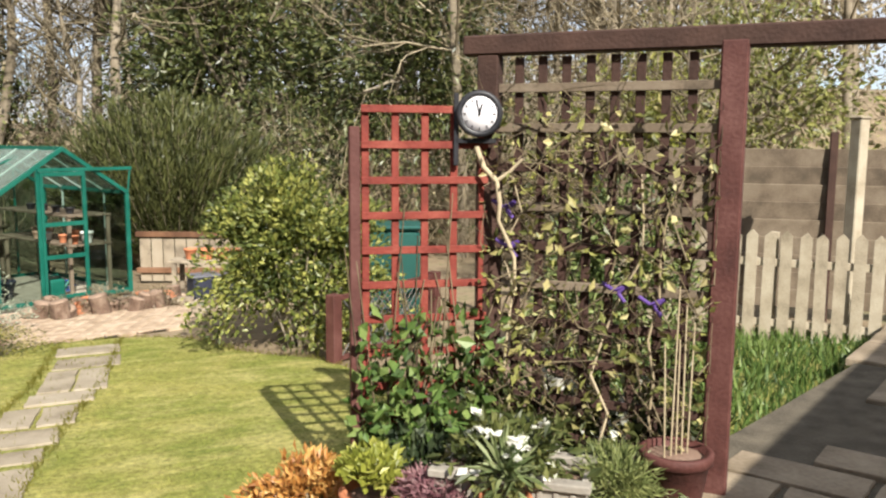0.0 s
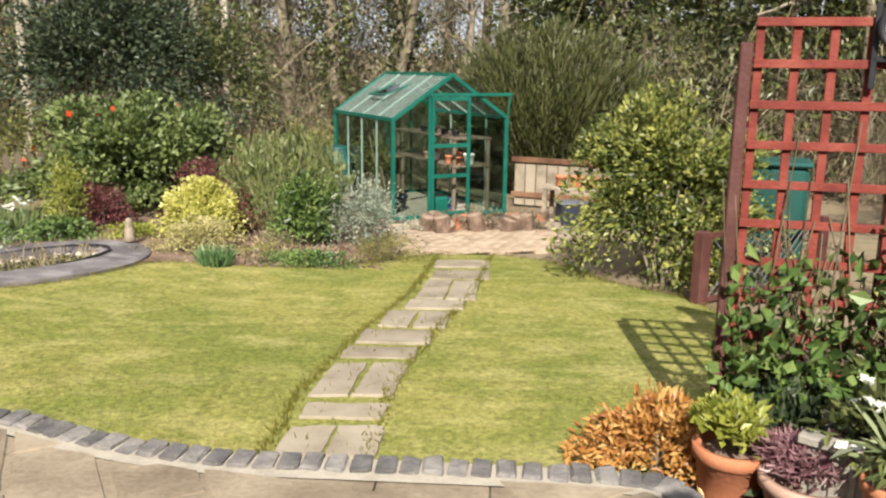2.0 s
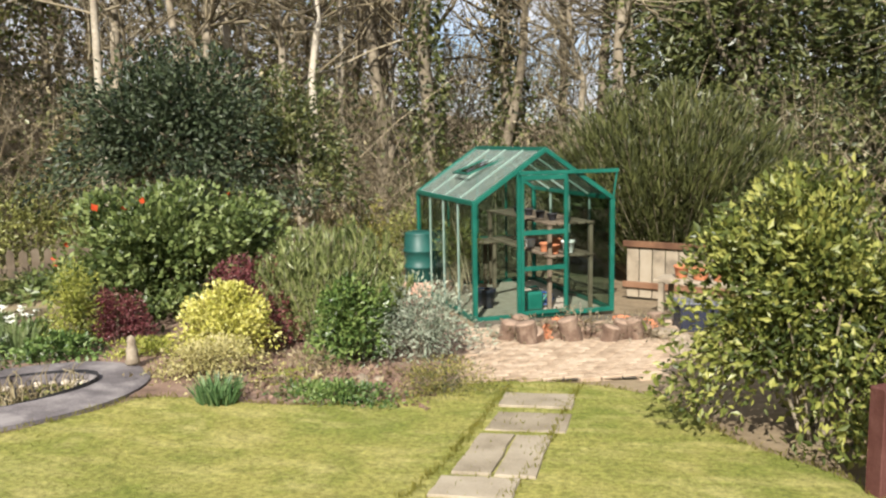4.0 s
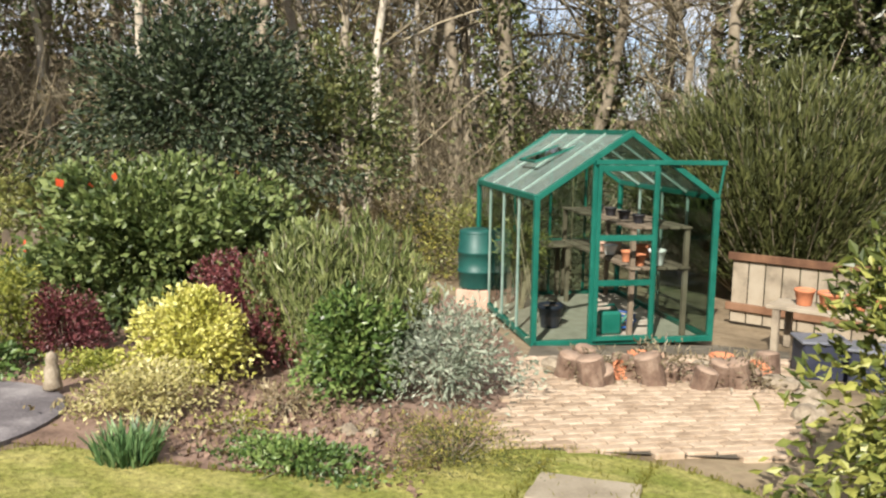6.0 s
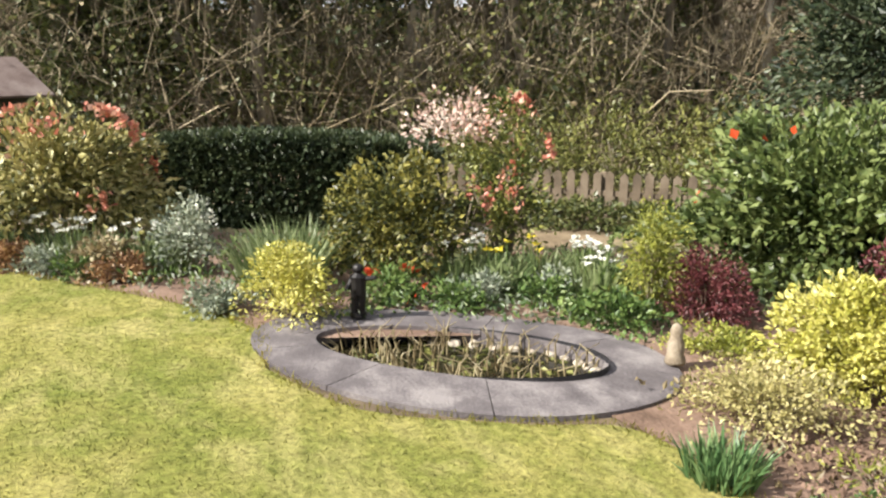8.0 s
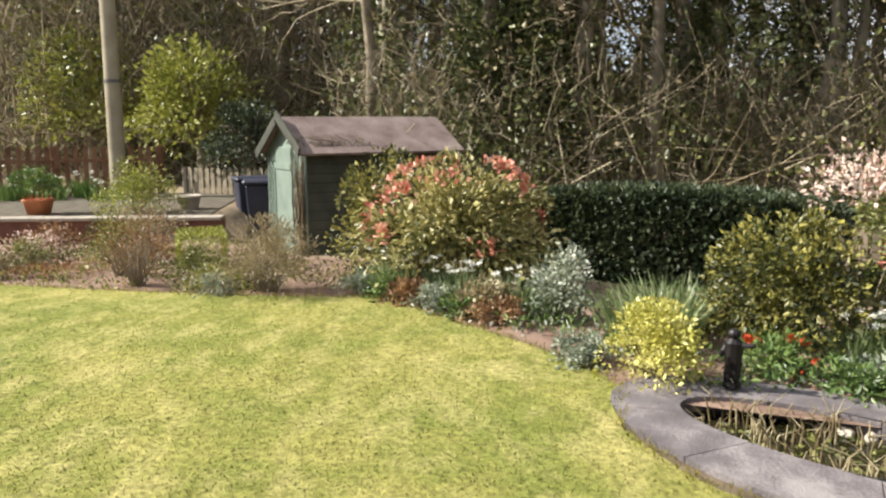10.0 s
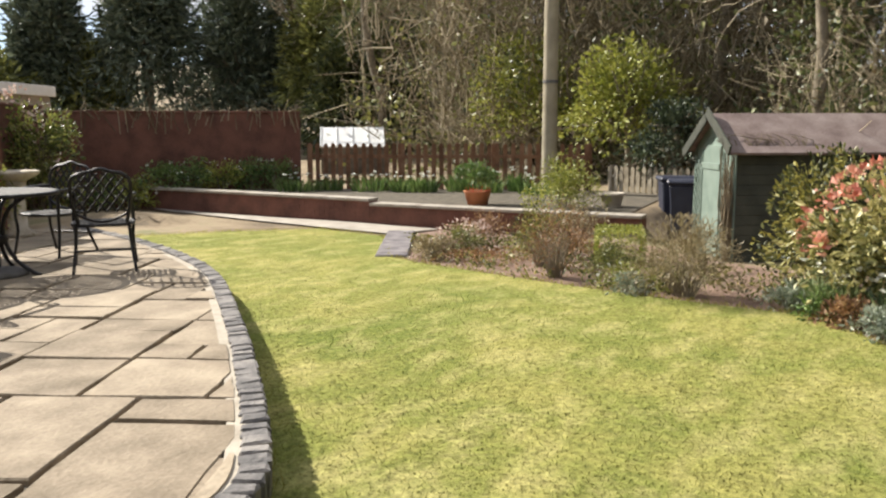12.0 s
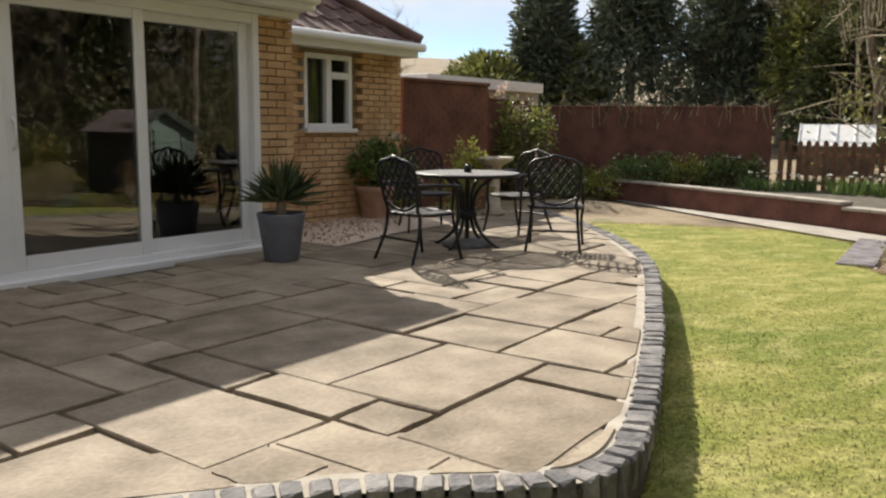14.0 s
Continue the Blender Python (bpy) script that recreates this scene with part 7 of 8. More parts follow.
part("tube", tube_mesh("tube", [(0, 0, 0.05, 0, 0, 0.7, 0.024, 0.024)], 10), M["iron"], ub)


def chair(m, label):
    """Cast metal armchair; the seat faces +y."""
    ch = thing("patio_chair", label, "chair", m, "chairs round the table")
    sw, sd_, sh_ = 0.26, 0.23, 0.42
    ring = [(sw * math.copysign(abs(math.cos(t)) ** 0.6, math.cos(t)), sd_ * math.copysign(abs(math.sin(t)) ** 0.6, math.sin(t)), sh_) for t in np.linspace(0, 6.283, 29)]
    part("seat_frame", tube_mesh("seat_frame", polyline(ring, 0.016), 6), M["iron"], ch)
    sg = []
    for k in range(-5, 6):
        c = k * 0.045
        sg += [(c, -sd_ * 0.92, sh_, c, sd_ * 0.92, sh_, 0.009, 0.009)]
        if abs(c) < sd_ * 0.9:
            sg += [(-sw * 0.92, c, sh_ + 0.004, sw * 0.92, c, sh_ + 0.004, 0.008, 0.008)]
    part("seat", tube_mesh("seat", sg, 5), M["ironworn"], ch)
    for sx in (-1, 1):
        part("front_leg", tube_mesh("front_leg", polyline(spline([(sx * 0.25, 0.2, 0.66), (sx * 0.26, 0.22, 0.42), (sx * 0.25, 0.21, 0.25), (sx * 0.27, 0.26, 0.0)], 4), 0.017, 0.014), 7), M["iron"], ch)
        part("back_leg", tube_mesh("back_leg", polyline(spline([(sx * 0.22, -0.2, 0.44), (sx * 0.23, -0.22, 0.25), (sx * 0.26, -0.32, 0.0)], 4), 0.017, 0.014), 7), M["iron"], ch)
        part("arm", tube_mesh("arm", polyline(spline([(sx * 0.23, -0.25, 0.68), (sx * 0.27, -0.1, 0.68), (sx * 0.28, 0.1, 0.67), (sx * 0.27, 0.23, 0.66), (sx * 0.26, 0.25, 0.62)], 4), 0.018, 0.015), 7), M["iron"], ch)
    bk = lambda x, z: (x, -0.21 - (z - 0.44) * 0.22, z)
    out = [bk(*q) for q in ((-0.2, 0.44), (-0.235, 0.6), (-0.245, 0.8), (-0.19, 0.875), (-0.08, 0.9), (0.0, 0.925), (0.08, 0.9), (0.19, 0.875), (0.245, 0.8), (0.235, 0.6), (0.2, 0.44))]
    b = part("backrest", tube_mesh("backrest", polyline(spline(out, 3), 0.016), 7), M["iron"], ch, "arched lattice backrest")
    sg = []
    for k in range(-6, 7):
        for s in (1, -1):
            pts = []
            for z in np.linspace(0.54, 0.89, 9):
                x = k * 0.08 + s * (z - 0.7) * 0.75
                if abs(x) < 0.235 and z < 0.93 - abs(x) * 0.35:
                    pts.append(bk(x, z))
            if len(pts) > 1:
                sg += polyline(pts, 0.0095)
    part("lattice", tube_mesh("lattice", sg, 5), M["iron"], b)
    lo = [bk(x, 0.54 - 0.09 * math.cos(x / 0.235 * 1.57)) for x in np.linspace(-0.235, 0.235, 9)]
    part("lower_rail", tube_mesh("lower_rail", polyline(lo, 0.013), 6), M["iron"], b)
    part("stretcher", tube_mesh("stretcher", [(-0.25, -0.26, 0.2, 0.25, -0.26, 0.2, 0.011, 0.011)], 6), M["iron"], ch)
    return ch


c0 = chair(pose(-2.5, -6.3, 0, 0, 0, 106), "black cast-metal patio chair with lattice back, turned to the table")
copy_thing(c0, pose(-4.0, -6.35, 0, 0, 0, 142))
copy_thing(c0, pose(-3.45, -8.15, 0, 0, 0, -12))
copy_thing(c0, pose(-4.3, -7.55, 0, 0, 0, -75))

# pots by the house
pp_ = pot("planter", H @ pose(0.3, 0.66, 0.0), 0.215, 0.42, M["greypot"], "tall slate-grey tapered planter with a spiky palm", rim=False)
n = 170
a_, e_ = PR.uniform(0, 6.28, n), PR.uniform(0.2, 1.4, n)
dd = np.stack([np.cos(a_) * np.cos(e_), np.sin(a_) * np.cos(e_), np.sin(e_)], -1)
part("foliage", mesh_of("fronds", *leaves(PR, np.tile([[0, 0, 0.5]], (n, 1)) + dd * 0.05, dd, 0.33, 0.08, 0, 0.15)), L["cactus"], pp_)
part("stem", tube_mesh("stem", [(0, 0, 0.36, 0, 0, 0.56, 0.05, 0.04)], 10), M["bark"], pp_)
planted(pose(-3.35, -9.45, 0.0), 0.26, 0.42, M["claypale"], "large pale planter with white flowers by the house", "green", "dark leaves", 1400, 0.09, 0.4, 0.3, 0.32)
o = bush("potted_shrub", "green shrub with pale pink flowers beside the window", -3.7, -9.6, 0.55, 0.95, "green", 1500, 0.07, 0.5, flower="pinkpale", fn=160, fsize=0.06, z=0.02)
bush("potted_shrub", "fresh green bushy plant beyond the table", -4.55, -9.3, 0.6, 0.95, "lime", 1500, 0.07, 0.4, z=0.0)
bb = thing("bird_bath", "pale stone bird bath on a short pedestal", "bird bath", pose(-4.95, -9.2, 0.0))
part("pedestal", lathe([(0, 0), (0.16, 0), (0.16, 0.05), (0.1, 0.1), (0.085, 0.5), (0.12, 0.66), (0.0, 0.66)], 20), M["stone"], bb)
part("bowl", lathe([(0.0, 0.66), (0.12, 0.66), (0.26, 0.74), (0.27, 0.78), (0.24, 0.78), (0.1, 0.71), (0.0, 0.7)], 24), M["stone"], bb)

# low growth covering the border soil
def low_cover(n, poly, leaf, size, label, h=0.1):
    p = np.array(poly)
    x, y = PR.uniform(p[:, 0].min(), p[:, 0].max(), n), PR.uniform(p[:, 1].min(), p[:, 1].max(), n)
    ok = inside(x, y, p) & (np.sin(x * 5.1 + 1) * np.cos(y * 4.3) + 0.5 * np.sin(x * 11) > -0.35)
    x, y = x[ok], y[ok]
    q = np.stack([x, y, ground(x, y) + PR.uniform(0.01, h, len(x))], -1)
    solid("ground_leaves", mesh_of("ground_leaves", *leaves(PR, q, np.tile([[0, 0, 0.7]], (len(x), 1)), size, 0.5)), L[leaf], label, kind="stuff")
low_cover(7000, [(-3.0, 3.3), (-3.9, 1.4), (-5.0, 0.5), (-6.3, -0.4), (-7.6, 0.4), (-6.6, 2.6), (-5.6, 4.4), (-3.4, 5.0)], "green", 0.06, "mixed low green leaves over the border soil", 0.14)
low_cover(3500, [(-3.0, 3.3), (-3.9, 1.4), (-5.0, 0.5), (-6.3, -0.4), (-7.6, 0.4), (-6.6, 2.6), (-5.6, 4.4), (-3.4, 5.0)], "sage", 0.05, "grey-green leaves over the border soil", 0.1)
low_cover(900, [(-2.2, 2.8), (-0.9, 2.75), (0.0, 3.1), (0.45, 3.8), (-0.4, 4.3), (-2.4, 4.4)], "dry", 0.05, "sparse dry stems and seedlings on the bed", 0.08)
low_cover(4500, [(-6.4, -0.6), (-6.4, -2.6), (-7.0, -4.9), (-9.0, -6.4), (-10.2, -5), (-9.0, -2.6), (-7.8, -0.6)], "gold_dark", 0.05, "brown and green low growth by the wall", 0.1)
low_cover(5000, [(-6.4, -0.6), (-6.4, -2.6), (-7.0, -4.9), (-9.0, -6.4), (-10.2, -5), (-9.0, -2.6), (-7.8, -0.6)], "olive", 0.05, "olive low growth by the wall", 0.1)
low_cover(2500, [(2.0, -1.7), (2.9, -0.9), (3.1, 0.4), (4.3, 0.8), (5.5, 0.6), (4.2, -1.7)], "green", 0.06, "green leaves under the trellis", 0.12)
# teal tank and white tag seen through the trellis
tk_ = thing("water_tank", "teal plastic water tank behind the hedge shrub", "tank", pose(4.05, 2.75, gz(4.05, 2.75), 0, 0, -20))
part("body", boxed(-0.3, -0.26, 0, 0.3, 0.26, 1.12, 0.04), M["butt"], tk_)
part("lid", boxed(-0.33, -0.29, 1.12, 0.33, 0.29, 1.17, 0.02), M["butt"], tk_)

# more small shrubs on the bed below the retaining wall
for x, y, w_, h_, lf3 in ((-8.9, -4.2, 0.7, 0.5, "gold_dark"), (-8.0, -4.9, 0.6, 0.35, "olive"), (-7.4, -4.9, 0.5, 0.25, "dry"), (-9.4, -5.3, 0.8, 0.45, "bronze"), (-8.5, -3.7, 0.6, 0.45, "bronze"), (-7.5, -2.7, 0.5, 0.3, "olive"), (-6.9, -2.0, 0.4, 0.2, "lime"), (-9.7, -4.0, 0.7, 0.7, "dry")):
    bush("low_shrub", "small mixed low shrub below the brick wall", x, y, w_, h_, lf3, 1300, 0.045, 0.4, ns=24, group="low shrubs below the wall")
strip("terrace", [(-10.62, -13.7), (-12.4, -11.5), (-15.0, -6.2), (-15.0, -4.2), (-10.9, -3.7)], M["joint"], 0.012, "dark gravelly soil of the raised terrace", 0.5)
for v in bpy.data.objects["terrace"].data.vertices:
    v.co.z = max(v.co.z, 0.015)

# ---- woods and distance ----
TRG = random.Random(77)


def grow(segs, tips, p, d, ln, r, depth, bend=0.25, kids=(2, 4), up=0.15):
    """Adds a crooked tapering limb and its branches."""
    n = 4 if depth > 0 else 2
    pts = [p]
    q = Vector(p)
    for k in range(n):
        d = (d + Vector((TRG.gauss(0, bend), TRG.gauss(0, bend), TRG.gauss(0, bend * 0.7) + up * 0.4))).normalized()
        q = q + d * ln / n
        pts.append(tuple(q))
    segs += polyline(pts, r, r * 0.55)
    if depth == 0:
        tips.append(tuple(q))
        return
    for k in range(TRG.randint(*kids)):
        i = TRG.randint(1, n)
        nd = (d + Vector((TRG.gauss(0, 0.75), TRG.gauss(0, 0.75), TRG.gauss(0.15, 0.45)))).normalized()
        grow(segs, tips, pts[i], nd, ln * TRG.uniform(0.5, 0.75), r * 0.5, depth - 1, bend, kids, up)


def bare_tree(h, r, lean=0.1, ivy=0.0, kids=(3, 5), first=0.3):
    """Trunk with limbs and fine twigs, ivy leaves on the trunk if asked: mesh data for trunk, twigs and ivy."""
    trunk, tw, tips = [], [], []
    pts = [(0, 0, -0.3)]
    x = y = 0.0
    n = 9
    for k in range(1, n + 1):
        x += TRG.gauss(0, lean * 0.5)
        y += TRG.gauss(0, lean * 0.5)
        pts.append((x, y, h * k / n))
    trunk += polyline(pts, r, r * 0.25)
    for k in range(int(h * 2.4)):
        t = TRG.uniform(first, 1.0)
        i = min(int(t * n), n - 1)
        a = TRG.uniform(0, 6.28)
        d = Vector((math.cos(a), math.sin(a), TRG.uniform(0.2, 1.0))).normalized()
        grow(tw, tips, pts[i + 1], d, h * TRG.uniform(0.14, 0.28), r * 0.26, 2, 0.3, kids)
    iv = None
    if ivy:
        m = int(2600 * ivy)
        tt = PR.uniform(0.0, 0.75, m)
        base = np.array(pts)
        c = np.stack([np.interp(tt * n, np.arange(n + 1), base[:, i]) for i in range(3)], -1)
        an = PR.uniform(0, 6.28, m)
        rr = (r + np.abs(PR.normal(0, 0.16, m)) * (1 + 0.5 * np.sin(tt * 22)))[:, None]
        o = np.stack([np.cos(an), np.sin(an), 0 * an], -1)
        iv = leaves(PR, c + o * rr, o + [[0, 0, 0.2]], 0.13, 0.7, 0.3)
    return trunk, tw, iv


def tree_thing(name, label, m, data, barkmat, group="woodland trees"):
    tr, tw, iv = data
    t = thing(name, label, "tree", m, group)
    part("trunk", tube_mesh("trunk", tr, 8), barkmat, t)
    part("twig_mass", tube_mesh("branches", tw, 3), M["twig"], t)
    if iv is not None:
        part("ivy", mesh_of("ivy", *iv), L["ivy"], t, "dark ivy clothing the trunk")
    return t


protos = []
for k in range(4):
    protos.append(tree_thing("bare_tree", "leafless woodland tree with dense fine twigs", pose(-3 + 2.6 * k, 15 + 2 * (k % 2), gz(-3 + 2.6 * k, 15 + 2 * (k % 2))), bare_tree(TRG.uniform(9, 12), 0.16, 0.25), M["bark"]))
pale = []
for k in range(2):
    pale.append(tree_thing("bare_tree", "slender pale-barked leafless tree", pose(-4.0 - 3.2 * k, 12.5 - 2.0 * k, gz(-4.0 - 3.2 * k, 12.5 - 2.0 * k)), bare_tree(10, 0.1, 0.2, kids=(2, 3)), M["palebark"]))
ivied = []
for k in range(2):
    ivied.append(tree_thing("ivy_tree", "leafless tree with an ivy-clad trunk", pose(-13 - 2 * k, 2.5 + 2 * k, gz(-13 - 2 * k, 2.5 + 2 * k)), bare_tree(10.5, 0.2, 0.25, 1.0), M["bark"]))


def in_woods(x, y):
    """True outside the garden and its neighbours."""
    if -9.2 < x < 8.2 and y < 11.2:
        return False
    if x <= -9.2 and -3.0 < y and x > -11.4:
        return False
    if x > -17.5 and y <= -2.0:
        return False
    return True


def scatter(rows, protos_, smin, smax):
    for az, dist in rows:
        a = radians(az)
        x, y = -math.sin(a) * dist, 1.0 + math.cos(a) * dist
        if not in_woods(x, y):
            continue
        s = TRG.uniform(smin, smax)
        p = TRG.choice(protos_)
        t = copy_thing(p, pose(x, y, gz(x, y) - 0.1, 0, 0, TRG.uniform(0, 360)))
        t.scale = (s, s, s)


scatter([(az + TRG.uniform(-2, 2), TRG.uniform(12.5, 17)) for az in range(-58, 132, 4) if not -6 < az < 10], protos, 0.7, 1.05)
scatter([(az + TRG.uniform(-2, 2), TRG.uniform(18, 27)) for az in range(-62, 136, 4) if not -2 < az < 12], protos, 0.9, 1.3)
scatter([(az + TRG.uniform(-2, 2), TRG.uniform(28, 42)) for az in range(-62, 134, 5) if not -6 < az < 15], protos, 1.1, 1.6)
scatter([(az + TRG.uniform(-2, 2), TRG.uniform(12, 20)) for az in (-8, 11, 13, 16, 22, 26, 30, 35, 41, 44, 52, 66)], pale, 0.8, 1.25)
scatter([(az + TRG.uniform(-2, 2), TRG.uniform(13, 20)) for az in (-25, -14, 3, 5, 50, 62, 70, 78, 84, 92, 112)], ivied, 0.8, 1.2)

# undergrowth of thin twigs and ivy leaves along the wood's edge
def wood_points(n, r0, r1, az0=-62, az1=130, power=1.0):
    a = np.radians(PR.uniform(az0, az1, n))
    r = r0 + (r1 - r0) * PR.uniform(0, 1, n) ** power
    x, y = -np.sin(a) * r, 1 + np.cos(a) * r
    ok = ~((x > -9.2) & (x < 8.2) & (y < 11.0)) & ~((x <= -9.2) & (y > -3.0) & (x > -10.9) & (y < 2)) & ~((x > -17.2) & (y <= -2.0))
    return x[ok], y[ok]


def thicket(name, label, n, r0, r1, top, ln, mat, rad=0.006, az0=-62, az1=130, zpow=1.4):
    x, y = wood_points(n, r0, r1, az0, az1)
    k = len(x)
    az_ = np.degrees(np.arctan2(-x, y - 1))
    z = ground(x, y) + top * PR.uniform(0, 1, k) ** zpow * np.where((az_ > -3) & (az_ < 11), 0.45, 1.0)
    d = PR.normal(0, 0.55, (k, 3)) + [[0, 0, 0.75]]
    d /= np.linalg.norm(d, axis=1, keepdims=True)
    l_ = ln * PR.uniform(0.4, 1.2, (k, 1))
    a = np.stack([x, y, z], -1)
    mid = a + d * l_ * 0.5
    d2 = d + PR.normal(0, 0.4, (k, 3))
    b = mid + d2 * l_ * 0.5
    r = np.full((k, 1), rad) * PR.uniform(0.6, 1.6, (k, 1))
    s = np.concatenate([np.concatenate([a, mid, r, r * 0.8], 1), np.concatenate([mid, b, r * 0.8, r * 0.4], 1)], 0)
    solid(name, tube_mesh(name, s, 3), mat, label, kind="stuff")


thicket("undergrowth", "dense brown twiggy undergrowth at the edge of the wood", 22000, 11.5, 19, 2.6, 1.2, M["twig"], 0.0065)
thicket("undergrowth", "fine grey-brown branches of the wood behind", 26000, 18, 34, 9.5, 1.8, M["twig"], 0.015, zpow=0.9)
thicket("undergrowth", "pale straw saplings and canes in the wood", 700, 11.5, 18, 2.0, 2.4, M["paletwig"], 0.011)


def leaf_mass(name, label, n, r0, r1, top, size, leaf, az0=-62, az1=130, cl=160, sp=0.55, zpow=1.3):
    x, y = wood_points(cl, r0, r1, az0, az1)
    if not len(x):
        return
    z = ground(x, y) + top * PR.uniform(0, 1, len(x)) ** zpow
    i = PR.integers(0, len(x), n)
    p = np.stack([x[i], y[i], z[i]], -1) + PR.normal(0, sp, (n, 3)) * [[1, 1, 0.8]]
    p[:, 2] = np.maximum(p[:, 2], ground(p[:, 0], p[:, 1]))
    ok = ~((p[:, 0] > -9.0) & (p[:, 0] < 7.8) & (p[:, 1] < 10.8)) & ~((p[:, 0] > -16.8) & (p[:, 1] < -2.4))
    p = p[ok]
    solid(name, mesh_of(name, *leaves(PR, p, PR.normal(0, 1, p.shape) + [[0, -0.5, 0.4]], size, 0.6)), L[leaf], label, kind="stuff")


leaf_mass("ivy_leaves", "ivy and bramble leaves through the wood's edge", 30000, 11.5, 19, 3.2, 0.11, "ivy")
leaf_mass("ivy_leaves", "olive leaves of evergreen growth in the wood", 30000, 15, 30, 8.5, 0.17, "olive", az0=12, cl=140, sp=0.8)
leaf_mass("ivy_leaves", "ivy and evergreen leaves among the trunks", 26000, 12.5, 22, 6.5, 0.13, "ivy", az0=38, az1=120, cl=90, sp=0.6, zpow=1.0)
leaf_mass("ivy_leaves", "olive bramble and shoots at the wood's foot", 14000, 11.6, 17, 2.2, 0.1, "olive", az0=35, az1=120, cl=90, sp=0.4)
for a0, a1, n_ in ((12, 112, 60000), (-62, -10, 24000)):
    leaf_mass("far_wood", "brown haze of twigs and old leaves in the far wood", n_, 26, 44, 13, 0.3, "farbrown", az0=a0, az1=a1, cl=220, sp=1.5, zpow=0.8)
leaf_mass("dead_leaves", "clinging dead brown leaves in the wood", 16000, 12, 26, 6.0, 0.12, "dry", cl=140, sp=0.9)


def evergreen(name, label, x, y, w, h, leaf, n, size, trunk=0.12, cl=120, z=None, deep=0.9, lift=0.25, slim=0.45, droop=0.2):
    zz = gz(x, y) if z is None else z
    t = thing(name, label, "tree", pose(x, y, zz))
    v, f = crown(PR, n, (w / 2, w / 2 * deep, h * (0.5 - lift / 2)), size, slim, cl, 0.14, 0.8, droop)
    v[:, 2] += h * (0.5 + lift / 2)
    part("crown", mesh_of("crown", v, f), L[leaf], t)
    s = polyline([(0, 0, -0.2), (0.05, 0.02, h * 0.4), (0.0, 0.05, h * 0.85)], trunk, trunk * 0.3)
    tips = []
    for k in range(14):
        a = TRG.uniform(0, 6.28)
        grow(s, tips, (0.03, 0.02, h * TRG.uniform(0.25, 0.7)), Vector((math.cos(a), math.sin(a), 0.5)), w * 0.35, trunk * 0.35, 1)
    part("trunk", tube_mesh("trunk", s, 6), M["bark"], t)
    return t


evergreen("holly_tree", "dark glossy evergreen holly tree behind the camellia", -4.6, 8.4, 2.7, 3.3, "holly", 16000, 0.1, cl=120, lift=0.24)
evergreen("holly_tree", "narrow dark evergreen with ivy leaves", -3.0, 9.4, 1.5, 3.0, "ivy", 5000, 0.09, cl=60)
# broom-like conifer behind the greenhouse: upswept plumes
cf_ = thing("broom_shrub", "large upswept green broom shrub behind the greenhouse", "shrub", pose(2.9, 11.4, gz(2.9, 11.4)))
vf, sg_ = [], []
for k in range(330):
    a, r = PR.uniform(0, 6.28), math.sqrt(PR.uniform(0, 1))
    ux, uy = math.cos(a) * r, math.sin(a) * r
    hh = 3.35 * (1 - 0.45 * r * r) * PR.uniform(0.75, 1.05)
    base = np.array([ux * 0.6, uy * 0.5, 0.0])
    tip = np.array([ux * 2.5, uy * 1.7, hh])
    n = 130
    t = PR.uniform(0.2, 1, (n, 1))
    p = base * (1 - t) ** 1.4 + tip * t
    vf.append(leaves(PR, p + PR.normal(0, 0.05, (n, 3)), np.tile((tip - base)[None] / np.linalg.norm(tip - base), (n, 1)), 0.2, 0.13, 0, 0.3))
    sg_ += polyline([tuple(base), tuple(base * 0.5 + tip * 0.5), tuple(tip)], 0.012, 0.004)
part("foliage", mesh_of("foliage", *merge(*vf)), L["broom"], cf_)
part("woody_base", tube_mesh("stems", sg_, 3), M["twig"], cf_)
# dark drooping evergreens above the broom
evergreen("yew_tree", "tall dark drooping evergreen behind the broom shrub", 4.6, 15.2, 4.4, 8.0, "ivy", 15000, 0.2, 0.2, 150, lift=0.02, slim=0.35, droop=0.5)
evergreen("yew_tree", "tall dark drooping evergreen behind the broom shrub", 8.6, 13.2, 4.6, 7.4, "ivy", 15000, 0.2, 0.2, 150, lift=0.02, slim=0.35, droop=0.5)
# low hedge line behind the bed and greenhouse
for k in range(5):
    bush("hedge_shrub", "low mixed brown and green hedge behind the bed", -3.6 + 0.75 * k, 9.6 + 0.15 * k, 1.1, 1.15, ("olive", "dry", "gold_dark")[k % 3], 2200, 0.06, 0.45, group="hedge behind the bed")
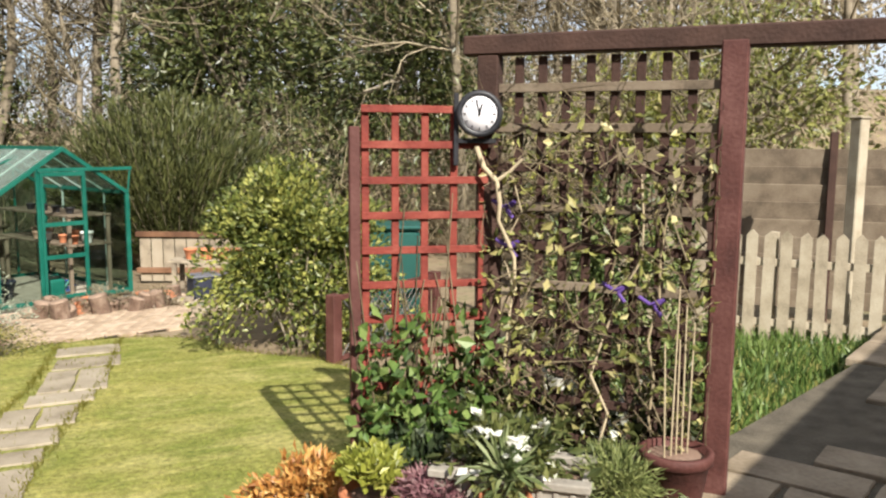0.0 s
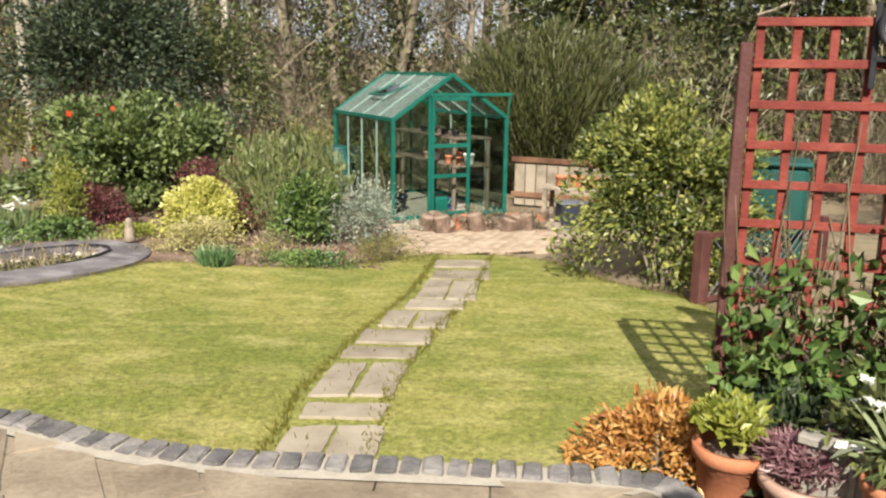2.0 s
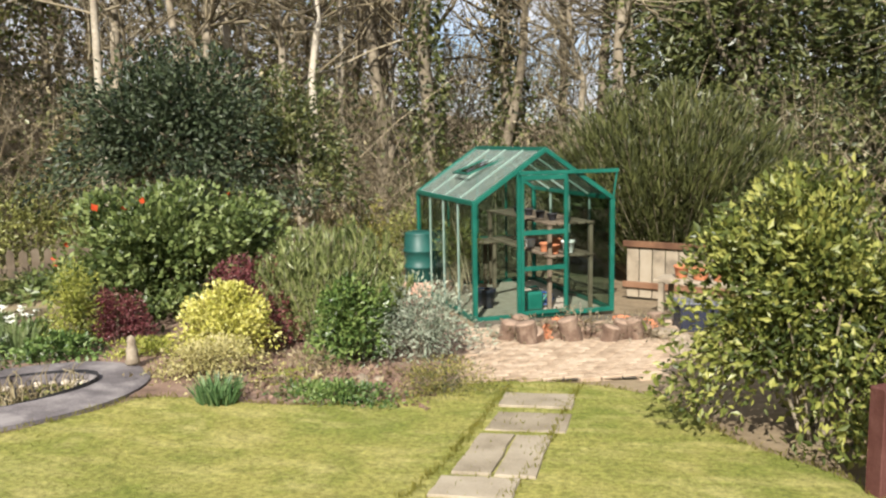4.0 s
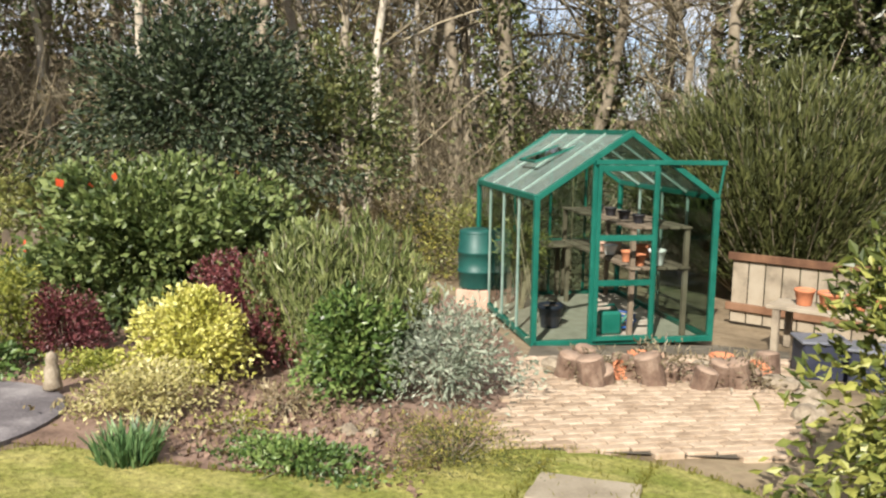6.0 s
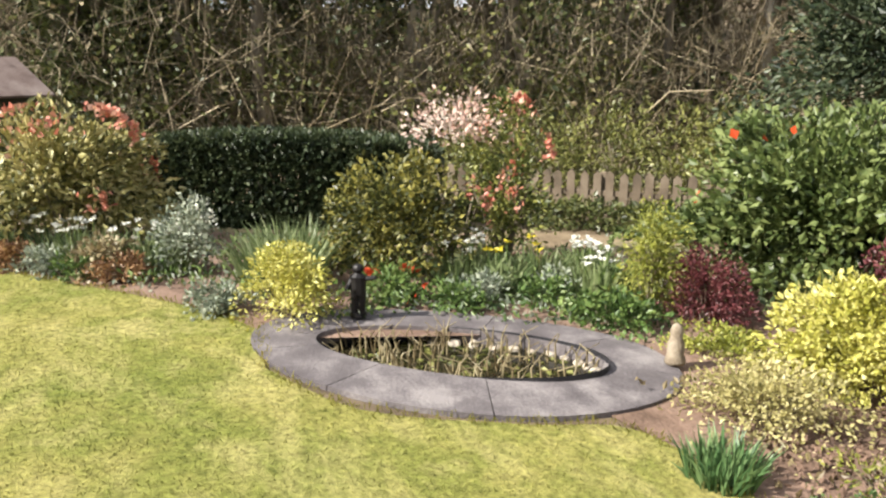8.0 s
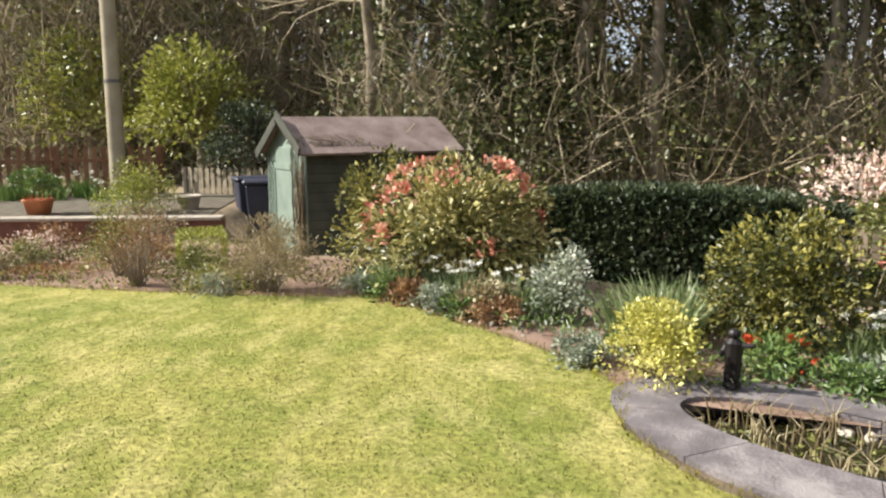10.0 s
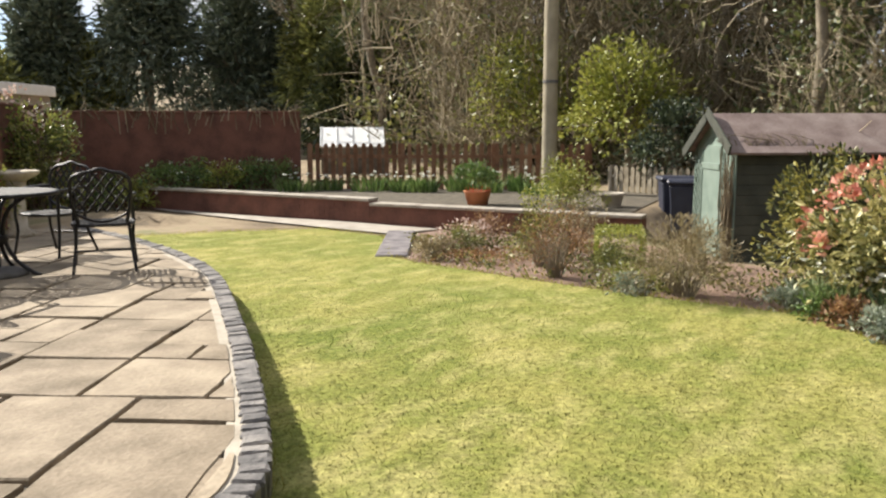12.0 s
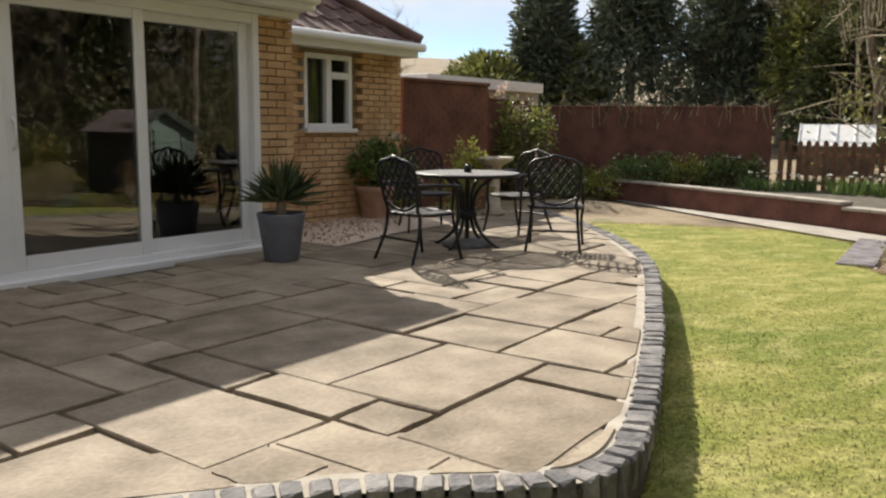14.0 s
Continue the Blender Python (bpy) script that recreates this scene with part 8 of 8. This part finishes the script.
# evergreens beyond the terrace
evergreen("yellow_shrub_tree", "yellow-green bushy tree beyond the terrace", -18.6, -8.9, 2.8, 3.4, "lime", 5200, 0.14)
evergreen("laurel_tree", "pale-leaved evergreen tree behind the shed", -16.6, -5.6, 2.4, 3.0, "lime", 5200, 0.14, lift=0.2)
evergreen("laurel_tree", "dark evergreen bush between fence and shed", -14.8, -4.1, 1.6, 1.7, "holly", 3000, 0.1)
evergreen("ivy_mass", "ivy-covered tree standing behind the shed", -13.6, 0.9, 2.2, 4.6, "ivy", 8000, 0.13, lift=0.1)
for x, y, w_, h_, lf2 in ((-26.1, -32.2, 3.8, 12.5, "conifer"), (-30, -30, 4.6, 8.5, "conifer"), (-22.8, -34.8, 2.8, 9.0, "conifer"), (-34, -27.5, 5.6, 8.5, "ivy"), (-37, -25, 6, 9, "olive"), (-24.4, -34.5, 3.5, 5, "olive"), (-20.5, -36, 5, 4.2, "olive"), (-31, -24.5, 5, 6.5, "olive"), (-28, -20.5, 4.5, 5.5, "ivy")):
    evergreen("conifer_tree", "tall dark evergreen tree beyond the garden wall", x, y, w_, h_, lf2, 15000, 0.42, 0.3, 150, lift=0.02, slim=0.3, droop=0.3)
for x, y, s in ((-33, -17, 1.1), (-28, -14, 1.0), (-38, -17, 1.3), (-24, -11, 0.9), (-30, -11, 1.1), (-24, -58, 0.75), (-19, -60, 0.6), (-33, -8, 1.2)):
    t = copy_thing(TRG.choice(protos), pose(x, y, gz(x, y) - 0.1, 0, 0, TRG.uniform(0, 360)))
    t.scale = (s, s, s)
for k, (x, y, w_, h_) in enumerate(((-27, -14, 4, 3.0), (-31, -17, 5, 4), (-24, -9, 3.5, 2.6), (-34, -13, 5, 4.5), (-28, -8, 4, 3.4), (-38, -21, 6, 6), (-30, -20.5, 5, 6))):
    evergreen("woodland_shrub", "brown-green scrubby growth on the wooded slope", x, y, w_, h_, ("ivy", "olive", "broom")[k % 3], 5200, 0.2, 0.1, 90, lift=0.0)
x = PR.uniform(-40, -17.5, 9000)
y = -2 + (x * 0.62 + 2) * PR.uniform(0, 1, 9000)
z = ground(x, y) + 7.0 * PR.uniform(0, 1, 9000) ** 1.2
d = PR.normal(0, 0.55, (9000, 3)) + [[0, 0, 0.75]]
a = np.stack([x, y, z], -1)
solid("undergrowth", tube_mesh("undergrowth", np.concatenate([a, a + d * 1.8, np.full((9000, 1), 0.018), np.full((9000, 1), 0.007)], 1), 3), M["twig"], "fine grey-brown branches on the slope beyond the terrace", kind="stuff")
# pale roof beyond the fence, garage, far hill
ct = thing("cold_frame", "white glazed cold frame roof beyond the fence", "cold frame", pose(-18.0, -14.1, 0.25, 0, 0, 128))
part("roof", boxed(-0.9, -0.5, 0, 0.9, 0.5, 0.04, 0.005, pose(0, 0, 0.75, 32, 0, 0)), M["white"], ct)
for k in range(5):
    part("glazing_bar", boxed(-0.9 + k * 0.44, -0.5, 0.041, -0.87 + k * 0.44, 0.5, 0.06, 0, pose(0, 0, 0.75, 32, 0, 0)), M["upvc"], ct)
part("base", boxed(-0.88, -0.4, -0.6, 0.88, 0.4, 0.5), M["fencegrey"], ct)
ga = thing("garage", "low pale flat-roofed garage beyond the wall", "garage", pose(-9.6, -17.5, 0, 0, 0, 27.3))
part("wall", boxed(-2.5, -4, -0.4, 2.5, 0, 2.05), M["coping"], ga)
part("fascia", boxed(-2.6, -4.1, 2.05, 2.6, 0.1, 2.3, 0.01), M["white"], ga)

# small bare tree over the side fence
for x, y, s_, a in ((6.9, 3.6, 0.36, 40), (8.4, 3.0, 0.42, 200), (5.6, 3.4, 0.34, 120)):
    t = copy_thing(protos[1], pose(x, y, gz(x, y) - 0.1, 0, 0, a))
    t.scale = (s_, s_, s_)
evergreen("yellow_shrub_tree", "yellow-green bushy tree over the side fence", 8.6, 4.6, 2.4, 3.4, "lime", 4200, 0.1)
evergreen("olive_tree", "brown-green bushy tree beyond the side fence", 10.6, 4.6, 3.6, 4.4, "olive", 6000, 0.12)
# dead stems over the log edging
for x, y, w_, h_ in ((0.85, 5.85, 0.5, 0.28), (1.4, 6.0, 0.6, 0.34), (2.0, 6.05, 0.6, 0.3)):
    bush("dead_perennial", "dry brown stems and leaves lying over the logs", x, y, w_, h_, "farbrown", 420, 0.06, 0.3, ns=22, group="dead plants on the logs")
# bare climber on the shed's corner
cs = thing("bare_climber", "bare reddish climber on the corner of the shed", "climber", SH)
q = []
for k in range(36):
    z1 = PR.uniform(0.7, 1.7)
    y0 = abs(PR.normal(0.0, 0.1))
    q += polyline([(-0.07, 0.05 + PR.normal(0, 0.04), 0.0), (-0.07 + PR.normal(0, 0.03), y0, z1 * 0.5), (-0.08, y0 + PR.normal(0, 0.08), z1)], 0.008, 0.004)
for k in range(24):
    x = PR.uniform(-0.1, 0.9)
    q += polyline([(x, -0.05, 1.5), (x + PR.normal(0, 0.1), 0.05, 1.62), (x + PR.normal(0, 0.15), 0.16, 1.7)], 0.007, 0.003)
part("twig_mass", tube_mesh("twigs", q, 4), M["vine"], cs)
# leafy plants standing inside the greenhouse
for x, y, h_ in ((0.35, 1.7, 1.0), (0.5, 2.1, 0.8)):
    g_ = thing("greenhouse_plant", "tall green leafy plant inside the greenhouse", "plant", GM @ pose(x, y, 0.02))
    v, f = crown(PR, 500, (0.3, 0.25, h_ * 0.45), 0.09, 0.3, 20)
    v[:, 2] = np.maximum(v[:, 2] + h_ * 0.6, 0.01)
    part("foliage", mesh_of("foliage", v, f), L["olive"], g_)
    part("woody_base", stems(PR, 9, h_ * 0.8, 0.2), M["paletwig"], g_)
